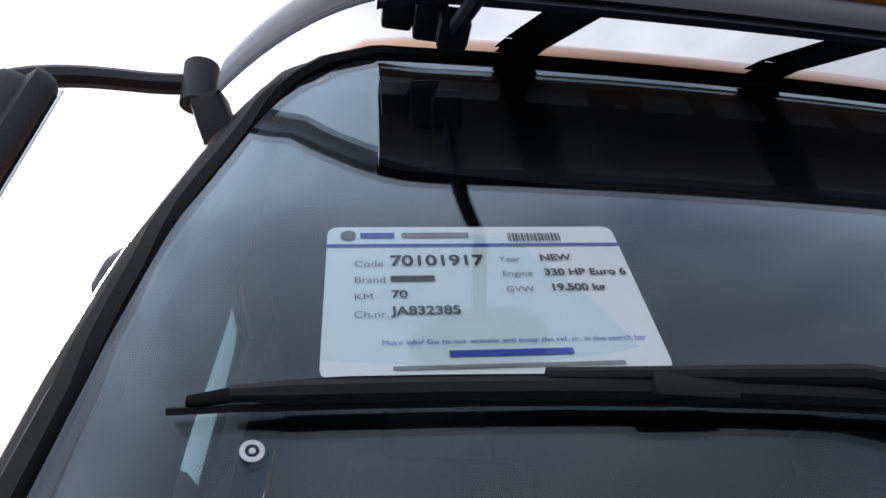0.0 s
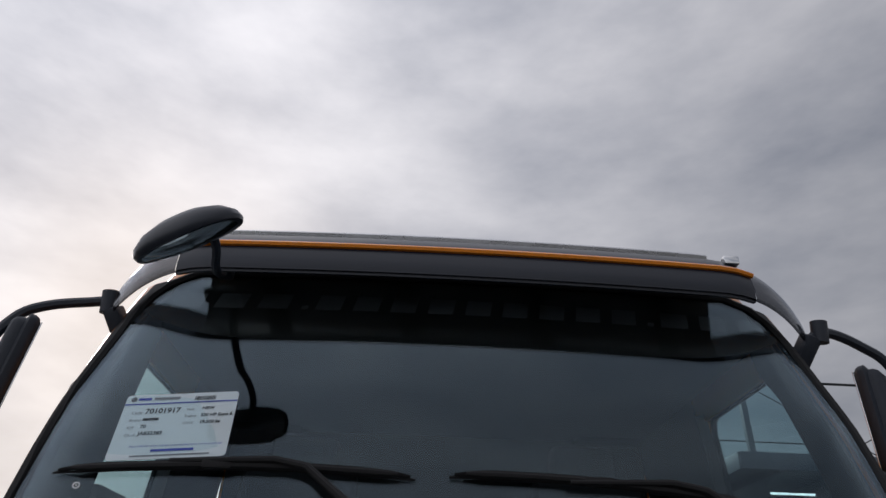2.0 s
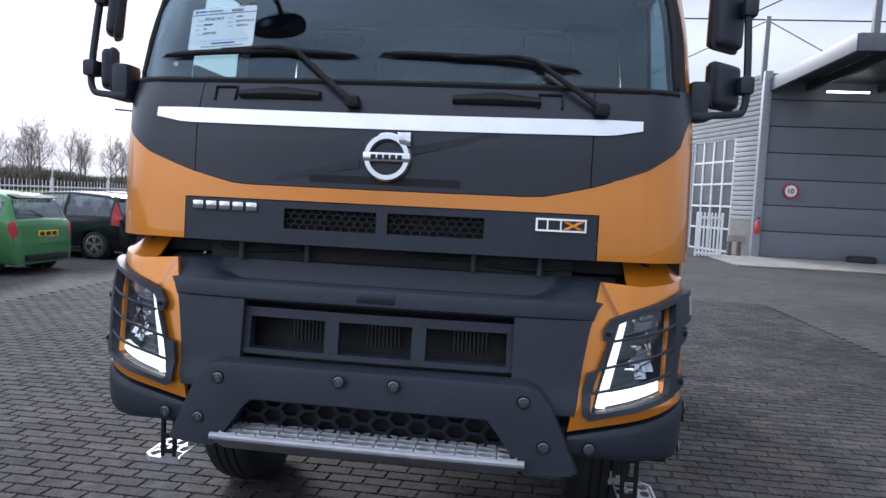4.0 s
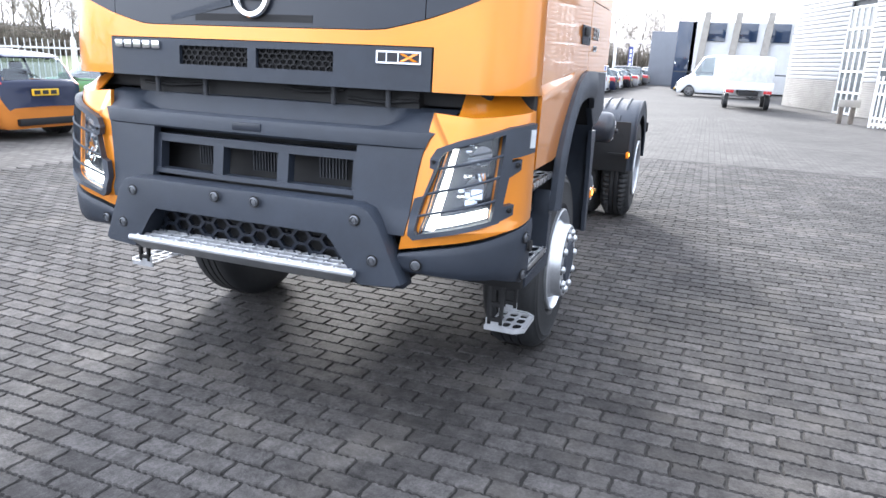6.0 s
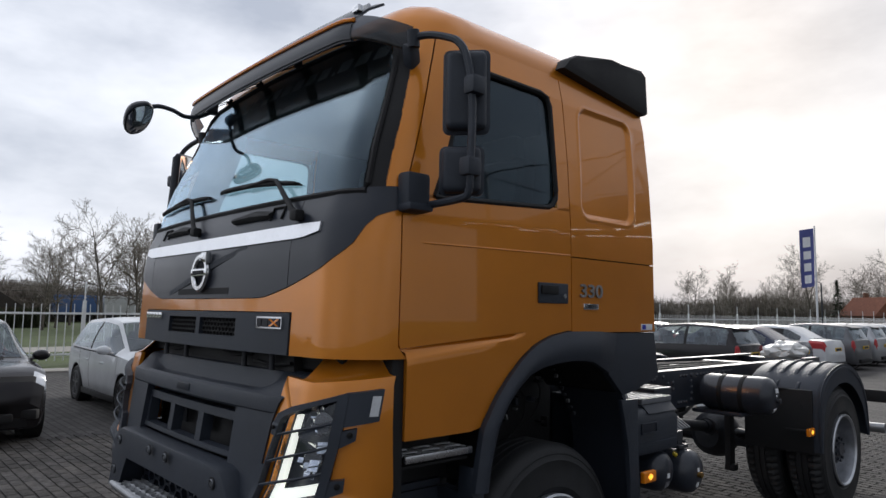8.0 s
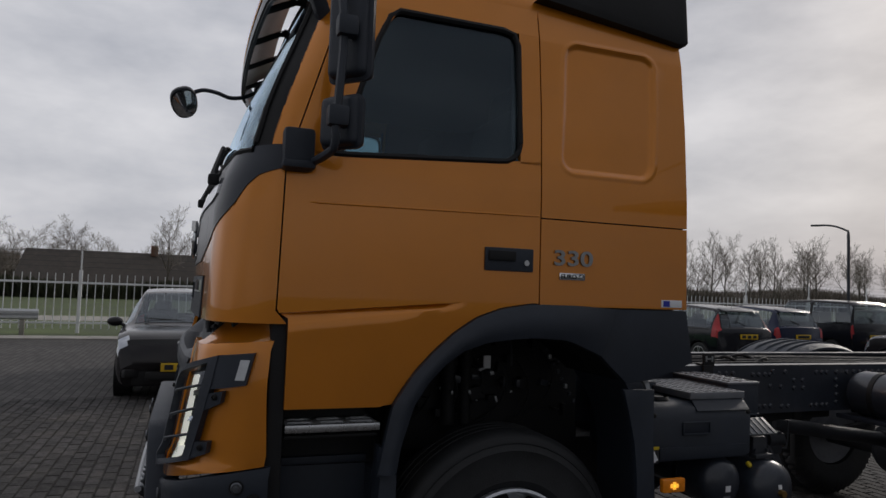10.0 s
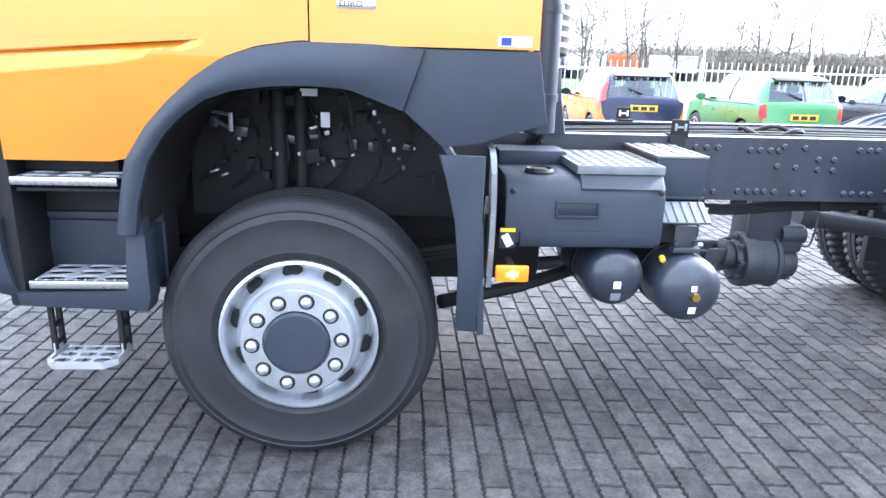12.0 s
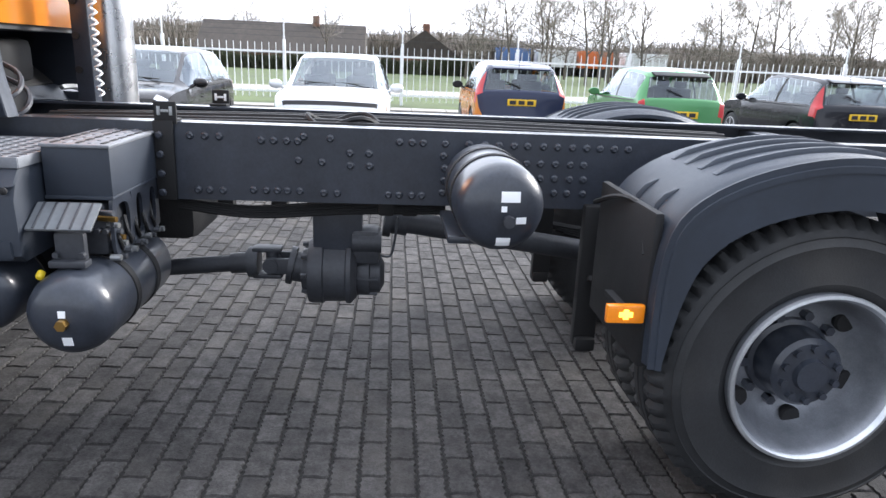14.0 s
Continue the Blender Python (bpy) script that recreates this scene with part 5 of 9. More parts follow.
prev = [[bm.verts.new(mirror_at(a, r, h)) for a in turns] for r, h in ((0.02, 0.050), (0.06, 0.046), (0.10, 0.030), (0.125, 0.008), (0.13, -0.008), (0.126, -0.018), (0.114, -0.020))]
for p, q in zip(prev, prev[1:]):
    for i in range(32):
        bm.faces.new((p[i], p[(i + 1) % 32], q[(i + 1) % 32], q[i]))
bm.faces.new(prev[0])
shellhead = part("mirror_head", bm, PLASTIC_GLOSS, look_down)
bm = bmesh.new()
prev = [[bm.verts.new(mirror_at(a, r, h)) for a in turns] for r, h in ((0.116, -0.019), (0.08, -0.027), (0.04, -0.032), (0.008, -0.034))]
for p, q in zip(prev, prev[1:]):
    for i in range(32):
        bm.faces.new((p[i], p[(i + 1) % 32], q[(i + 1) % 32], q[i]))
bm.faces.new(prev[-1])
part("mirror_glass", bm, CHROME, look_down, "convex mirror glass")

bm = bmesh.new()
lathe(bm, [(0.001, 0.05), (0.038, 0.045), (0.068, 0.025), (0.080, 0.0), (0.074, -0.010), (0.001, -0.012)], (-1.20, 0.70, 2.605), (-0.45, -0.75, 0.48), 24)
kerb_mirror = part("kerb_mirror", bm, PLASTIC, truck, "dark round kerb mirror above the door")
bm = bmesh.new()
tube(bm, [(-1.13, 0.77, 2.62), (-1.19, 0.715, 2.608)], 0.02, 8)
part("mirror_foot", bm, PLASTIC, kerb_mirror)


def on_glass(x, z, off):
    return cab(x, z, -off)
for pv, el, tip, end in (((-0.14, 2.085), (-0.43, 2.305), (-1.005, 2.268), (-0.14, 2.275)), ((0.82, 2.085), (0.53, 2.285), (-0.06, 2.285), (0.74, 2.235))):
    bm = bmesh.new()
    tube(bm, [on_glass(pv[0], pv[1], 0.03), on_glass(pv[0] - 0.05, pv[1] + 0.035, 0.04), on_glass(el[0] + 0.03, el[1] - 0.015, 0.034), on_glass(el[0] - 0.05, el[1], 0.032), on_glass(el[0] - 0.30, el[1] - 0.008, 0.024)], [0.018, 0.013, 0.010, 0.009, 0.006], 8)
    box(bm, on_glass(pv[0], pv[1], 0.03), (0.055, 0.045, 0.045), 0.012)
    wiper = part("wiper", bm, BLACK, truck, "black wiper arm and blade")
    n = 20
    mid = [on_glass(tip[0] + (end[0] - tip[0]) * t, tip[1] + (end[1] - tip[1]) * t + 0.016 * math.sin(math.pi * t), 0.014) for t in span(0, 1, n)]
    bm = bmesh.new()
    tube(bm, [p + Vector((0, -0.004, 0.004)) for p in mid[1:n]], [0.006] + [0.0095] * (n - 3) + [0.006], 8)
    blade = part("blade", bm, BLACK, wiper)
    bm = bmesh.new()
    box(bm, mid[9] + Vector((0, -0.006, 0.004)), (0.07, 0.018, 0.020), 0.005)
    part("blade_clip", bm, BLACK, wiper)
    bm = bmesh.new()
    tube(bm, [p + Vector((0, 0.006, -0.004)) for p in mid], 0.0035, 4)
    part("rubber", bm, BLACK, wiper)
    bm = bmesh.new()
    def spoiler(u, v, d=0.0):
        i = min(int(u), n - 1)
        p = mid[i].lerp(mid[i + 1], u - i)
        h = min(1, u / 2.5, (n - u) / 2.5) ** 0.5 if 0 < u < n else 0.05
        return p + Vector((0, 0.002 - 0.012 * v * h + d, 0.0 + 0.013 * v * h - 0.004 * math.sin(math.pi * v)))
    sheet(bm, spoiler, span(0.3, n - 0.3, 30), [0, 0.3, 0.6, 0.85, 1], 0.005)
    part("spoiler", bm, BLACK, wiper)

# inside of the cab
bm = bmesh.new()
box(bm, (0, 0.58, 2.02), (2.2, 0.50, 0.22), 0.05)
box(bm, (0.60, 0.62, 2.17), (0.42, 0.22, 0.12), 0.05)
part("dashboard", bm, DASH, truck, "dark dashboard")
bm = bmesh.new()
box(bm, (0, 2.20, 2.25), (2.22, 0.02, 1.32))
box(bm, (0, 1.42, 2.905), (2.18, 1.58, 0.02))
box(bm, (0, 1.30, 1.60), (2.30, 1.85, 0.05))
for k in (-1, 1):
    sheet(bm, lambda u, v, d=0.0, k=k: cab(k * cab_s(u, v), v, 0.045), [1.40, 2.2], span(1.6, 2.90, 8))
    sheet(bm, lambda u, v, d=0.0, k=k: cab(k * cab_s(u, v), v, 0.05), span(0.6, 1.42, 4), span(1.6, 2.16, 3))
part("cab_lining", bm, DASH, truck, "dark grey cab lining")
bm = bmesh.new()
sheet(bm, lambda u, v, d=0.0: Vector((-1.065 - 0.05 * max(0, 2.5 - v) + 0.22 * max(0, v - 2.5) * (1 - u) - d, cab(-1.03, v).y + 0.03 + (0.60 + 0.35 * max(0, v - 2.33) - cab(-1.03, v).y) * u, v)), span(0, 1, 6), span(2.05, 2.86, 10), 0.008)
part("pillar_cover", bm, SEAT, truck, "dark pillar cover and drawn-back curtain")
for k in (-1, 1):
    bm = bmesh.new()
    sheet(bm, lambda u, v, d=0.0, k=k: cab(k * (screen_edge(v) + (cab_s(curve(WIN_F, v) - 0.01, v) - screen_edge(v)) * u), v, 0.040 + d), span(0, 1, 8), span(2.10, 2.92, 14), 0.008)
    part("pillar_lining", bm, DASH, truck, "dark inner lining of the windscreen pillar")
    bm = bmesh.new()
    sheet(bm, lambda u, v, d=0.0, k=k: cab(k * cab_s(1.366, v), v, 0.020 + 0.05 * u) + Vector((0, d, 0)), [0, 1], span(2.18, 2.82, 8), 0.006)
    sheet(bm, lambda u, v, d=0.0, k=k: cab(k * cab_s(u, 2.20), 2.20 + 0.01 * v, 0.022 + 0.05 * v), span(0.58, 1.38, 6), [0, 1], 0.006)
    part("window_lining", bm, DASH, truck, "dark inner lining round the side window")
bm = bmesh.new()
box(bm, (-1.09, 1.08, 2.20), (0.03, 0.80, 0.24), 0.012)
part("door_trim", bm, SEAT, truck, "dark inner door trim")
for x in (-0.62, 0.62):
    bm = bmesh.new()
    box(bm, (x, 1.25, 1.92), (0.50, 0.50, 0.16), 0.06, None, 3)
    box(bm, (x, 1.52, 2.25), (0.50, 0.15, 0.62), 0.06, Matrix.Rotation(-0.15, 4, "X"), 3)
    box(bm, (x, 1.59, 2.62), (0.30, 0.11, 0.18), 0.045, Matrix.Rotation(-0.15, 4, "X"), 3)
    box(bm, (x, 1.25, 1.74), (0.34, 0.36, 0.24), 0.02)
    part("driver_seat" if x > 0 else "passenger_seat", bm, SEAT, truck, "dark cloth seat")
bm = bmesh.new()
ax = Matrix.Rotation(radians(-35), 4, "X")
ring = [Vector((0.60, 0.86, 2.17)) + ax @ Vector((0.215 * math.cos(a), 0.215 * math.sin(a), 0)) for a in span(0, 2 * math.pi, 28)]
tube(bm, ring, 0.016, 6)
for a in (0.1, math.pi - 0.1, -math.pi / 2):
    tube(bm, [Vector((0.60, 0.86, 2.16)), Vector((0.60, 0.86, 2.17)) + ax @ Vector((0.21 * math.cos(a), 0.21 * math.sin(a), 0))], 0.016, 6)
cyl(bm, (0.60, 0.86, 2.16), (0.60, 0.72, 2.06), 0.06, seg=14)
part("steering_wheel", bm, DASH, truck, "dark steering wheel")

# ---- the truck: chassis ----
for k in (-1, 1):
    bm = bmesh.new()
    lathe(bm, [(0.0005, 0.010), (0.009, 0.011), (0.015, 0.006), (0.017, 0.0)], (0, 0, 0), (k, 0, 0), 8)
    bmesh.ops.recalc_face_normals(bm, faces=bm.faces)
    rivet = bpy.data.meshes.new("rivet")
    bm.to_mesh(rivet)
    bm.free()
    rivet.materials.append(FRAME)
    rng = random.Random(5)
    places = [(3.18 + 0.055 * i, 1.20) for i in range(3)] + [(3.45 + 0.05 * i, 1.19) for i in range(4)] + [(3.62, 1.21), (3.72, 1.205)]
    places += [(y, z) for y in (3.80, 3.88) for z in (1.15, 1.10)] + [(3.60, 1.115), (3.69, 1.11)]
    places += [(3.20 + 0.05 * i, 0.985) for i in range(3)] + [(3.42 + 0.045 * i, 0.99) for i in range(5)] + [(3.70 + 0.05 * i, 0.985) for i in range(2)] + [(3.96 + 0.045 * i, 0.985) for i in range(4)]
    places += [(4.0 + 0.045 * i, 1.20) for i in range(3)] + [(4.28 + 0.06 * i, 1.20) for i in range(12)]
    places += [(4.52 + 0.06 * (i % 5), 1.13 - 0.06 * (i // 5)) for i in range(15)] + [(4.18, 1.0 + 0.05 * i) for i in range(5)]
    for y, z in places:
        r = new("rivet", rivet)
        r.parent = truck
        r.location = (k * 0.425, y + rng.uniform(-0.004, 0.004), z)
    bm = bmesh.new()
    box(bm, (k * 0.436, 3.085, 1.10), (0.018, 0.075, 0.31), 0.004)
    box(bm, (k * 0.43, 3.095, 1.285), (0.014, 0.085, 0.085), 0.004)
    box(bm, (k * 0.40, 3.095, 1.256), (0.07, 0.085, 0.010), 0.003)
    lug = part("rail_bracket", bm, BLACK, truck, "black bolted bracket with a slotted lug")
    # pale blocks paint the daylight that shows through the lug's slots
    for y, z, w, h in ((3.072, 1.292, 0.012, 0.034), (3.118, 1.292, 0.012, 0.034), (3.095, 1.292, 0.03, 0.010)):
        bm = bmesh.new()
        box(bm, (k * 0.43 + 0.009, y, z), (0.004, w, h), 0.001)
        part("lug_slot", bm, WHITE if k < 0 else ALU_DULL, lug)
    for z in (0.975, 1.05, 1.125, 1.20):
        bm = bmesh.new()
        lathe(bm, [(0.015, 0), (0.015, 0.008), (0.010, 0.012), (0.0005, 0.012)], (k * 0.445, 3.07, z), (k, 0, 0), 8)
        part("bolt", bm, FRAME, lug)
    # the shadow under the frame is put into the hanger's black colour
    bm = bmesh.new()
    box(bm, (k * 0.45, 4.82, 0.66), (0.05, 0.10, 0.62), 0.01)
    box(bm, (k * 0.46, 4.82, 0.36), (0.09, 0.09, 0.06), 0.015)
    part("spring_hanger", bm, BLACK, truck)
    bm = bmesh.new()
    for j in range(4):
        tube(bm, bend([(k * 0.5, 4.80 + 0.05 * j, 0.66 - 0.02 * j + 0.005), (k * 0.5, 5.39, 0.60 - 0.022 * j), (k * 0.5, 6.0 - 0.05 * j, 0.70 - 0.02 * j)], 4), 0.016, 4)
    part("leaf_spring", bm, BLACK, truck, "black leaf spring")
    bm = bmesh.new()
    for j in range(3):
        tube(bm, bend([(k * 0.5, 0.60, 0.72 - 0.02 * j), (k * 0.5, 1.40, 0.63 - 0.022 * j), (k * 0.5, 2.2, 0.74 - 0.02 * j)], 4), 0.016, 4)
    part("front_spring", bm, BLACK, truck)
for y, h in ((0.7, 0.2), (3.1, 0.22), (4.25, 0.2), (4.85, 0.25), (5.9, 0.25), (7.1, 0.25)):
    bm = bmesh.new()
    box(bm, (0, y, 1.10), (0.83, 0.12, h), 0.012)
    part("crossmember", bm, FRAME, truck)
for x0 in (-0.2, -0.12, 0.05, 0.18):
    bm = bmesh.new()
    tube(bm, bend([(x0, 2.4, 1.21), (x0 + 0.03, 3.4, 1.235), (x0 - 0.02, 4.4, 1.23), (x0 + 0.02, 5.6, 1.215)], 5), 0.014, 6)
    part("cable", bm, BLACK, truck, "black cable between the rails")
bm = bmesh.new()
tube(bm, [Vector((0.05 + 0.13 * math.cos(a), 3.75 + 0.16 * math.sin(a), 1.245 + 0.02 * math.sin(3 * a))) for a in span(0, 11, 40)], 0.012, 6)
part("cable_coil", bm, BLACK, truck, "coiled black cable between the rails")
for y, tag in ((1.40, "front_axle"), (5.39, "rear_axle")):
    bm = bmesh.new()
    cyl(bm, (-0.85, y, 0.53), (0.85, y, 0.53), 0.085, seg=16)
    lathe(bm, [(0.0005, -0.22), (0.12, -0.20), (0.20, -0.12), (0.23, 0), (0.20, 0.12), (0.12, 0.2), (0.0005, 0.22)], (0.05, y, 0.54), (0, 1, 0), 24)
    part(tag, bm, STEEL, truck, "dark axle with differential")
# transfer gearbox with shafts
bm = bmesh.new()
lathe(bm, [(0.05, -0.15), (0.10, -0.145), (0.105, -0.12), (0.145, -0.115), (0.150, -0.10), (0.150, -0.05), (0.142, -0.045), (0.140, 0.05), (0.150, 0.055), (0.150, 0.075), (0.12, 0.10), (0.0005, 0.10)], (0.15, 3.72, 0.565), (0, 1, 0), 32)
case = part("transfer_gearbox", bm, STEEL, truck, "dark cast transfer gearbox under the frame")
bm = bmesh.new()
lathe(bm, [(0.0005, 0.0), (0.10, 0.0), (0.105, 0.06), (0.09, 0.065), (0.088, 0.11), (0.05, 0.13), (0.0005, 0.13)], (0.13, 3.815, 0.55), (0, 1, 0), 24)
part("rear_cover", bm, STEEL, case, "ribbed rear cover")
for a in range(6):
    bm = bmesh.new()
    t = math.pi * a / 3
    box(bm, (0.13 + 0.098 * math.cos(t), 3.86, 0.55 + 0.098 * math.sin(t)), (0.014, 0.11, 0.014), 0.003, Matrix.Rotation(-t, 4, "Y"))
    part("cover_rib", bm, STEEL, case)
bm = bmesh.new()
box(bm, (0.16, 3.86, 0.70), (0.15, 0.13, 0.16), 0.03)
cyl(bm, (0.20, 3.80, 0.72), (0.20, 3.93, 0.72), 0.05, seg=16)
tube(bm, bend([(0.2, 3.92, 0.66), (0.21, 3.97, 0.66), (0.21, 3.99, 0.74), (0.2, 4.0, 0.84)], 4), 0.006, 6)
part("shift_unit", bm, STEEL, case, "dark shift unit with a hose")
bm = bmesh.new()
box(bm, (0.20, 3.735, 0.80), (0.04, 0.22, 0.34), 0.012)
box(bm, (0.10, 3.66, 0.78), (0.22, 0.05, 0.34), 0.012)
box(bm, (0.10, 3.80, 0.92), (0.20, 0.14, 0.12), 0.02)
part("hanger_plate", bm, FRAME, case)
for a in range(8):
    bm = bmesh.new()
    t = 2 * math.pi * a / 8
    cyl(bm, (0.15 + 0.115 * math.cos(t), 3.575, 0.575 + 0.115 * math.sin(t)), (0.15 + 0.115 * math.cos(t), 3.60, 0.575 + 0.115 * math.sin(t)), 0.012, seg=6)
    part("case_bolt", bm, STEEL, case)
for name, a, b, r in (("front_shaft", (0.15, 2.2, 0.50), (0.15, 3.35, 0.60), 0.038), ("rear_shaft", (0.08, 3.95, 0.80), (0.06, 5.2, 0.62), 0.052)):
    bm = bmesh.new()
    a, b = Vector(a), Vector(b)
    cyl(bm, a, b, r, seg=16)
    for e, s in ((a, 1), (b, -1)):
        d = (b - a).normalized() * s
        cyl(bm, e, e + d * 0.10, r * 1.25, seg=16)
        cyl(bm, e - d * 0.01, e + d * 0.025, r * 1.6, seg=16)
    part(name, bm, STEEL, truck, "dark propeller shaft")
bm = bmesh.new()
for z in (-1, 1):
    box(bm, (0.15, 3.415, 0.603 + z * 0.062), (0.075, 0.13, 0.022), 0.008)
    box(bm, (0.15 + z * 0.055, 3.475, 0.600), (0.022, 0.10, 0.075), 0.008)
cyl(bm, (0.10, 3.435, 0.602), (0.225, 3.435, 0.602), 0.034, seg=16)
cyl(bm, (0.15, 3.435, 0.545), (0.15, 3.435, 0.66), 0.030, seg=16)
cyl(bm, (0.15, 3.33, 0.60), (0.15, 3.375, 0.60), 0.070, seg=16)
cyl(bm, (0.15, 3.51, 0.59), (0.15, 3.535, 0.585), 0.088, seg=20)
cyl(bm, (0.15, 3.535, 0.585), (0.15, 3.60, 0.575), 0.070, seg=20)
part("universal_joint", bm, STEEL, truck)
for i in range(5):
    bm = bmesh.new()
    tube(bm, bend([(0.36, 3.1, 0.93 - 0.008 * i), (0.34, 3.4, 0.90 - 0.01 * i), (0.30, 3.8, 0.925 - 0.012 * i), (0.35, 4.2, 0.93 - 0.008 * i)], 4), 0.009, 5)
    part("hose", bm, BLACK, truck, "black hose below the rail")
for y in (3.28, 3.5, 3.95, 4.05):
    bm = bmesh.new()
    box(bm, (0.3, y, 0.90), (0.06, 0.07, 0.06), 0.015)
    part("hose_clip", bm, BLACK, truck)

def tank(c, r, x0, x1, label, marks):
    bm = bmesh.new()
    lathe(bm, [(0.0005, -0.035), (r * 0.6, -0.028), (r * 0.9, -0.008), (r, 0.03), (r, x1 - x0 - 0.05), (r * 0.93, x1 - x0 - 0.015), (r * 0.72, x1 - x0 + 0.012), (r * 0.35, x1 - x0 + 0.026), (0.0005, x1 - x0 + 0.03)], (x0, *c), (1, 0, 0), 40)
    t = part("air_tank", bm, FRAME, truck, label)
    for f in (0.30, 0.62):
        bm = bmesh.new()
        lathe(bm, [(r, -0.018), (r + 0.005, -0.016), (r + 0.005, 0.016), (r, 0.018)], (x0 + (x1 - x0) * f, *c), (1, 0, 0), 40, closed=True)
        part("tank_strap", bm, BLACK, t)
    ends = [(0, 0.03), (0.35, 0.026), (0.72, 0.012), (0.93, -0.015), (1, -0.05)]
    for dy, dz, w, h, m in marks:
        bm = bmesh.new()
        def on_end(u, v, d=0.0, dy=dy, dz=dz, w=w, h=h):
            a, b = dy + w * u, dz + h * v
            q = min(1, math.hypot(a, b) / r)
            e = max(n for n in range(4) if ends[n][0] <= q)
            x = ends[e][1] + (ends[e + 1][1] - ends[e][1]) * (q - ends[e][0]) / (ends[e + 1][0] - ends[e][0])
            return Vector((x1 + x + 0.003 - d, c[0] + a, c[1] + b))
        sheet(bm, on_end, span(-0.5, 0.5, 4), span(-0.5, 0.5, 4), 0.003)
        part("tank_label", bm, m, t, "small label")
    return t
tank((2.655, 0.735), 0.125, 0.45, 1.03, "dark grey compressed air tank under the step", [(0.0, -0.02, 0.03, 0.03, PAPER), (0.0, -0.075, 0.04, 0.035, INK_GREY)])
t2 = tank((2.955, 0.695), 0.138, 0.45, 1.07, "dark grey compressed air tank with brass drain valve", [(0.0, 0.02, 0.022, 0.022, PAPER), (0.005, -0.075, 0.03, 0.03, PAPER)])
BRASS = mat("brass", (0.45, 0.28, 0.09), 0.35, 1.0)
bm = bmesh.new()
cyl(bm, (1.09, 2.958, 0.685), (1.125, 2.958, 0.685), 0.018, seg=6)
part("drain_valve", bm, BRASS, t2, "brass drain valve")
t3 = tank((4.325, 1.07), 0.148, 0.50, 1.03, "dark grey compressed air tank beside the frame", [(0.024, 0.047, 0.062, 0.034, PAPER), (0.004, 0.008, 0.018, 0.018, PAPER), (0.062, -0.03, 0.034, 0.022, PAPER), (0.009, -0.105, 0.046, 0.030, PAPER)])
bm = bmesh.new()
cyl(bm, (1.04, 4.345, 1.04), (1.085, 4.345, 1.04), 0.020, seg=8)
part("drain_valve", bm, STEEL, t3)
bm = bmesh.new()
box(bm, (0.64, 4.27, 0.915), (0.42, 0.20, 0.03), 0.01)
part("tank_cradle", bm, FRAME, t3)

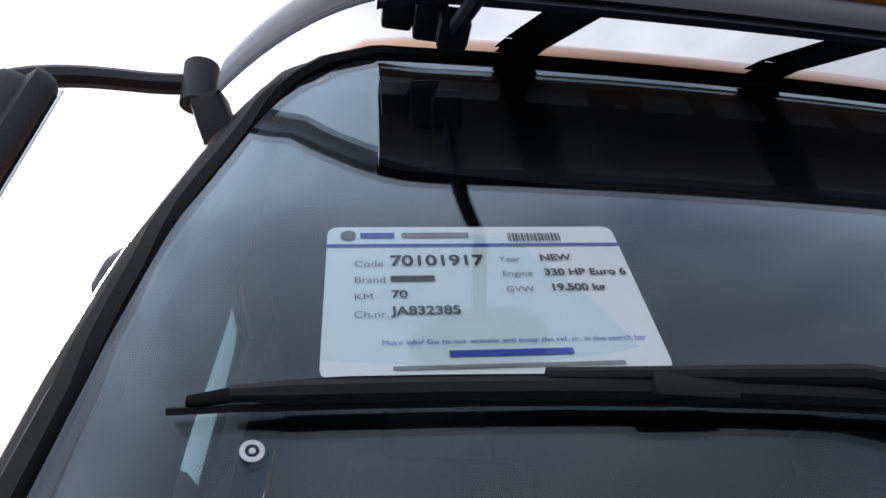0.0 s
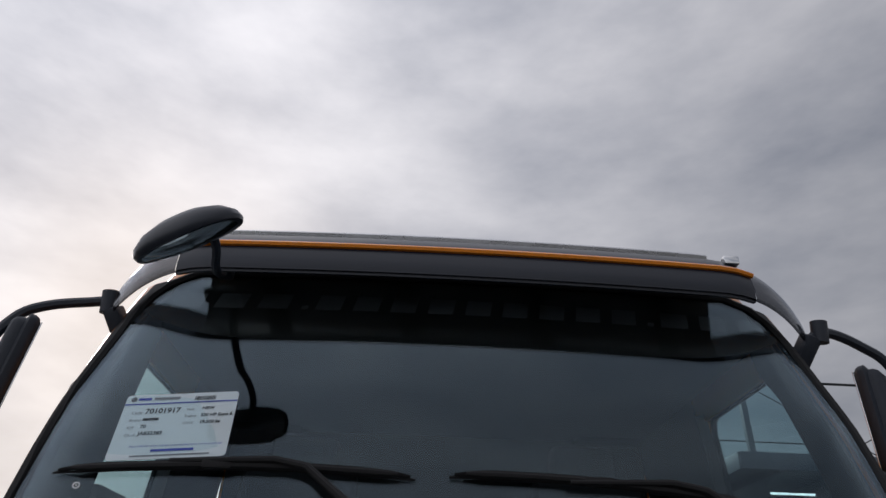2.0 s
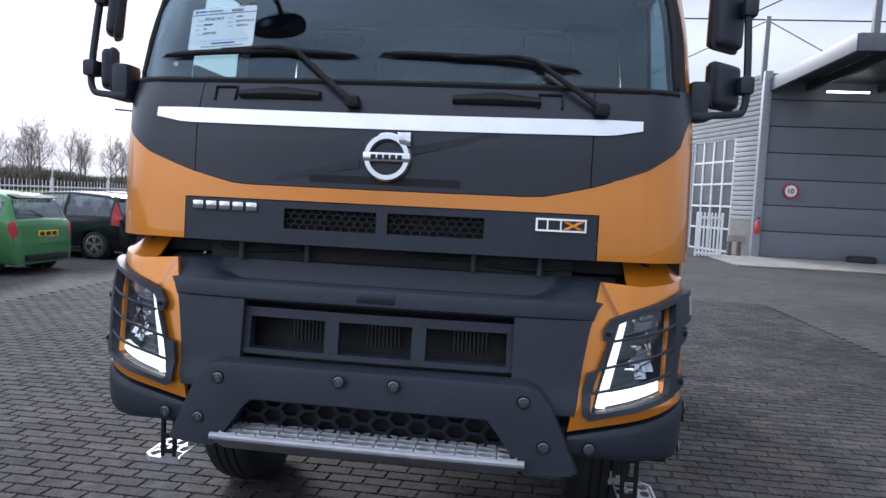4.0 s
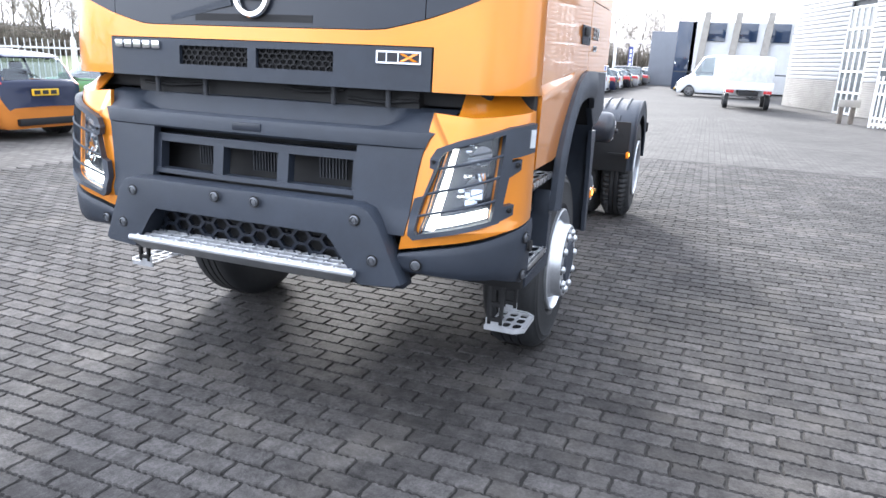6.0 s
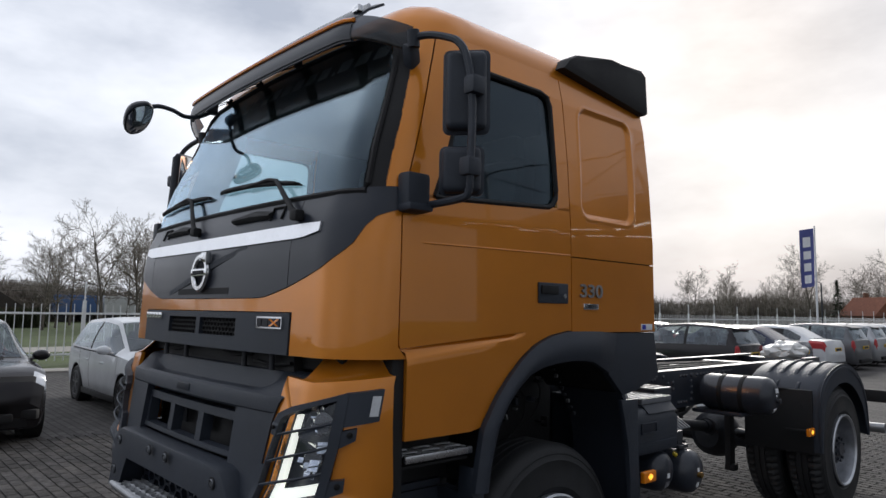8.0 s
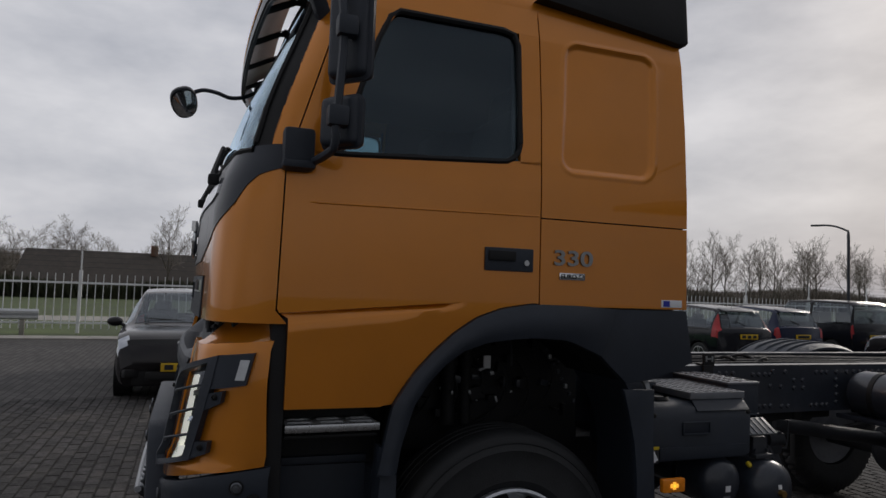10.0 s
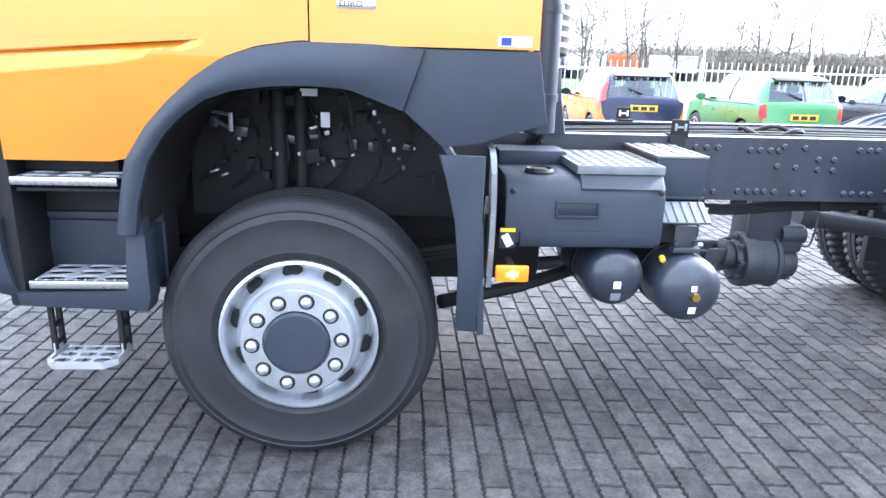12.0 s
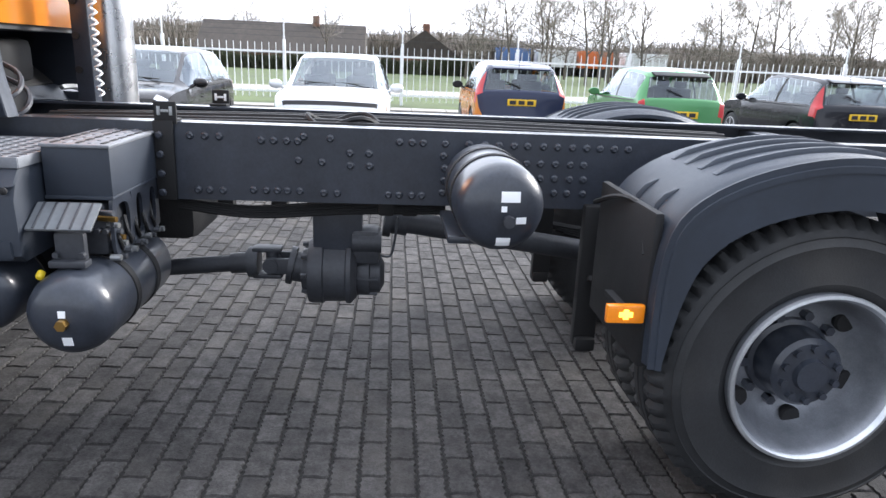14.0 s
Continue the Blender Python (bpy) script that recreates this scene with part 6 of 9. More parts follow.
# battery box and the step plates on it
for k in (1,):
    bm = bmesh.new()
    prism(bm, [(0.52, 0.855), (1.00, 0.855), (1.03, 0.88), (1.035, 1.06), (1.01, 1.115), (0.97, 1.14), (0.52, 1.145)], "y", 2.19, 2.825, 0.012)
    box(bm, (0.60, 2.35, 1.17), (0.20, 0.30, 0.07), 0.02)
    bat = part("battery_box", bm, PLASTIC, truck, "dark grey battery box with a perforated step plate")
    bm = bmesh.new()
    for z in (0.990, 1.046):
        box(bm, (1.036, 2.474, z), (0.016, 0.17, 0.010), 0.003)
    for y in (2.392, 2.556):
        box(bm, (1.036, y, 1.018), (0.016, 0.010, 0.062), 0.003)
    handle_rim = part("handle_rim", bm, PLASTIC, bat)
    bm = bmesh.new()
    box(bm, (1.034, 2.474, 1.018), (0.008, 0.155, 0.048), 0.002)
    part("handle_recess", bm, PLASTIC_GLOSS, handle_rim)
    bm = bmesh.new()
    prism(bm, [(0.56, 0.868), (1.037, 0.868), (1.043, 0.885), (1.040, 0.93), (0.56, 0.93)], "y", 2.25, 2.80, 0.010)
    prism(bm, [(0.56, 1.10), (1.030, 1.10), (0.985, 1.149), (0.56, 1.153)], "y", 2.485, 2.822, 0.008)
    part("lid_fold", bm, PLASTIC, bat)
    for y in (2.215, 2.80):
        bm = bmesh.new()
        lathe(bm, [(0.012, 0.0), (0.012, 0.008), (0.006, 0.012), (0.0005, 0.012)], (1.036, y, 1.09), (1, 0, 0), 10)
        part("lid_bolt", bm, BLACK, bat)
    bm = bmesh.new()
    holed_grid(bm, 0.505, 0.985, 2.478, 2.822, 1.183, 10, 7, 0.82, 0.82, 0.003, 0.0005)
    for y in (2.476, 2.824):
        box(bm, (0.745, y, 1.168), (0.484, 0.006, 0.034), 0.002)
    for x in (0.503, 0.987):
        box(bm, (x, 2.65, 1.168), (0.006, 0.35, 0.034), 0.002)
    plate = part("step_plate", bm, STEP_METAL, bat, "grey metal step plate with dark holes")
    # black sheet added over the lid to give the holes their shade
    bm = bmesh.new()
    box(bm, (0.745, 2.65, 1.157), (0.47, 0.335, 0.006))
    part("plate_tray", bm, BLACK, plate)
    bm = bmesh.new()
    lathe(bm, [(0.0005, 0.01), (0.03, 0.012), (0.034, 0.003), (0.048, 0.003), (0.052, 0.014), (0.06, 0.0)], (0.90, 2.34, 1.146), (0, 0, 1), 24)
    part("filler_cap", bm, BLACK, bat)
    bm = bmesh.new()
    box(bm, (0.635, 2.942, 1.12), (0.46, 0.215, 0.165), 0.006)
    box(bm, (0.635, 2.942, 1.037), (0.47, 0.22, 0.012), 0.003)
    ebox = part("electrical_box", bm, PLASTIC, truck, "dark grey electrical box with ribbed metal cover")
    bm = bmesh.new()
    box(bm, (0.635, 2.942, 1.208), (0.47, 0.222, 0.012), 0.004)
    cover = part("cover_plate", bm, STEP_METAL, ebox, "ribbed grey metal cover plate")
    for i in range(5):
        for j in range(6):
            bm = bmesh.new()
            box(bm, (0.445 + 0.075 * j, 2.862 + 0.040 * i, 1.2145), (0.050, 0.014, 0.005), 0.002)
            part("cover_rib", bm, BLACK if i % 2 == 0 else STEP_METAL, cover)
    bm = bmesh.new()
    box(bm, (0.960, 2.93, 0.995), (0.12, 0.20, 0.010), 0.003, Matrix.Rotation(radians(33), 4, "Y"))
    part("flap", bm, mat("grey_rubber_sheet", (0.13, 0.14, 0.15), 0.5), ebox, "grey rubber flap")
    for i in range(5):
        bm = bmesh.new()
        box(bm, Vector((0.9635, 2.855 + 0.0375 * i, 1.0005)), (0.115, 0.006, 0.005), 0.001, Matrix.Rotation(radians(33), 4, "Y"))
        part("flap_rib", bm, STEEL, ebox)
    bm = bmesh.new()
    box(bm, (0.76, 2.95, 0.93), (0.22, 0.14, 0.18), 0.015)
    for i in range(6):
        cyl(bm, (0.87, 2.90 + 0.025 * i, 0.93), (0.90, 2.90 + 0.025 * i, 0.93), 0.009, seg=8)
    part("valve_block", bm, STEEL, truck, "dark valve block with fittings")
def holed_plate(bm, x0, x1, z0, z1, y, holes, thick):
    """An upright plate facing +y made of cells side by side, each with an oval opening (share of the cell's width and height)."""
    n = 24
    edge = x0
    for share, fw, fh in holes:
        w = (x1 - x0) * share
        cx0, cz0 = edge + w / 2, (z0 + z1) / 2
        rings = []
        for layer in (y, y - thick):
            outer, inner = [], []
            for q in range(n):
                t = 2 * math.pi * (q + 0.5) / n
                dx, dz = math.cos(t), math.sin(t)
                m = min(w / 2 / abs(dx), (z1 - z0) / 2 / abs(dz))
                outer.append(bm.verts.new((cx0 + dx * m, layer, cz0 + dz * m)))
                inner.append(bm.verts.new((cx0 + w / 2 * fw * math.copysign(abs(dx) ** 0.7, dx), layer, cz0 + (z1 - z0) / 2 * fh * math.copysign(abs(dz) ** 0.7, dz))))
            rings.append((outer, inner))
        for q in range(n):
            p = (q + 1) % n
            for outer, inner in rings:
                bm.faces.new((outer[q], outer[p], inner[p], inner[q]))
            bm.faces.new((rings[0][1][q], rings[0][1][p], rings[1][1][p], rings[1][1][q]))
            bm.faces.new((rings[0][0][q], rings[0][0][p], rings[1][0][p], rings[1][0][q]))
        edge += w


bm = bmesh.new()
holed_plate(bm, 0.43, 0.87, 0.84, 1.035, 3.045, ((0.30, 0.45, 0.72), (0.32, 0.42, 0.76), (0.38, 0.72, 0.74)), 0.012)
carrier = part("carrier_plate", bm, FRAME, truck, "dark carrier plate with oval openings")
for i in range(10):
    bm = bmesh.new()
    x, z = 0.45 + 0.048 * i, 0.828 + 0.010 * (i % 2)
    cyl(bm, (x, 3.03, z), (x, 3.065, z), 0.011, seg=8)
    part("fitting", bm, [ALU_DULL, BOLT, STEEL][i % 3], carrier, "small hose fitting")
for i in range(6):
    bm = bmesh.new()
    x = 0.80 + 0.018 * i
    cyl(bm, (x, 3.0 + 0.01 * (i % 2), 0.87 + 0.025 * i), (x + 0.01, 3.06, 0.87 + 0.025 * i), 0.010, seg=8)
    part("fitting", bm, [ALU_DULL, BRASS, BOLT][i % 3], carrier)
for i in range(5):
    bm = bmesh.new()
    a = Vector((0.50 + 0.08 * i, 3.03, 0.95))
    tube(bm, bend([a, a + Vector((0.03, 0.02, -0.05)), a + Vector((0.0, 0.015, -0.10)), a + Vector((-0.05, -0.05, -0.13))], 4), 0.007, 6)
    part("air_line", bm, BLACK, carrier, "black air line")
bm = bmesh.new()
lathe(bm, [(0.012, 0.0), (0.013, 0.018), (0.009, 0.026), (0.0005, 0.027)], (0.985, 2.853, 0.815), (0.8, 0, -0.5), 12)
part("yellow_cap", bm, mat("yellow_plastic", (0.75, 0.55, 0.02), 0.4), carrier, "small yellow cap")
bm = bmesh.new()
box(bm, (0.965, 2.945, 0.895), (0.03, 0.095, 0.10), 0.01)
box(bm, (0.985, 2.945, 0.848), (0.05, 0.115, 0.022), 0.005)
for y in (2.905, 2.985):
    cyl(bm, (0.975, y, 0.875), (0.995, y, 0.875), 0.010, seg=8)
part("tank_bracket", bm, STEEL, carrier, "cast bracket over the tank")
bm = bmesh.new()
box(bm, (1.055, 2.20, 0.905), (0.006, 0.062, 0.082), 0.001)
card = part("warning_label", bm, INK, truck, "black and yellow warning label")
bm = bmesh.new()
box(bm, (1.059, 2.20, 0.938), (0.004, 0.060, 0.014))
part("label_band", bm, mat("yellow_print", (0.75, 0.55, 0.02), 0.5), card)
bm = bmesh.new()
box(bm, (1.059, 2.20, 0.897), (0.004, 0.03, 0.05), 0, Matrix.Rotation(0.5, 4, "X"))
part("label_sign", bm, PAPER, card)
for y, z, x in ((2.203, 0.803, 1.19), (4.722, 0.772, 1.165)):
    bm = bmesh.new()
    box(bm, (x, y, z), (0.028, 0.125, 0.062), 0.008)
    mk = part("side_marker", bm, AMBER, truck, "amber side marker lamp")
    bm = bmesh.new()
    for a in (0, 1):
        box(bm, (x + 0.014, y, z), (0.006, 0.045 if a else 0.018, 0.018 if a else 0.034), 0.003)
    part("lit_core", bm, AMBER_LIT, mk, "lit lamp core")
    bm = bmesh.new()
    box(bm, (x - 0.10, y + 0.01, z), (0.20, 0.03, 0.02), 0.004)
    part("marker_bracket", bm, BLACK, mk)
bm = bmesh.new()
tube(bm, [(0.95, 1.95, 0.60), (0.75, 2.3, 0.60), (0.60, 2.6, 0.64)], 0.03, 8)
part("stay_rod", bm, BLACK, truck)

# behind the cab: intake, duct, supports, exhaust shield
bm = bmesh.new()
cyl(bm, (0.88, 2.325, 1.30), (0.88, 2.325, 2.75), 0.068, seg=24)
for z in (1.42, 1.75, 2.1, 2.5):
    cyl(bm, (0.88, 2.325, z), (0.88, 2.325, z + 0.03), 0.073, seg=24)
part("air_intake", bm, PLASTIC_GLOSS, truck, "black air intake stack behind the cab")
bm = bmesh.new()
lathe(bm, [(0.085 + 0.012 * (i % 2), 0.022 * i) for i in range(22)], (0.60, 2.40, 1.60), (-0.15, 0.02, 1), 24)
part("bellows", bm, mat("grey_bellows", (0.20, 0.19, 0.17), 0.7), truck, "grey ribbed air duct")
bm = bmesh.new()
prism(bm, [(2.39, 1.25), (2.54, 1.25), (2.505, 1.42), (2.50, 1.55), (2.43, 1.55), (2.415, 1.42)], "x", 0.40, 0.48, 0.008)
part("cab_support", bm, FRAME, truck, "dark tapered cab support")
bm = bmesh.new()
cyl(bm, (0.44, 2.465, 1.54), (0.44, 2.44, 2.25), 0.02, seg=12)
cyl(bm, (0.44, 2.465, 1.54), (0.44, 2.462, 1.62), 0.032, seg=12)
part("cab_damper", bm, ALU, truck, "bright cab damper")
bm = bmesh.new()
box(bm, (-0.44, 2.45, 1.85), (0.08, 0.085, 1.25), 0.01)
part("rear_pillar", bm, FRAME, truck, "dark upright pillar behind the cab")
for i in range(5):
    bm = bmesh.new()
    cyl(bm, (-0.398, 2.43, 1.40 + 0.16 * i), (-0.39, 2.43, 1.40 + 0.16 * i), 0.018, seg=10)
    part("pillar_hole", bm, BLACK, truck)
bm = bmesh.new()
tube(bm, [(-0.36 + 0.014 * math.cos(t), 2.535 + 0.014 * math.sin(t), 1.28 + 0.9 * t / 120) for t in span(0, 120, 300)], 0.006, 5)
part("spiral_hose", bm, WHITE, truck, "white spiral hose")
bm = bmesh.new()
cyl(bm, (-0.75, 2.46, 0.95), (-0.75, 2.46, 2.75), 0.11, seg=28)
part("exhaust_shield", bm, ALU, truck, "bright perforated exhaust shield")
for x0, z0 in ((0.1, 1.45), (0.05, 1.38), (0.2, 1.30)):
    bm = bmesh.new()
    tube(bm, bend([(x0, 2.30, z0), (x0 + 0.1, 2.45, z0 - 0.05), (x0 + 0.18, 2.48, z0 - 0.12), (x0 + 0.25, 2.40, z0 - 0.18)], 5), 0.011, 6)
    part("air_line", bm, STEEL, truck, "looped air line")
bm = bmesh.new()
cyl(bm, (0.25, 2.42, 1.33), (0.62, 2.30, 1.36), 0.024, seg=12)
part("air_pipe", bm, ALU_DULL, truck, "bright air pipe")
rng = random.Random(23)
for i in range(22):
    bm = bmesh.new()
    box(bm, (rng.uniform(0.30, 0.62), rng.uniform(2.29, 2.42), rng.uniform(1.27, 1.58)), (rng.uniform(0.02, 0.08), rng.uniform(0.015, 0.05), rng.uniform(0.015, 0.06)), 0.004, Matrix.Rotation(rng.uniform(-0.3, 0.3), 4, "X"))
    part("rear_bracket", bm, [BLACK, STEEL, BLACK, ALU_DULL][i % 4], truck)
for i in range(9):
    bm = bmesh.new()
    a = Vector((rng.uniform(0.40, 0.60), rng.uniform(2.29, 2.34), rng.uniform(1.32, 1.60)))
    tube(bm, bend([a, a + Vector((0.05, 0.05, -0.05)), a + Vector((0.03, 0.10, -0.13)), a + Vector((-0.02, 0.06, -0.2))], 4), rng.choice((0.005, 0.008, 0.012)), 6)
    part("rear_hose", bm, [STEEL, ALU_DULL, BLACK][i % 3], truck)
# underbody masses, added to keep light off the ground below the front
bm = bmesh.new()
prism(bm, [(0.40, 0.72), (0.42, 0.62), (0.52, 0.56), (0.92, 0.56), (1.0, 0.64), (1.0, 0.72)], "x", -0.58, 0.58, 0.02)
part("skid_plate", bm, BLACK, truck, "black skid plate under the front")
bm = bmesh.new()
box(bm, (0, 1.65, 0.66), (0.62, 1.7, 0.36), 0.06)
box(bm, (0, 2.75, 0.86), (0.46, 0.75, 0.30), 0.06)
part("gearbox", bm, BLACK, truck, "dark gearbox under the cab")
# engine and tank masses seen in the wheel arch
bm = bmesh.new()
box(bm, (0, 1.35, 1.02), (0.80, 1.70, 0.62), 0.06)
box(bm, (0, 1.3, 1.43), (1.30, 1.6, 0.22), 0.05)
part("engine", bm, BLACK, truck, "dark engine under the cab")
bm = bmesh.new()
box(bm, (0.62, 1.45, 1.20), (0.04, 1.15, 0.62), 0.01)
wall = part("arch_inner_wall", bm, BLACK, truck)
rng = random.Random(11)
# brackets mostly black: the deep shade inside the arch is put into their colour
for i in range(44):
    bm = bmesh.new()
    y, z = rng.uniform(0.98, 1.92), rng.uniform(1.06, 1.43)
    w, h = rng.uniform(0.012, 0.06), rng.uniform(0.012, 0.06)
    box(bm, (0.655 + rng.uniform(0, 0.05), y, z), (0.05, w, h), 0.004, Matrix.Rotation(rng.choice((0, 0, 0.2, -0.2)), 4, "X"))
    part("arch_bracket", bm, [BLACK, BLACK, FRAME, BLACK, BLACK][i % 5], wall)
for i in range(9):
    bm = bmesh.new()
    y, z = rng.uniform(0.98, 1.92), rng.uniform(1.06, 1.43)
    cyl(bm, (0.69, y, z), (0.70, y, z), rng.uniform(0.004, 0.009), seg=8)
    part("arch_bolt", bm, ALU_DULL, wall, "small bright bolt")
for y, r in ((1.27, 0.035), (1.36, 0.028)):
    bm = bmesh.new()
    cyl(bm, (0.70, y, 1.02), (0.70, y, 1.43), r, seg=16)
    cyl(bm, (0.70, y, 1.30), (0.70, y, 1.34), r * 1.25, seg=16)
    part("arch_strut", bm, BLACK, wall, "black strut")
for i in range(7):
    bm = bmesh.new()
    y, z = 1.0 + 0.13 * i, 1.38 - 0.03 * (i % 3)
    tube(bm, bend([(0.68, y, z), (0.72, y + 0.05, z - 0.12), (0.70, y + 0.02, z - 0.25), (0.66, y - 0.08, z - 0.34)], 5), 0.006, 6)
    part("arch_hose", bm, BLACK, wall)
for y, z, w, h in ((1.40, 1.425, 0.07, 0.03), (1.465, 1.315, 0.038, 0.062)):
    bm = bmesh.new()
    box(bm, (0.72, y, z), (0.01, w, h), 0.002)
    part("data_label", bm, PAPER, wall, "white data label")
bm = bmesh.new()
tube(bm, bend([(0.80, 1.16, 1.42), (0.80, 1.20, 1.432), (0.80, 1.40, 1.455), (0.80, 1.50, 1.452), (0.78, 1.56, 1.42), (0.76, 1.58, 1.30)], 5), 0.005, 6)
part("arch_cable", bm, STEEL, wall, "grey cable under the arch")
bm = bmesh.new()
tube(bm, [(0.78, 1.02, 1.345), (0.80, 1.09, 1.335)], 0.008, 6)
tube(bm, [(0.78, 1.03, 1.31), (0.80, 1.09, 1.28)], 0.008, 6)
box(bm, (0.80, 1.098, 1.305), (0.012, 0.018, 0.075), 0.003)
part("clip_bracket", bm, ALU_DULL, wall, "bright two-pronged bracket")
for y, z, w, h in ((1.42, 1.285, 0.03, 0.012), (1.475, 1.265, 0.02, 0.018), (1.01, 1.10, 0.04, 0.010), (1.05, 1.085, 0.028, 0.010), (1.50, 1.14, 0.012, 0.03), (1.27, 1.175, 0.012, 0.018), (1.36, 1.175, 0.012, 0.018), (1.58, 1.175, 0.014, 0.010)):
    bm = bmesh.new()
    box(bm, (0.75, y, z), (0.03, w, h), 0.003, Matrix.Rotation(0.3, 4, "X"))
    part("clip", bm, ALU_DULL, wall, "small bright clip")
for i in range(8):
    bm = bmesh.new()
    box(bm, (0.95 + 0.005 * i, 1.66 + 0.019 * i, 1.40 - 0.034 * i), (0.02, 0.014, 0.020 if i % 2 else 0.012), 0.003)
    part("clip", bm, ALU_DULL if i % 4 == 1 else STEEL, wall, "small clip on a cable")

# rear mudguards with ribs
RF = [(4.80, 0.60), (4.795, 0.85), (4.82, 1.05), (4.90, 1.155), (5.05, 1.235), (5.24, 1.285), (5.42, 1.297), (5.60, 1.272), (5.78, 1.20), (5.93, 1.08), (6.03, 0.90), (6.07, 0.62)]
RFS = bend([(0, *p) for p in RF], 3)
for k in (-1, 1):
    bm = bmesh.new()
    def rear_guard(u, v, d=0.0, k=k):
        p = RFS[int(round(u))]
        e = 0.025 * max(0, (abs(v - 0.5) - 0.42) / 0.08)
        c = Vector((0, 5.39 - p.y, 0.53 - p.z)).normalized()
        return Vector((k * (0.60 + 0.62 * v), p.y, p.z)) + c * (d + e)
    sheet(bm, rear_guard, [float(i) for i in range(len(RFS))], [0, 0.04, 0.08, 0.3, 0.5, 0.7, 0.92, 0.96, 1], 0.02)
    def flange(u, v, d=0.0, k=k):
        p = RFS[int(round(u))]
        w = 0.21 * min(1.0, 0.35 + 0.65 * max(0.0, (p.z - 0.60) / 0.5)) * v
        return Vector((k * (1.215 - d), p.y + (5.39 - p.y) * w, p.z + (0.53 - p.z) * w))
    sheet(bm, flange, [float(i) for i in range(len(RFS))], [0, 1], 0.008)
    guard2 = part("rear_mudguard", bm, PLASTIC, truck, "dark grey ribbed rear mudguard")
    for v0, i0, i1 in ((0.20, 11, 25), (0.38, 11, 25), (0.56, 11, 25), (0.74, 11, 25), (0.38, 6, 9), (0.66, 6, 9)):
        bm = bmesh.new()
        def ridge(u, v, d=0.0, k=k):
            p = rear_guard(u, v)
            c = Vector((k * (0.60 + 0.62 * v), 5.39, 0.53))
            edge = 0.0 if v in (v0, v0 + 0.05) or u in (i0, i1) else 1.0
            return p + (p - c).normalized() * (0.002 + 0.013 * edge - d)
        sheet(bm, ridge, [float(i) for i in range(i0, i1 + 1)], [v0, v0 + 0.012, v0 + 0.038, v0 + 0.05], 0.004)
        part("rib", bm, PLASTIC, guard2)
    bm = bmesh.new()
    box(bm, (k * 0.88, 4.80, 0.84), (0.56, 0.03, 0.52), 0.01)
    part("mudguard_plate", bm, BLACK, guard2)
    bm = bmesh.new()
    tube(bm, bend([(k * 0.62, 4.76, 1.02), (k * 0.85, 4.77, 1.09), (k * 1.0, 4.80, 1.08), (k * 1.1, 4.79, 0.95)], 4), 0.010, 6)
    part("guard_cable", bm, BLACK, guard2)
    bm = bmesh.new()
    box(bm, (k * 0.95, 7.08, 0.88), (0.42, 0.06, 0.13), 0.015)
    tl = part("tail_lamp", bm, BLACK, truck, "tail lamp unit")
    bm = bmesh.new()
    box(bm, (k * 0.95, 7.115, 0.88), (0.38, 0.015, 0.10), 0.006)
    part("tail_lens", bm, RED_LENS, tl, "red lens")
bm = bmesh.new()
tube(bm, [(-1.05, 7.20, 0.53), (1.05, 7.20, 0.53)], 0.05, 14)
for x in (-0.42, 0.42):
    box(bm, (x, 7.14, 0.80), (0.05, 0.10, 0.5), 0.01)
part("underrun_bar", bm, ALU_DULL, truck, "dull metal underrun bar")

# ---- the info card behind the windscreen ----
card_o = Vector((-0.902, 0.260, 2.298))
cx, cy = Vector((0.293, -0.017, 0.021)), Vector((-0.010, 0.063, 0.183))
cn = cx.cross(cy).normalized()
info = thing("info_card", "white printed information card standing behind the windscreen", "sign", tuple(card_o))
CW, CH = cx.length, cy.length
CM = Matrix(((cx.normalized().x, cy.normalized().x, cn.x, 0), (cx.normalized().y, cy.normalized().y, cn.y, 0), (cx.normalized().z, cy.normalized().z, cn.z, 0), (0, 0, 0, 1)))
def card_at(u, v, lift=0.0):
    """A place on the card: u across, v down from the top, both 0 to 1."""
    return Matrix.Translation(CM @ Vector((u * CW, (1 - v) * CH, lift))) @ CM
def card_bar(bm, u0, u1, v0, v1, lift=0.0012):
    bm.faces.new([bm.verts.new(card_at(u, v, lift).translation) for u, v in ((u0, v1), (u1, v1), (u1, v0), (u0, v0))])
bm = bmesh.new()
outline = []
for u, v, a0 in ((0.965, 0.055, 0), (0.035, 0.055, 90), (0.035, 0.945, 180), (0.965, 0.945, 270)):
    for a in (0, 30, 60, 90):
        outline.append((u + 0.035 * math.cos(radians(a0 + a)), v - 0.055 * math.sin(radians(a0 + a))))
top = [bm.verts.new(card_at(u, v, 0).translation) for u, v in outline]
low = [bm.verts.new(card_at(u, v, -0.002).translation) for u, v in outline]
bm.faces.new(top)
bm.faces.new(low)
for i in range(len(top)):
    bm.faces.new((top[i], top[(i + 1) % len(top)], low[(i + 1) % len(top)], low[i]))
part("card", bm, PAPER, info)
bm = bmesh.new()
card_bar(bm, 0.0, 1.0, 0.145, 0.165)
part("blue_rule", bm, INK_BLUE, info, "blue rule")
bm = bmesh.new()
card_bar(bm, 0.11, 0.225, 0.055, 0.095)
part("mark_blue", bm, INK_BLUE, info, "blue bar")
bm = bmesh.new()
card_bar(bm, 0.25, 0.48, 0.055, 0.095)
lathe(bm, [(0.004, 0.001), (0.008, 0.001)], card_at(0.07, 0.075).translation, cn, 16)
part("mark_grey", bm, INK_GREY, info, "grey bar and ring")
bm = bmesh.new()
rb, u = random.Random(3), 0.615
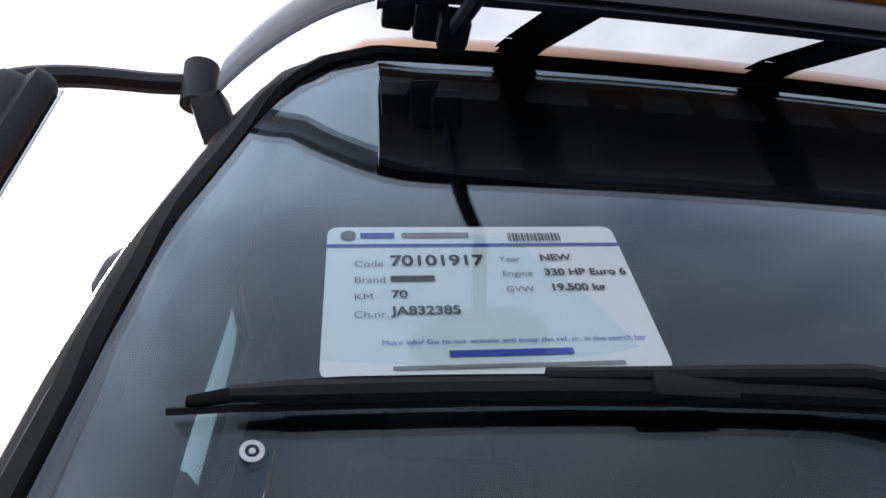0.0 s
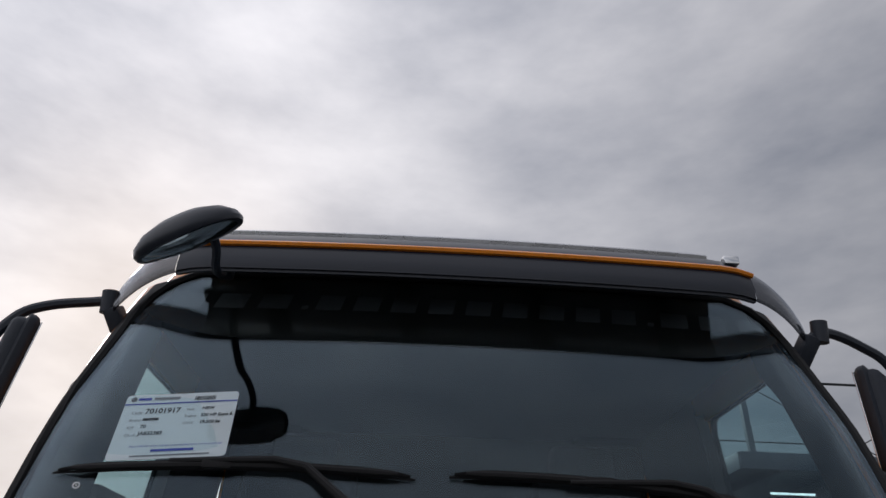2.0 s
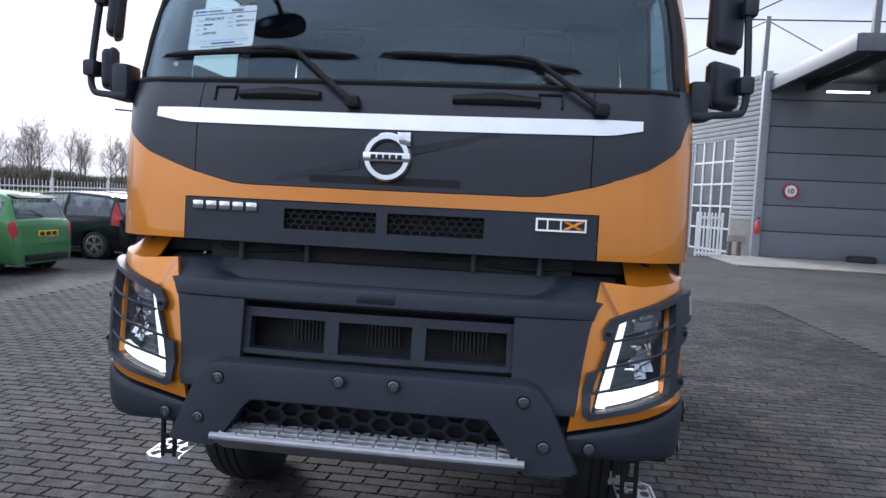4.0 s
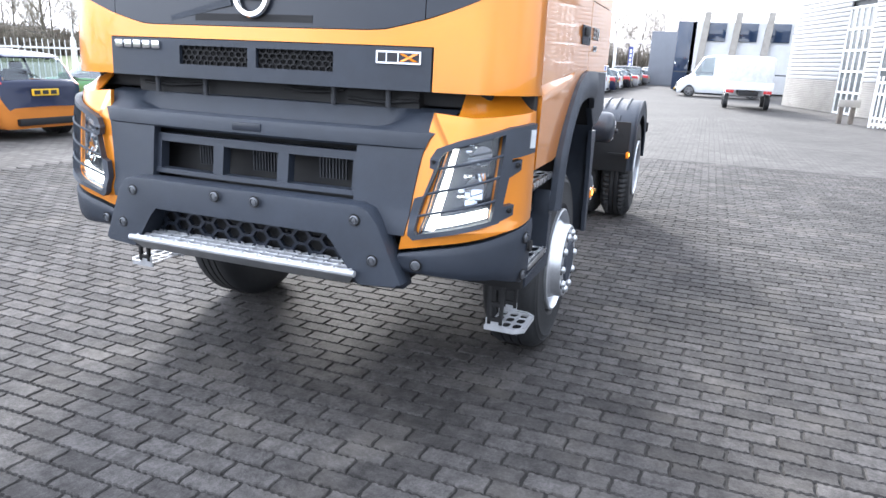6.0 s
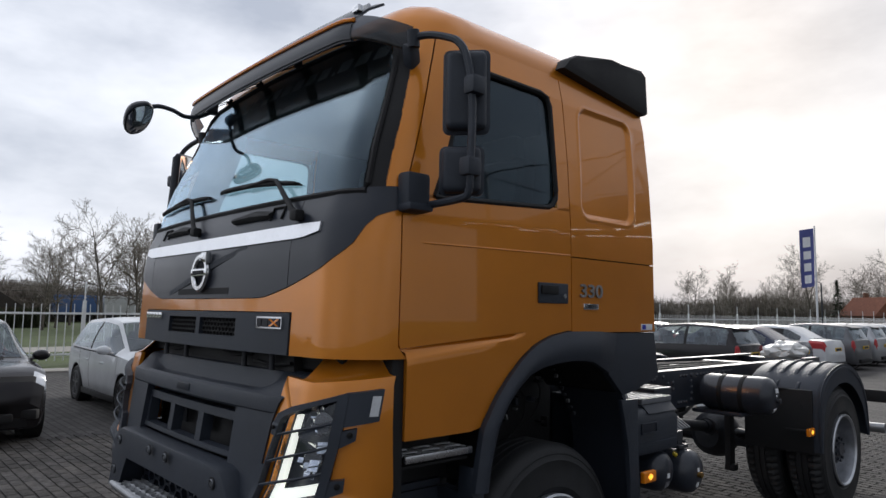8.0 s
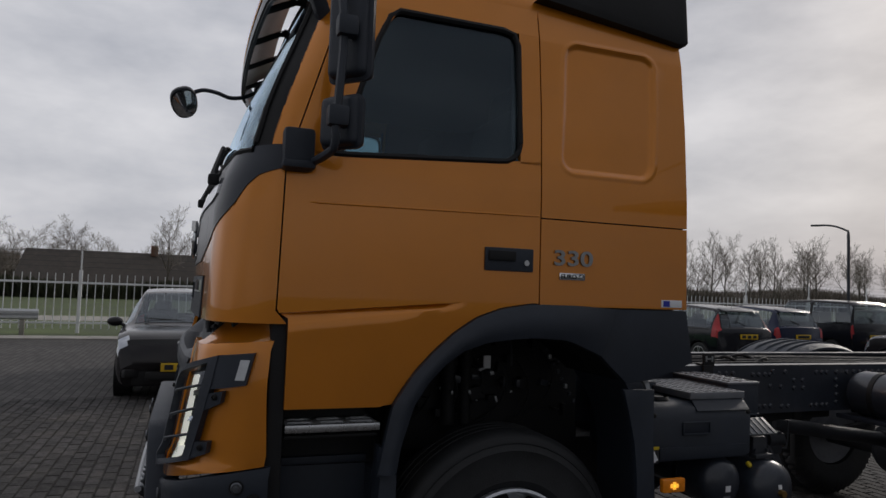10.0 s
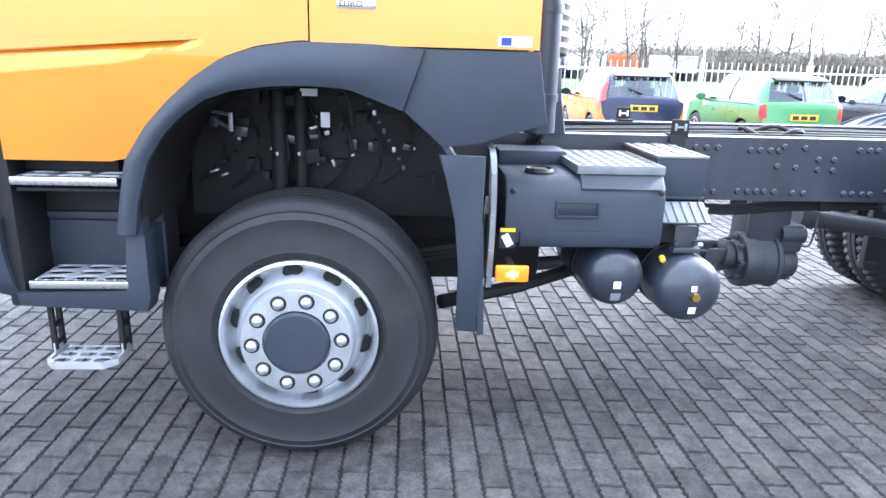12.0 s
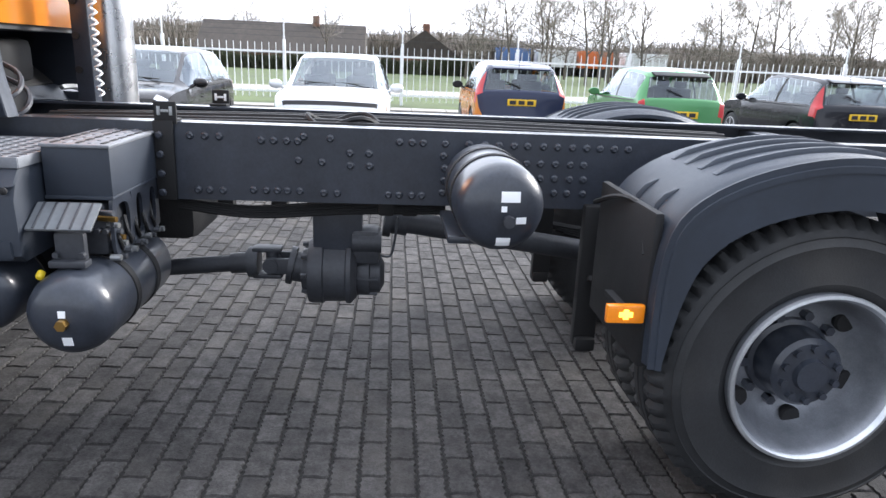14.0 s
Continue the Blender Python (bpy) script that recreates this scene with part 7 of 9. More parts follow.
while u < 0.80:
    w = rb.choice((0.003, 0.005, 0.008))
    card_bar(bm, u, u + w, 0.06, 0.125)
    u += w + rb.choice((0.003, 0.005))
part("barcode", bm, INK, info, "black bar code")
for txt, u, v, size, m, b in (("Code", 0.09, 0.315, 0.0115, INK_GREY, 0), ("70101917", 0.205, 0.31, 0.021, INK, 0.0005), ("Year", 0.565, 0.285, 0.0105, INK_GREY, 0), ("NEW", 0.705, 0.28, 0.0125, INK, 0.0004),
                              ("Brand", 0.09, 0.43, 0.0115, INK_GREY, 0), ("Engine", 0.565, 0.395, 0.0105, INK_GREY, 0), ("330 HP Euro 6", 0.705, 0.39, 0.0125, INK, 0.0004),
                              ("KM", 0.09, 0.545, 0.0115, INK_GREY, 0), ("70", 0.205, 0.535, 0.0135, INK, 0.0004), ("GVW", 0.565, 0.505, 0.0105, INK_GREY, 0), ("19.500 kg", 0.71, 0.50, 0.0125, INK, 0.0004),
                              ("Ch.nr.", 0.09, 0.66, 0.0115, INK_GREY, 0), ("JA832385", 0.205, 0.645, 0.0145, INK, 0.0004),
                              ("More info? Go to our website and enter the ref. nr. in the search bar", 0.17, 0.825, 0.0076, INK_BLUE, 0)):
    lettering("printed_text", txt, size, card_at(u, v, 0.0012), m, info, "", 0.0, b, 1.08)
bm = bmesh.new()
card_bar(bm, 0.205, 0.345, 0.385, 0.425)
part("brand_bar", bm, INK, info, "black bar")
bm = bmesh.new()
card_bar(bm, 0.36, 0.72, 0.865, 0.90)
part("address_bar", bm, INK_BLUE, info, "blue bar")
bm = bmesh.new()
card_bar(bm, 0.20, 0.86, 0.945, 0.965)
part("small_print", bm, INK_GREY, info, "grey bar")

# white plastic-wrapped bundle on the rear of the frame
bundle = thing("wrapped_bundle", "white plastic wrapped bundle lying on the rear of the frame", "bundle", (0.27, 6.6, 1.25))
bm = bmesh.new()
bmesh.ops.create_icosphere(bm, subdivisions=4, radius=1)
for v in bm.verts:
    n = noise.noise(v.co * 2.1) * 0.25 + noise.noise(v.co * 6) * 0.08
    c = v.co * (1 + n)
    v.co = Vector((c.x * 0.22, c.y * 0.24, max(0, c.z * 0.11 + 0.07)))
part("wrapping", bm, mat("white_plastic_wrap", (0.72, 0.72, 0.70), 0.35, 0, 0.08, 5, 0.3, 30), bundle)

# ---- parked cars ----
CAR_GLASS = glass("car_window_glass", (0.74, 0.79, 0.79), 0.85, 0.02, 0.10, 1.0, (0.86, 0.93, 1.0))
HATCH = [(-2.0, 0.80, 0.50, 0.54, 0.72), (-1.97, 0.93, 0.70, 0.74, 0.80), (-1.93, 0.97, 0.90, 0.96, 0.83), (-1.88, 0.98, 0.94, 1.00, 0.83), (-1.66, 0.985, 0.945, 1.36, 0.74), (-1.50, 0.99, 0.945, 1.44, 0.73), (-0.55, 1.0, 0.93, 1.50, 0.73), (-0.47, 1.0, 0.93, 1.50, 0.73), (0.20, 1.0, 0.92, 1.455, 0.72), (0.30, 1.0, 0.92, 1.43, 0.72), (1.02, 0.99, 0.91, 0.985, 0.82), (1.10, 0.985, 0.90, 0.955, 0.84), (1.62, 0.97, 0.85, 0.91, 0.84), (1.86, 0.94, 0.74, 0.815, 0.80), (1.955, 0.90, 0.60, 0.68, 0.76), (2.0, 0.86, 0.42, 0.50, 0.72)]
SEDAN = [(-2.3, 0.80, 0.50, 0.54, 0.72), (-2.26, 0.93, 0.80, 0.86, 0.80), (-2.18, 0.96, 0.92, 1.00, 0.82), (-1.72, 0.975, 0.94, 1.03, 0.82), (-1.66, 0.98, 0.94, 1.05, 0.80), (-1.08, 0.99, 0.94, 1.38, 0.72), (-0.95, 0.99, 0.94, 1.41, 0.72), (-0.35, 1.0, 0.93, 1.44, 0.72), (-0.27, 1.0, 0.93, 1.44, 0.72), (0.35, 1.0, 0.92, 1.40, 0.71), (0.45, 1.0, 0.92, 1.37, 0.71), (1.15, 0.99, 0.91, 0.985, 0.82), (1.22, 0.985, 0.90, 0.96, 0.84), (1.85, 0.96, 0.82, 0.86, 0.82), (2.15, 0.90, 0.66, 0.70, 0.74), (2.27, 0.82, 0.50, 0.56, 0.66), (2.3, 0.74, 0.40, 0.44, 0.6)]
SUV = [(-2.05, 0.90, 0.50, 0.54, 0.84), (-2.04, 0.97, 0.80, 0.84, 0.88), (-2.02, 0.985, 1.00, 1.06, 0.90), (-1.99, 0.985, 1.03, 1.10, 0.89), (-1.90, 0.99, 1.04, 1.62, 0.82), (-1.80, 0.99, 1.04, 1.70, 0.81), (-0.65, 1.0, 1.03, 1.74, 0.81), (-0.57, 1.0, 1.03, 1.74, 0.81), (0.30, 1.0, 1.02, 1.70, 0.80), (0.38, 1.0, 1.02, 1.67, 0.80), (0.85, 0.99, 1.02, 1.12, 0.86), (0.92, 0.99, 1.01, 1.09, 0.87), (1.75, 0.97, 0.96, 1.02, 0.86), (1.97, 0.93, 0.80, 0.86, 0.82), (2.04, 0.88, 0.52, 0.58, 0.78), (2.05, 0.8, 0.42, 0.46, 0.7)]
VAN = [(-2.9, 0.93, 0.50, 0.54, 0.88), (-2.89, 0.985, 0.80, 0.84, 0.93), (-2.88, 0.99, 1.20, 1.24, 0.94), (-2.87, 0.99, 1.25, 1.30, 0.94), (-2.82, 0.99, 1.25, 2.50, 0.86), (-2.70, 0.99, 1.25, 2.60, 0.85), (0.55, 1.0, 1.25, 2.62, 0.85), (0.63, 1.0, 1.25, 2.62, 0.85), (1.30, 1.0, 1.25, 2.48, 0.84), (1.40, 1.0, 1.25, 2.40, 0.83), (2.05, 0.98, 1.22, 1.36, 0.88), (2.12, 0.98, 1.20, 1.30, 0.89), (2.60, 0.95, 1.0, 1.06, 0.86), (2.82, 0.90, 0.74, 0.80, 0.80), (2.89, 0.84, 0.50, 0.56, 0.74), (2.9, 0.78, 0.42, 0.46, 0.7)]
CAR_RIM = mat("alloy_rim", (0.35, 0.35, 0.36), 0.35, 0.8)
PLATE_Y = mat("yellow_plate", (0.75, 0.48, 0.02), 0.45)
LAMP_CLEAR = mat("clear_headlamp", (0.55, 0.58, 0.62), 0.12, 0.6, 0.1, 10, coat=1.0)


def pchip(pts, u):
    """Smooth values between rows of numbers with no overshoot; u counts rows."""
    i = max(0, min(int(u), len(pts) - 2))
    f = u - i
    out = []
    for c in range(len(pts[0])):
        def slope(k):
            if k <= 0 or k >= len(pts) - 1:
                return 0.0 if c else (pts[1][0] - pts[0][0] if k <= 0 else pts[-1][0] - pts[-2][0])
            a, b = pts[k][c] - pts[k - 1][c], pts[k + 1][c] - pts[k][c]
            return 0.0 if a * b <= 0 else 2 * a * b / (a + b)
        p, q, m, n = pts[i][c], pts[i + 1][c], slope(i), slope(i + 1)
        out.append(p * (2 * f ** 3 - 3 * f * f + 1) + m * (f ** 3 - 2 * f * f + f) + q * (3 * f * f - 2 * f ** 3) + n * (f ** 3 - f * f))
    return out


LOWER = (0.0, 0.10, 0.32, 0.55, 0.78, 1.0)
LOWER_W = (0.88, 0.955, 0.99, 1.0, 0.998, 0.978)
UPPER = (0.07, 0.35, 0.65, 0.94, 1.0)


def car(name, label, at, turn, stations, width, paint, second=None, group="", long=1.0, wheel_r=0.31, van=False, tail_tall=False, rim=None):
    """One parked car, lofted through its stations; its nose points along +x before turning."""
    c = thing(name, label, "van" if van else "car", at, turn, group)
    near = at[1] < 14
    st = [(x * long, w * width / 2, zb, zt, tw * width / 2) for x, w, zb, zt, tw in stations]
    L0, L1 = st[0][0], st[-1][0]
    xs = (L0 + 0.30 * (stations[-1][0] - stations[0][0]) * 0.62, L1 - 0.84 * (1.1 if van else 1))
    x4, x9, x11 = st[4][0], st[9][0], st[11][0]
    def section(u):
        x, w, zb, zt, tw = pchip(st, u)
        a = max(0.0, min(1.0, (zt - zb - 0.05) / 0.2))
        rail = zt - 0.012 - 0.028 * a
        pts = [(w * k, 0.19 + (zb - 0.19) * f) for f, k in zip(LOWER, LOWER_W)]
        cut = 0.0
        for wx in xs:
            if abs(x - wx) < wheel_r + 0.045:
                cut = wheel_r + ((wheel_r + 0.045) ** 2 - (x - wx) ** 2) ** 0.5
        pts = [(y, max(z, cut + 0.004 * k) if k < 5 else z) for k, (y, z) in enumerate(pts)]
        by = w * 0.978
        pts += [(by + (tw - by) * f + 0.028 * a * math.sin(math.pi * f), zb + (rail - zb) * f) for f in UPPER]
        pts += [(tw * 0.95, zt - 0.010 * a), (tw * 0.62, zt + 0.010), (tw * 0.3, zt + 0.017), (0.0, zt + 0.020)]
        out = []
        for k, (y, z) in enumerate(pts):
            e = (y / (width / 2)) ** 2
            nose, tail = max(0, (x - (L1 - 0.8)) / 0.8) ** 1.4, max(0, (x4 - x) / (x4 - L0)) ** 0.8
            screen = max(0, min((x - x9 + 0.15) / 0.3, (x11 + 0.35 - x) / 0.4, 1)) if k >= 6 else 0
            out.append(Vector((x - e * (0.24 * nose + 0.13 * screen) + e * 0.10 * tail, y, z)))
        return out
    bins = {}
    def face(key, pts):
        b = bins.setdefault(key, bmesh.new())
        b.faces.new([b.verts.new(p) for p in pts])
    step = 0.075 if near else (0.12 if at[1] < 36 else 0.25)
    for i in range(len(st) - 1):
        n = max(2 if near else 1, int(math.ceil((st[i + 1][0] - st[i][0]) / step)))
        secs = [section(i + k / n) for k in range(n + 1)]
        for k in range(n):
            f = (k + 0.5) / n
            for j in range(len(secs[0]) - 1):
                side = 6 <= j <= 8 and (i in (5, 7, 8) or (i == 4 and f > 0.35) or (i == 9 and f < 0.72)) and not (van and i in (4, 5))
                key = "body"
                if side:
                    key = "side"
                elif i == 6 and 6 <= j <= 8 and not van:
                    key = "pillar_trim"
                elif j >= 11 and i == 9:
                    key = "windscreen" if f < 0.93 else "cowl"
                elif j >= 11 and i == 3 and not van and f > 0.1:
                    key = "rear_window"
                elif i == 12 and f > 0.45 and 4 <= j <= 10 or i == 13 and f < 0.6 and 4 <= j <= 9:
                    key = "headlamp"
                elif (i == 13 and j >= 10 and f < 0.75):
                    key = "grille"
                elif tail_tall and i in (2, 3) and 4 <= j <= 9 and not van:
                    key = "tail_lamp"
                elif not tail_tall and i in (1, 2) and (4 <= j <= 8):
                    key = "tail_lamp"
                elif second and (j >= 10 and i < 9 or j >= 5 and i < 5):
                    key = "second"
                for q in (-1, 1):
                    pts = [Vector((p.x, q * p.y, p.z)) for p in (secs[k][j], secs[k + 1][j], secs[k + 1][j + 1], secs[k][j + 1])]
                    face((key, q) if key in ("side", "pillar_trim", "headlamp", "tail_lamp") else (key, 0), pts)
    for u in (0, len(st) - 1):
        sec = section(u)
        face(("body", 0), sec + [Vector((p.x, -p.y, p.z)) for p in reversed(sec[:-1])])
    kinds_of = {"body": ("body", paint, ""), "second": ("tailgate", second, "dark blue tailgate and roof"), "side": ("side_window", CAR_GLASS, "dark car window"), "windscreen": ("windscreen", CAR_GLASS, "dark car window"),
                "rear_window": ("rear_window", CAR_GLASS, "dark car window"), "pillar_trim": ("pillar_trim", BLACK, ""), "cowl": ("cowl", BLACK, ""), "headlamp": ("headlamp", LAMP_CLEAR, "clear headlamp"),
                "grille": ("grille", BLACK, ""), "tail_lamp": ("tail_lamp", RED_LENS, "red tail lamp")}
    for (key, q), b in bins.items():
        bmesh.ops.remove_doubles(b, verts=b.verts, dist=0.002)
        nm, m, lab = kinds_of[key]
        o = part(nm, b, m, c, lab)
        if m is CAR_GLASS:
            o.visible_shadow = False
    for k in (-1, 1):
        bm = bmesh.new()
        box(bm, ((xs[0] + xs[1]) / 2, k * (width / 2 - 0.05), 0.22), (xs[1] - xs[0] - 2 * wheel_r - 0.1, 0.07, 0.10), 0.02)
        part("sill", bm, BLACK, c)
    bm = bmesh.new()
    box(bm, ((L0 + L1) / 2, 0, 0.30), ((L1 - L0) * 0.93, width * 0.70, 0.20), 0.02)
    for wx in xs:
        box(bm, (wx, 0, 0.48), (wheel_r * 2.3, width * 0.70, 0.40), 0.05)
    part("underbody", bm, BLACK, c)
    bm = bmesh.new()
    zm = st[6][3] - 0.35
    for x in (-0.55 * long, 0.35 * long):
        for y in (-0.36, 0.36):
            box(bm, (x - 0.15, y, zm - 0.22), (0.12, 0.46, 0.45), 0.05, None, 3)
            box(bm, (x - 0.18, y, zm + 0.07), (0.09, 0.24, 0.13), 0.04, None, 3)
    box(bm, (0.75 * long, 0, st[6][2] - 0.07), (0.6, width * 0.78, 0.14), 0.04)
    tube(bm, [(0.55 * long, -0.36 + 0.17 * math.cos(t), st[6][2] + 0.05 + 0.17 * math.sin(t)) for t in span(0, 6.28, 14)], 0.018, 5)
    part("interior", bm, SEAT, c, "dark car interior")
    for x in xs:
        for k in (-1, 1):
            wh = new("wheel")
            wh.parent = c
            wh.location = (x, k * (width / 2 - 0.015), wheel_r)
            bm = bmesh.new()
            lathe(bm, [(wheel_r + 0.052, -0.22), (wheel_r + 0.052, -0.002), (wheel_r + 0.04, 0.0), (wheel_r + 0.038, -0.22)], (0, 0, 0.0), (0, k, 0), 32, closed=True)
            part("arch", bm, BLACK, wh)
            bm = bmesh.new()
            lathe(bm, [(wheel_r * 0.66, -0.02), (wheel_r * 0.70, 0.0), (wheel_r * 0.80, 0.008), (wheel_r * 0.92, 0.002), (wheel_r, -0.03), (wheel_r, -0.18), (wheel_r * 0.6, -0.18)], (0, 0, 0), (0, k, 0), 32, closed=True)
            part("tyre", bm, TYRE, wh)
            bm = bmesh.new()
            lathe(bm, [(wheel_r * 0.69, 0.002), (wheel_r * 0.64, -0.004), (wheel_r * 0.60, -0.07), (0.0005, -0.08)], (0, 0, 0), (0, k, 0), 28)
            dish = part("rim", bm, BLACK, wh, "dark wheel dish")
            bm = bmesh.new()
            lathe(bm, [(wheel_r * 0.70, 0.004), (wheel_r * 0.65, 0.008), (wheel_r * 0.63, -0.008), (wheel_r * 0.68, -0.02)], (0, 0, 0), (0, k, 0), 28, closed=True)
            for a in range(10):
                t = 2 * math.pi * (a // 2) / 5 + (0.16 if a % 2 else -0.16)
                box(bm, (math.sin(t) * wheel_r * 0.36, -k * 0.008, math.cos(t) * wheel_r * 0.36), (0.028, 0.022, wheel_r * 0.62), 0.006, Matrix.Rotation(t, 4, "Y"))
            lathe(bm, [(0.055, -0.02), (0.05, 0.0), (0.0005, 0.004)], (0, 0, 0), (0, k, 0), 14)
            part("spokes", bm, rim or CAR_RIM, wh)
    for k in (-1, 1):
        bm = bmesh.new()
        xm = st[9][0] + 0.46 * (st[10][0] - st[9][0])
        bmesh.ops.create_icosphere(bm, subdivisions=3, radius=1, matrix=Matrix.Translation((xm, k * (width / 2 + 0.10), st[9][2] + 0.075)) @ Matrix.Diagonal((0.075, 0.115, 0.075, 1)))
        for v in bm.verts:
            v.co.x = max(v.co.x, xm - 0.035)
        tube(bm, [(xm + 0.02, k * (width / 2 - 0.06), st[9][2] + 0.01), (xm, k * (width / 2 + 0.04), st[9][2] + 0.05)], 0.025, 6)
        part("mirror", bm, paint if not second else BLACK, c, "door mirror")
        if near:
            def on_side(x, row, lift):
                u = next(q for q in range(len(st) - 1) if st[q + 1][0] >= x)
                p = section(u + (x - st[u][0]) / (st[u + 1][0] - st[u][0]))[row]
                return Vector((x, k * (p.y + lift), p.z))
            for xx in (st[6][0] - 0.12, st[6][0] + 0.75 * long):
                bm = bmesh.new()
                box(bm, on_side(xx, 4, 0.008), (0.17, 0.022, 0.026), 0.009)
                part("door_handle", bm, paint, c)
            for xx in (st[6][0] + 0.05, st[9][0] + 0.62 * long, st[5][0] + 0.42):
                bm = bmesh.new()
                tube(bm, [on_side(xx, r, -0.002) for r in range(0, 6)], 0.005, 4)
                part("door_gap", bm, BLACK, c)
            bm = bmesh.new()
            tube(bm, [on_side(st[4][0] + 0.1 + (st[9][0] + 0.5 - st[4][0]) * t, 5, 0.004) for t in span(0, 1, 16)], 0.010, 4)
            part("belt_trim", bm, BLACK, c)
    for x, z in ((L0, 0.74 if not tail_tall else 0.80), (L1, 0.46)):
        bm = bmesh.new()
        back = x < 0
        xx = (st[1][0] - 0.030) if back else st[-2][0] + 0.045
        if back:
            xx = min(section(u)[-1].x for u in (1.0, 1.2, 1.4) if abs(section(u)[-1].z - z) < 0.3) - 0.012
        box(bm, (xx, 0, z), (0.02, 0.52, 0.115), 0.006)
        plate = part("number_plate", bm, PLATE_Y, c, "yellow number plate with black bars")
        for y, w in ((-0.155, 0.115), (0.005, 0.115), (0.165, 0.115)) if near else ((0.0, 0.40),):
            bm = bmesh.new()
            box(bm, (xx + (-0.011 if back else 0.011), y, z), (0.004, w, 0.07))
            part("plate_bar", bm, INK, plate)
    bm = bmesh.new()
    xx = section(13.9)[-1].x
    box(bm, (xx + 0.005, 0, 0.34), (0.10, width * 0.50, 0.11), 0.03)
    for k in (-1, 1):
        box(bm, (xx - 0.10, k * width * 0.36, 0.36), (0.12, 0.20, 0.12), 0.03, Matrix.Rotation(-k * 0.5, 4, "Z"))
    part("air_intake", bm, BLACK, c, "black lower air intake")
    bm = bmesh.new()
    xx = section(0.1)[-1].x
    box(bm, (xx + 0.03, 0, 0.30), (0.10, width * 0.66, 0.12), 0.03)
    part("rear_valance", bm, BLACK, c)
    if stations is HATCH:
        bm = bmesh.new()
        box(bm, (st[4][0] + 0.02, 0, st[4][3] + 0.045), (0.24, width * 0.62, 0.03), 0.013, Matrix.Rotation(-0.25, 4, "Y"))
        part("spoiler", bm, BLACK if paint is P_GREEN else (second or paint), c, "small roof spoiler")
        bm = bmesh.new()
        tube(bm, [(st[5][0] + 0.12, 0, st[5][3] + 0.01), (st[5][0] - 0.06, 0, st[5][3] + 0.17)], 0.005, 5)
        part("aerial", bm, BLACK, c)
    bm = bmesh.new()
    p = section(3.15)
    tube(bm, [p[-1] + Vector((-0.015, 0.02, 0.01)), section(3.4)[-2] + Vector((-0.02, 0.10, 0.02))], 0.010, 5)
    part("rear_wiper", bm, BLACK, c)
    for y0, y1 in ((0.5, -0.05), (-0.05, -0.58)):
        bm = bmesh.new()
        tube(bm, [section(9.93)[-1] + Vector((-0.06, y0, 0.03)), section(9.86)[-1] + Vector((-0.08, y1, 0.035))], 0.008, 5)
        part("wiper", bm, BLACK, c)
    return c


def paint(name, rgb, rough=0.22, metal=0.2):
    return mat(name, rgb, rough, metal, 0.06, 3, 0.0, 200, coat=0.3, spec=0.3)


P_DARK, P_WHITE, P_ORANGE, P_BLUE = paint("car_dark_brown", (0.022, 0.020, 0.022)), paint("car_white", (0.74, 0.76, 0.78), 0.25, 0), paint("car_orange", (0.62, 0.22, 0.04), 0.25, 0.1), paint("car_navy", (0.018, 0.024, 0.055))
P_GREEN, P_BLACK, P_SILVER, P_GREY, P_BLUE2 = paint("car_green", (0.085, 0.25, 0.10), 0.25, 0.2), paint("car_black", (0.012, 0.013, 0.018)), paint("car_silver", (0.42, 0.43, 0.45), 0.3, 0.6), paint("car_grey", (0.14, 0.145, 0.155), 0.3, 0.5), paint("car_bright_blue", (0.02, 0.08, 0.42))
ROW = "cars parked along the fence"
car("car", "dark hatchback parked nose out beside the fence", (-8.4, 0.0, 0), 0, HATCH, 1.80, P_DARK, group=ROW, long=1.08)
car("car", "white hatchback with dark alloy wheels parked nose out", (-9.1, 3.02, 0), 0, HATCH, 1.80, P_WHITE, group=ROW, long=1.05, rim=FRAME)
car("car", "small orange hatchback with dark blue tailgate and roof", (-10.85, 6.28, 0), 180, HATCH, 1.70, P_ORANGE, P_BLUE, group=ROW, long=0.92, tail_tall=True)
car("car", "small bright green hatchback parked tail out", (-10.15, 9.0, 0), 180, HATCH, 1.62, P_GREEN, group=ROW, long=0.92)
car("car", "black hatchback with tall red tail lamps", (-10.4, 12.35, 0), 180, HATCH, 1.70, P_BLACK, group=ROW, tail_tall=True)
car("car", "dark blue hatchback parked tail out", (-11.4, 15.2, 0), 180, HATCH, 1.72, P_BLUE, group=ROW)
car("car", "black off-road car with high body", (-11.6, 18.1, 0), 180, SUV, 1.74, P_BLACK, group=ROW)
car("car", "dark grey hatchback parked tail out", (-11.8, 21.0, 0), 180, HATCH, 1.74, P_GREY, group=ROW)
car("car", "black saloon parked tail out", (-12.0, 23.8, 0), 180, SEDAN, 1.78, P_BLACK, group=ROW)
ROW2 = "long row of parked cars"
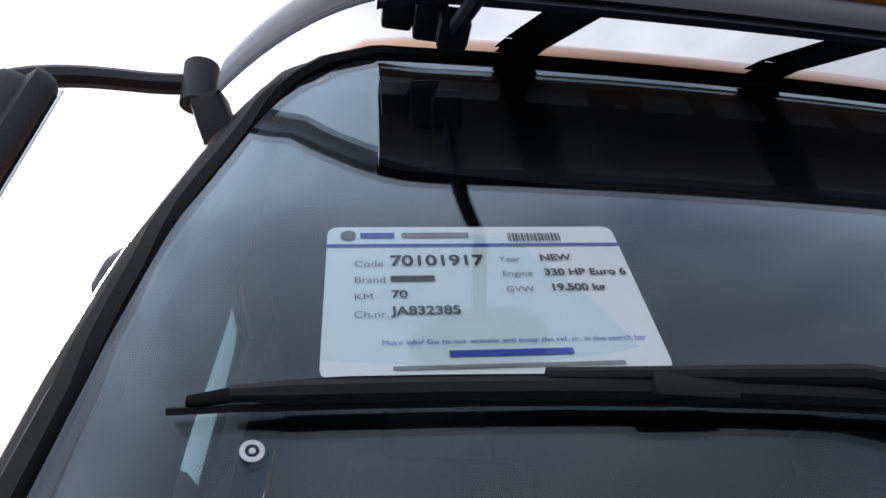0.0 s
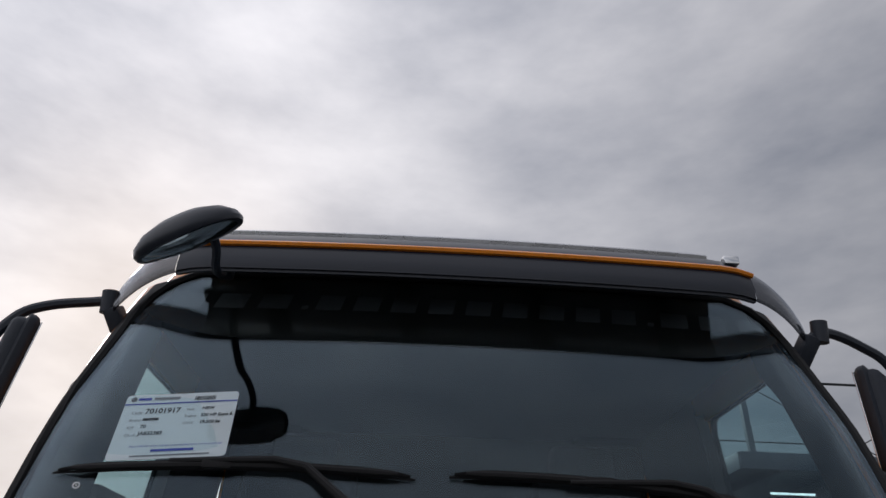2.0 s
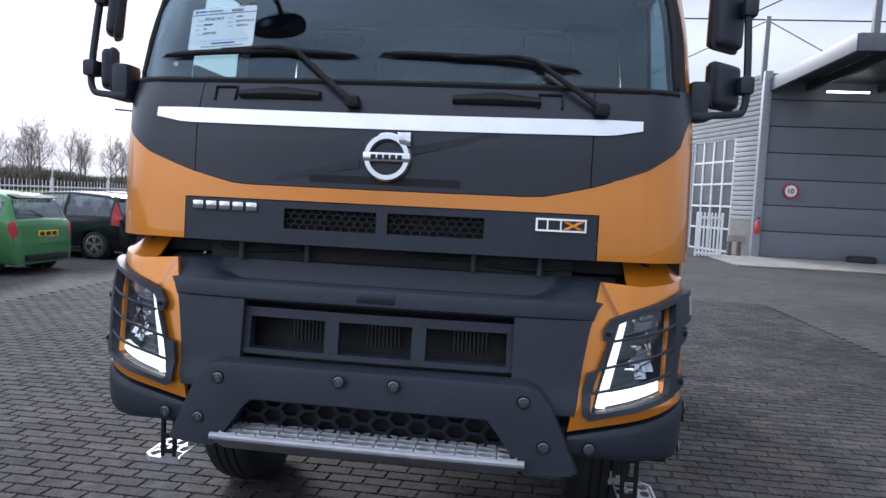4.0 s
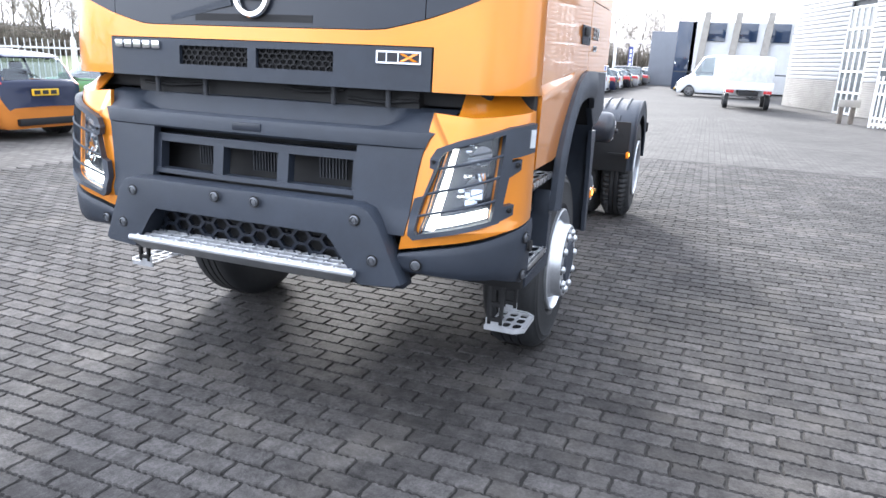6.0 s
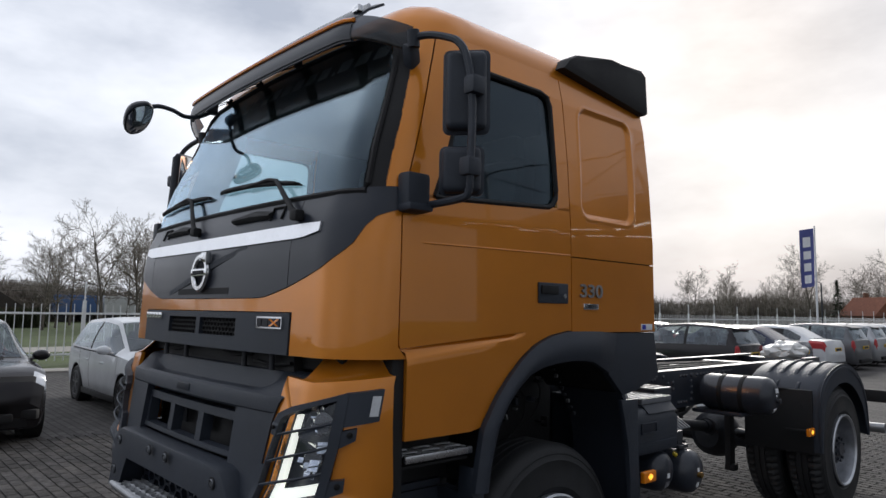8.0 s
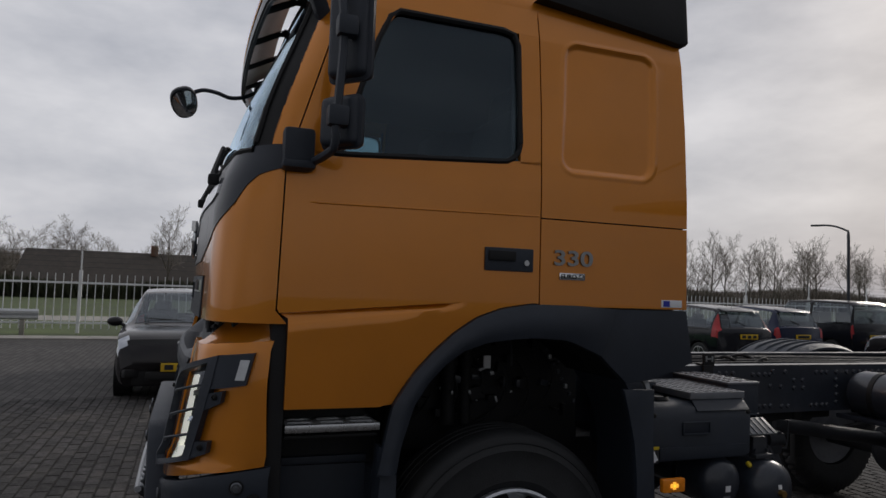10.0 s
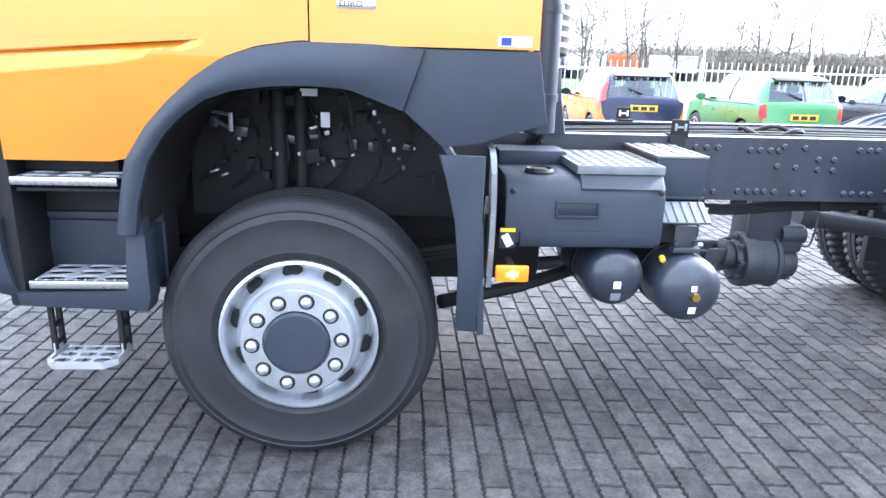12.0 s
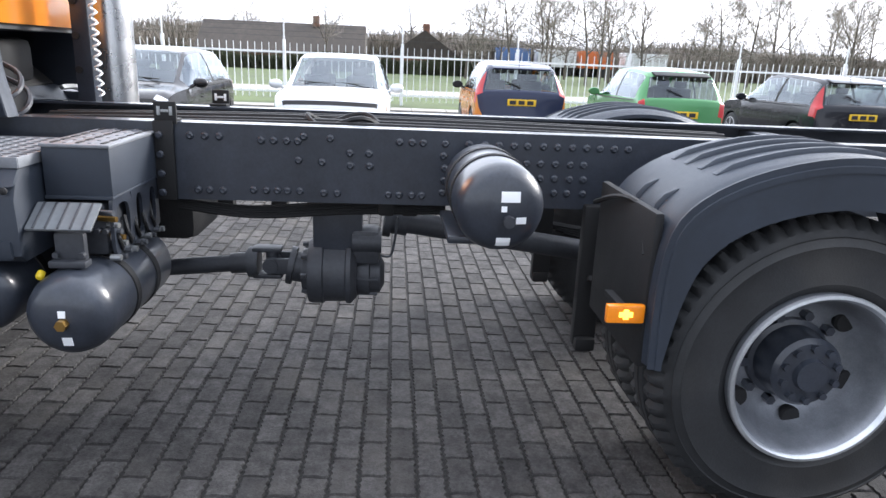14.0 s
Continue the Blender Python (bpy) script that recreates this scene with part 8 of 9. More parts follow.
row2 = [(HATCH, P_DARK, "dark brown hatchback"), (SEDAN, P_BLUE, "dark blue saloon"), (SEDAN, P_WHITE, "white saloon"), (HATCH, P_GREY, "grey estate car"), (HATCH, P_SILVER, "silver hatchback"), (HATCH, P_WHITE, "white hatchback"), (SEDAN, P_GREY, "grey saloon"), (HATCH, P_GREY, "grey hatchback"), (HATCH, P_BLUE2, "bright blue hatchback"), (SUV, P_WHITE, "white delivery van"), (SEDAN, P_BLUE, "navy saloon"), (HATCH, P_GREY, "grey hatchback"), (HATCH, P_WHITE, "white hatchback"), (SEDAN, P_BLACK, "black saloon"), (HATCH, P_DARK, "dark hatchback"), (SEDAN, P_SILVER, "silver saloon"), (SUV, P_GREY, "grey off-road car"), (HATCH, P_BLACK, "black hatchback"), (SEDAN, P_GREY, "grey saloon"), (HATCH, P_DARK, "dark hatchback")]
rc = random.Random(8)
for i, (sts, pt, words) in enumerate(row2 + row2[3:18]):
    y = 16.2 + 2.75 * i
    car("car", words + " in the long row of parked cars", (-6.0 + rc.uniform(-0.15, 0.15), y, 0), 180 + rc.uniform(-2, 2), sts, 1.76, pt, group=ROW2)
car("van", "white panel van standing across the yard", (2.6, 45.5, 0), 180, VAN, 2.0, P_WHITE, wheel_r=0.34, van=True)
# small open-backed truck seen from behind
pick = thing("pickup_truck", "white dropside pickup with canvas cover seen from behind", "truck", (3.5, 33.4, 0), 90)
bm = bmesh.new()
box(bm, (-0.8, 0, 1.05), (3.0, 2.0, 0.36), 0.03)
part("dropside", bm, P_WHITE, pick)
bm = bmesh.new()
box(bm, (-0.8, 0, 1.75), (2.9, 1.92, 1.05), 0.12)
part("cover", bm, mat("white_canvas", (0.62, 0.63, 0.64), 0.7), pick, "white canvas cover")
bm = bmesh.new()
box(bm, (1.5, 0, 1.25), (1.5, 1.85, 1.5), 0.25)
part("cab", bm, P_WHITE, pick)
bm = bmesh.new()
box(bm, (-0.2, 0, 0.72), (4.4, 0.8, 0.2), 0.02)
part("chassis", bm, BLACK, pick)
for x in (-1.2, 1.6):
    for k in (-1, 1):
        bm = bmesh.new()
        lathe(bm, [(0.18, 0.0), (0.30, 0.01), (0.34, -0.03), (0.34, -0.2), (0.18, -0.2)], (x, k * 0.98, 0.34), (0, k, 0), 24)
        part("wheel", bm, TYRE, pick)
for k in (-1, 1):
    bm = bmesh.new()
    box(bm, (-2.31, k * 0.78, 0.80), (0.05, 0.34, 0.13), 0.015)
    part("tail_lamp", bm, RED_LENS, pick)

# ---- fence, rail, kerb ----
FX = -18.5
fence = tagged(new("fence"), "white steel picket fence with tall posts", "fence", kind="structure")
bm = bmesh.new()
box(bm, (0, 0, 0.90), (0.028, 0.028, 1.62))
for v in bm.verts:
    if v.co.z > 1.5:
        v.co.x *= 0.6
        v.co.y *= 0.6
me = bpy.data.meshes.new("picket")
bm.to_mesh(me)
me.materials.append(WHITE)
bm.free()
y = -9.4
n = 0
while y < 52 and n < 290:
    p = new("picket", me)
    p.parent, p.location = fence, (FX, y, 0.04)
    y += 0.212
    n += 1
bm = bmesh.new()
yy = y
while yy < 120:
    box(bm, (FX, yy, 0.94), (0.028, 0.028, 1.62))
    yy += 0.24
tagged(part("far_pickets", bm, WHITE, fence), kind="stuff")
for z in (0.30, 1.48):
    bm = bmesh.new()
    box(bm, (FX + 0.02, 55, z), (0.03, 130, 0.06), 0.004)
    part("rail", bm, WHITE, fence)
bm = bmesh.new()
box(bm, (0, 0, 0.93), (0.09, 0.09, 1.86), 0.008)
box(bm, (0, 0, 2.12), (0.035, 0.035, 0.60), 0.004)
for z in (1.95, 2.1, 2.25, 2.38):
    box(bm, (0.02, 0, z), (0.03, 0.06, 0.03))
me = bpy.data.meshes.new("post")
bm.to_mesh(me)
me.materials.append(WHITE)
bm.free()
for i in range(-3, 32):
    p = new("post", me)
    p.parent, p.location = fence, (FX, 0.6 + 3.62 * i, 0)
for z in (1.95, 2.1, 2.25, 2.38):
    bm = bmesh.new()
    tube(bm, [(FX + 0.03, -10, z), (FX + 0.03, 118, z)], 0.004, 4)
    part("wire", bm, STEEL, fence)

guardrail = tagged(new("guardrail"), "pale galvanised guardrail in front of the fence", "guardrail")
bm = bmesh.new()
prism(bm, [(FX + 0.75, 0.42), (FX + 0.80, 0.46), (FX + 0.80, 0.52), (FX + 0.75, 0.56), (FX + 0.80, 0.60), (FX + 0.80, 0.66), (FX + 0.75, 0.72), (FX + 0.74, 0.72), (FX + 0.74, 0.42)], "y", -16, -3.9)
part("beam", bm, mat("galvanised_steel", (0.55, 0.56, 0.57), 0.4, 0.6), guardrail)
for i in range(6):
    bm = bmesh.new()
    box(bm, (FX + 0.68, -4.3 - 2.0 * i, 0.34), (0.10, 0.12, 0.70), 0.01)
    part("rail_post", bm, CONCRETE, guardrail)

kerb = bmesh.new()
for i in range(150):
    box(kerb, (-16.7 + 0.0, -20 + i * 1.0, 0.0), (0.9, 0.985, 0.06), 0.01)
tagged(link("kerb", kerb, CONCRETE), "pale concrete edging strip along the paving", "kerb", kind="structure")

# ---- trees ----
def grow(seed, height, spread, dense, upright):
    """Trunk-and-limb mesh and twig mesh of one bare tree."""
    r = random.Random(seed)
    wood, twigs = bmesh.new(), bmesh.new()
    def limb(p, d, length, rad, depth):
        n = (7, 5, 4, 2, 2)[depth]
        pts, q, dirs = [p], p.copy(), [d.copy()]
        for i in range(n):
            bent = dirs[-1] + Vector((r.uniform(-1, 1), r.uniform(-1, 1), r.uniform(-0.6, 0.6))) * (0.07 if depth == 0 else 0.20) + Vector((0, 0, 0.10 * upright * (depth > 0)))
            dirs.append(bent.normalized())
            q = q + dirs[-1] * length / n
            pts.append(q.copy())
        taper = [rad * (1 - (0.75 if depth else 0.85) * i / n) for i in range(n + 1)]
        tube(wood if depth < 2 else twigs, pts, taper, (7, 5, 4, 3, 3)[depth], False)
        if depth >= dense:
            return
        kids = (11, 7, 6, 3)[depth]
        turn = r.uniform(0, 6.28)
        for k in range(kids):
            t = (0.27 + 0.72 * (k + r.random()) / kids) if depth == 0 else (0.18 + 0.80 * (k + r.random()) / kids)
            i = min(int(t * n), n - 1)
            base, along = pts[i].lerp(pts[i + 1], t * n - i), dirs[i + 1]
            turn += 2.4 + r.uniform(-0.5, 0.5)
            side = along.cross(Vector((0.31, 0.2, 0.93))).normalized()
            side = side * math.cos(turn) + along.cross(side) * math.sin(turn)
            lean = (spread * (1.25 - 0.6 * t)) if depth == 0 else 0.62 + r.uniform(-0.15, 0.2)
            nd = (along + side * lean * 1.15).normalized()
            size = height * (0.56 - 0.30 * t) * r.uniform(0.75, 1.2) if depth == 0 else length * r.uniform(0.38, 0.60) * (1.1 - 0.35 * t)
            limb(base, nd, size, max(0.015, taper[i] * (0.58 if depth == 0 else 0.60)), depth + 1)
    limb(Vector((0, 0, -0.1)), Vector((0, 0, 1)), height * 0.92, height * 0.0165, 0)
    return wood, twigs


def tree_kind(name, seed, height, spread, dense, upright, label):
    t = thing(name, label, "tree", (0, 0, -500))
    w, q = grow(seed, height, spread, dense, upright)
    part("trunk", w, BARK, t)
    part("crown", q, TWIG, t, "bare twigs")
    return t


kinds = [tree_kind("tree", 3, 9.0, 1.5, 4, 0.55, "bare broad winter tree beyond the fence"),
         tree_kind("tree", 8, 9.5, 0.85, 4, 1.1, "bare slender upright winter tree beyond the fence"),
         tree_kind("tree", 21, 8.4, 1.75, 4, 0.45, "bare wide-crowned winter tree beyond the fence")]
rt = random.Random(4)
spots = []
for i in range(16):
    y = -18 + i * 6.2 + rt.uniform(-1.5, 1.5)
    spots.append((-60 + rt.uniform(-3, 3) if y > 2 else -72 + rt.uniform(-3, 3), y, rt.choice((0, 2)), rt.uniform(0.75, 1.05) if 2 < y < 24 else rt.uniform(0.5, 0.68)))
for i in range(22):
    spots.append((-78 + rt.uniform(-2, 2), 56 + i * 3.6 + rt.uniform(-0.8, 0.8), 1, rt.uniform(0.9, 1.1)))
for i in range(9):
    spots.append((-72 + rt.uniform(-6, 6), -46 + i * 4.5, rt.choice((0, 2)), rt.uniform(0.7, 1.1)))
for i in range(26):
    spots.append((-62 + i * 3.2 + rt.uniform(-1.5, 1.5), 148 + rt.uniform(-14, 14), rt.choice((0, 1, 2)), rt.uniform(0.85, 1.25)))
for i in range(8):
    spots.append((-44 + rt.uniform(-4, 4), 88 + i * 7, rt.choice((0, 2)), rt.uniform(0.7, 0.95)))
spots += [(-46, 12.2, 0, 0.86), (-47, 14.8, 2, 0.84), (-45, 17.6, 0, 0.82), (-48, 19.5, 1, 0.8), (-50, 9.5, 2, 0.7), (-52, 16.5, 0, 0.75)]
spots += [(-51, 16.0, 1, 0.78), (-53, 21.8, 0, 0.86), (-50, 29.6, 2, 0.95), (-56, 25.4, 1, 0.84), (-54, 34.2, 0, 0.92), (-58, 38.5, 1, 1.0), (-55, 11.4, 1, 0.66), (-57, 31.5, 1, 0.8), (-52, 42.0, 2, 0.9), (-62, 14.0, 0, 0.8), (-63, 19.0, 2, 0.9), (-61, 24.0, 0, 0.9), (-64, 28.5, 2, 0.95), (-62, 36.5, 2, 1.0), (-66, 45.0, 0, 1.05), (-58, -2.0, 1, 0.7), (-60, 47.5, 1, 1.0)]
for i in range(9):
    spots.append((-36 + 4.2 * i + rt.uniform(-1, 1), 122 + rt.uniform(-6, 8), rt.choice((0, 2)), rt.uniform(1.05, 1.4)))
for i in range(24):
    spots.append((-76 + rt.uniform(-4, 5), -34 + 4.4 * i + rt.uniform(-1.5, 1.5), rt.choice((0, 1, 2)), rt.uniform(0.5, 0.75)))
for i, (x, y, k, s) in enumerate(spots):
    m = pose(x, y, 0, 0, 0, rt.uniform(0, 360))
    o = copy_thing(kinds[k], m)
    o.scale = (s, s, s)
for k, (x, y, s) in zip(kinds, ((-72, -9, 0.6), (-70, 52, 1.0), (-60, 33, 0.7))):
    k.matrix_world = pose(x, y, 0, 0, 0, 40)
    k.scale = (s, s, s)
# dark evergreen
fir = thing("evergreen_tree", "dark green pointed evergreen tree", "tree", (-32, 113, 0))
bm = bmesh.new()
cyl(bm, (0, 0, 0), (0, 0, 7.2), 0.16, 0.03, 8)
part("trunk", bm, BARK, fir)
bm = bmesh.new()
rf = random.Random(2)
for i in range(900):
    z = rf.uniform(0.6, 7.6)
    rr = (1 - (z / 7.8)) * 1.9 * rf.uniform(0.35, 1.05)
    a = rf.uniform(0, 6.28)
    c = Vector((rr * math.cos(a), rr * math.sin(a), z))
    d = Vector((math.cos(a), math.sin(a), rf.uniform(-0.5, 0.1))) * rf.uniform(0.25, 0.5)
    s = Vector((-math.sin(a), math.cos(a), 0)) * 0.14
    bm.faces.new([bm.verts.new(p) for p in (c - d * 0.4 - s, c + d, c - d * 0.4 + s)])
part("crown", bm, mat("fir_needles", (0.018, 0.035, 0.014), 0.9), fir)


def thicket(name, label, line, height, depth, count, seed):
    """A far wood of countless bare stems and scrub."""
    r = random.Random(seed)
    bm = bmesh.new()
    for i in range(count):
        t = r.random() * (len(line) - 1)
        k = min(int(t), len(line) - 2)
        f = t - k
        x, y = (line[k][c] + (line[k + 1][c] - line[k][c]) * f for c in (0, 1))
        x, y = x + r.uniform(-depth, depth), y + r.uniform(-depth, depth)
        h = height * r.uniform(0.3, 1.0) ** 0.6 * (0.85 + 0.15 * math.sin(t * 9 + seed))
        lean = Vector((r.uniform(-0.5, 0.5), r.uniform(-0.5, 0.5), 1)) * h
        w = r.uniform(0.05, 0.16)
        a = r.uniform(0, 6.28)
        s = Vector((math.cos(a), math.sin(a), 0)) * w
        b = Vector((x, y, 0))
        bm.faces.new([bm.verts.new(p) for p in (b - s, b + s, b + lean * 0.6 + s * 0.9, b + lean, b + lean * 0.55 - s * 0.9)])
    return tagged(link(name, bm, mat("scrub_" + name, (0.05, 0.055, 0.030) if name == "hedge" else (0.19, 0.165, 0.14), 0.95, 0, 0.35, 0.8), smooth=0), label, "trees", kind="stuff")


thicket("hedgerow", "dark brown winter scrub beyond the field", [(-84, -70), (-80, 10), (-86, 80), (-95, 150)], 4.6, 4, 36000, 5)
thicket("copse", "far grey-brown winter woodland behind the farm", [(-102, -40), (-100, 15), (-104, 70)], 6.0, 5, 15000, 12)
thicket("hedge", "dark evergreen hedge in front of the farmhouse", [(-55, -26), (-55.5, -6), (-56, 10.5)], 1.75, 0.6, 9000, 15)
thicket("woodland", "brown bare woodland at the end of the yard", [(-90, 150), (-40, 165), (0, 165), (40, 150)], 8.0, 6, 22000, 9)

# ---- houses and sheds beyond the fence ----
BRICK_WALL = mat("red_brown_brick", (0.20, 0.10, 0.065), 0.85, 0, 0.2, 3, 0.4, 60)
ROOF = mat("weathered_thatch", (0.060, 0.050, 0.042), 0.95, 0, 0.25, 2, 0.5, 40)
TILE = mat("red_roof_tile", (0.22, 0.085, 0.05), 0.85, 0, 0.25, 4, 0.5, 30)
def house(label, at, turn, w, l, wall, roofh, roof_mat):
    h = thing("house", label, "house", at, turn)
    bm = bmesh.new()
    box(bm, (0, 0, wall / 2), (w, l, wall))
    part("wall", bm, BRICK_WALL, h)
    bm = bmesh.new()
    prism(bm, [(-w / 2 - 0.4, wall - 0.1), (0, wall + roofh), (w / 2 + 0.4, wall - 0.1)], "y", -l / 2 - 0.3, l / 2 + 0.3)
    part("roof", bm, roof_mat, h)
    bm = bmesh.new()
    box(bm, (0.3, l * 0.2, wall + roofh + 0.2), (0.6, 0.6, 1.0), 0.03)
    part("chimney", bm, BRICK_WALL, h)
    for y in (-l * 0.3, 0, l * 0.3):
        bm = bmesh.new()
        box(bm, (w / 2 + 0.01, y, wall * 0.5), (0.08, 1.2, wall * 0.42), 0.02)
        part("window", bm, WHITE, h)
    return h
house("low farmhouse with a dark thatched roof beyond the field", (-64, -6.3, 0), 0, 8, 14.5, 1.3, 2.75, ROOF)
house("small house with weathered gable roof beyond the field", (-60.5, 6.6, 0), 90, 5.6, 5.5, 1.6, 2.1, ROOF)
house("red tiled house among trees at the end of the yard", (-28.5, 117, 0), 60, 5.5, 6.5, 2.2, 2.8, TILE)
for y, rgb, nm, l in ((22.5, (0.72, 0.73, 0.75), "white trailer", 4.5), (17.5, (0.10, 0.18, 0.40), "blue trailer", 4), (33, (0.70, 0.72, 0.74), "white trailer", 5), (27, (0.62, 0.16, 0.05), "orange container", 4)):
    t = thing("lorry_trailer", nm + " standing far beyond the field", "trailer", (-76, y, 0))
    bm = bmesh.new()
    box(bm, (0, 0, 1.9), (2.4, l, 1.9), 0.03)
    part("load_box", bm, paint("trailer_" + str(int(y)), rgb, 0.45, 0), t)
    for yy in (-l * 0.3, l * 0.3):
        for sx in (-1, 1):
            bm = bmesh.new()
            cyl(bm, (sx * 0.9, yy, 0.5), (sx * 1.2, yy, 0.5), 0.5, seg=16)
            part("wheel", bm, TYRE, t)
    bm = bmesh.new()
    box(bm, (0, 0, 0.86), (1.2, l * 0.96, 0.2), 0.01)
    part("underframe", bm, STEEL, t)

# ---- flags and street lamps ----
FLAG = mat("blue_flag_cloth", (0.09, 0.105, 0.30), 0.8, 0, 0.1, 3)
for x, y, drop in ((-8.7, 34.5, 0.0), (-9.0, 64, 0.75), (-9.4, 104, 1.5)):
    f = thing("flagpole", "blue banner with white bars on a white pole", "flag", (x, y, 0), 0, "banners along the yard")
    bm = bmesh.new()
    cyl(bm, (0, 0, 0), (0, 0, 6.25 - drop), 0.055, 0.035, 10)
    part("pole", bm, WHITE, f)
    bm = bmesh.new()
    sheet(bm, lambda u, v, d=0.0: Vector((-0.08 - 0.60 * u, 0.10 * math.sin(3 * u + 2 * v) + d, 3.25 - drop + 2.9 * v - 0.08 * u)), span(0, 1, 8), span(0, 1, 10), 0.006)
    banner = part("banner", bm, FLAG, f)
    for z0, z1 in ((5.25, 5.75), (4.65, 5.05), (4.05, 4.45), (3.45, 3.85)):
        bm = bmesh.new()
        sheet(bm, lambda u, v, d=0.0: Vector((-0.08 - 0.60 * u, 0.10 * math.sin(3 * u + 2 * (v - 3.25) / 2.9) - 0.012 + d, v - drop - 0.08 * u)), span(0.25, 0.75, 5), [z0, z1], 0.03)
        part("banner_bar", bm, WHITE, banner)
def street_lamp(at, turn):
    s = thing("street_lamp", "grey street lamp with a bent arm", "lamp", at, turn, "street lamps along the fence")
    bm = bmesh.new()
    tube(bm, bend([(0, 0, 0), (0, 0, 3), (0, 0, 4.55), (0.06, 0, 4.72), (0.5, 0, 4.92), (0.95, 0, 4.98)], 4), [0.06] * 9 + [0.04] * 12, 8)
    part("pole", bm, FRAME, s)
    bm = bmesh.new()
    box(bm, (1.15, 0, 4.97), (0.5, 0.16, 0.08), 0.03)
    part("lamp_head", bm, FRAME, s)
street_lamp((-16.45, 25.8, 0), 215)
street_lamp((-17.5, 62, 0), 215)

# ---- yard buildings ----
PANEL = mat("grey_sandwich_panel", (0.155, 0.168, 0.195), 0.5, 0, 0.06, 1.2, 0.1, 40)
SIDING = mat("pale_ribbed_siding", (0.36, 0.36, 0.36), 0.5, 0, 0.08, 2)
DARKSTEEL = mat("dark_canopy_steel", (0.045, 0.05, 0.055), 0.5, 0.2, 0.1, 2)
WHITE_WALL = mat("white_render_wall", (0.60, 0.61, 0.62), 0.7, 0, 0.06, 1.5)
OFFICE_GLASS = mat("dark_blue_glazing", (0.02, 0.035, 0.07), 0.08, 0, 0.1, 1.0, coat=1.0)
TUBE = glow("fluorescent_tube", (1.0, 0.98, 0.92), 3.5)
hall = thing("workshop_hall", "grey panelled workshop hall with a deep canopy", "building", (9.6, 25.4, 0))
bm = bmesh.new()
box(bm, (8.0, 6.0, 3.6), (15.8, 11.6, 7.2))
part("core", bm, PANEL, hall)
for i in range(7):
    bm = bmesh.new()
    box(bm, (8.0, 0.02, 0.55 + 1.03 * i), (16, 0.16, 1.00), 0.02)
    part("wall_panel", bm, PANEL, hall)
bm = bmesh.new()
box(bm, (0.0, -0.02, 3.65), (0.30, 0.26, 7.3), 0.01)
part("corner_post", bm, mat("corner_grey", (0.28, 0.30, 0.33), 0.5), hall)
ang = math.atan2(-0.29, 1)
TURN = Matrix.Rotation(-ang, 4, "Z")
def left_wall(d, z, out=0.0):
    """A place on the slanted west wall, d metres from its corner."""
    v = Vector((-0.279, 0.960, 0))
    n = Vector((-0.960, -0.279, 0))
    q = v * d + n * out
    return Vector((q.x, q.y, z))
openings = [(1.7, 4.9, 4.9), (6.1, 8.2, 4.6)]
z = 0.0
while z < 7.2:
    for a, b in ((0.1, 1.7), (4.9, 6.1), (8.2, 14.0)) if z < 4.75 else ((0.1, 14.0),):
        bm = bmesh.new()
        hh = 0.20 if z > 1.4 else 0.09
        box(bm, left_wall((a + b) / 2, z + hh / 2, 0.05), (0.09, b - a, hh * 0.86), 0.012, TURN)
        part("siding_board", bm, SIDING if z > 1.4 else CONCRETE, hall)
    z += hh
bm = bmesh.new()
box(bm, left_wall(7.0, 3.6, -0.15), (0.2, 14, 7.2), 0, TURN)
part("west_wall", bm, DARKSTEEL, hall)
for a, b, top in openings:
    bm = bmesh.new()
    box(bm, left_wall((a + b) / 2, top / 2, 0.0), (0.06, b - a, top), 0, TURN)
    door = part("glazed_door", bm, mat("hall_glazing", (0.10, 0.11, 0.11), 0.15, 0, 0.1, 2, coat=0.6), hall, "tall glazed door with white bars")
    for i in range(5):
        bm = bmesh.new()
        box(bm, left_wall(a + (b - a) * i / 4, top / 2, 0.05), (0.06, 0.10, top), 0.01, TURN)
        part("door_bar", bm, WHITE, door)
    for i in range(6):
        bm = bmesh.new()
        box(bm, left_wall((a + b) / 2, 0.06 + (top - 0.1) * i / 5, 0.05), (0.055, b - a, 0.09), 0.01, TURN)
        part("door_bar", bm, WHITE, door)
# canopy
bm = bmesh.new()
box(bm, (7.6, -3.5, 6.95), (15.0, 7.1, 0.10))
canopy = part("canopy", bm, DARKSTEEL, hall, "dark steel canopy")
bm = bmesh.new()
box(bm, (7.6, -7.05, 6.78), (15.0, 0.12, 0.50), 0.01)
box(bm, (0.12, -3.5, 6.78), (0.12, 7.1, 0.50), 0.01)
part("fascia", bm, mat("grey_fascia", (0.13, 0.14, 0.16), 0.45, 0.2), canopy)
for i in range(6):
    bm = bmesh.new()
    box(bm, (1.5 + 2.6 * i, -3.5, 6.70), (0.16, 6.9, 0.28))
    part("beam", bm, DARKSTEEL, canopy)
for row, y in enumerate((-0.9, -4.2)):
    for i in range(5):
        bm = bmesh.new()
        box(bm, (2.6 + 2.2 * i + 0.5 * row, y, 6.42), (1.5, 0.10, 0.06), 0.01)
        lamp = part("tube_light", bm, TUBE, canopy, "lit tube light")
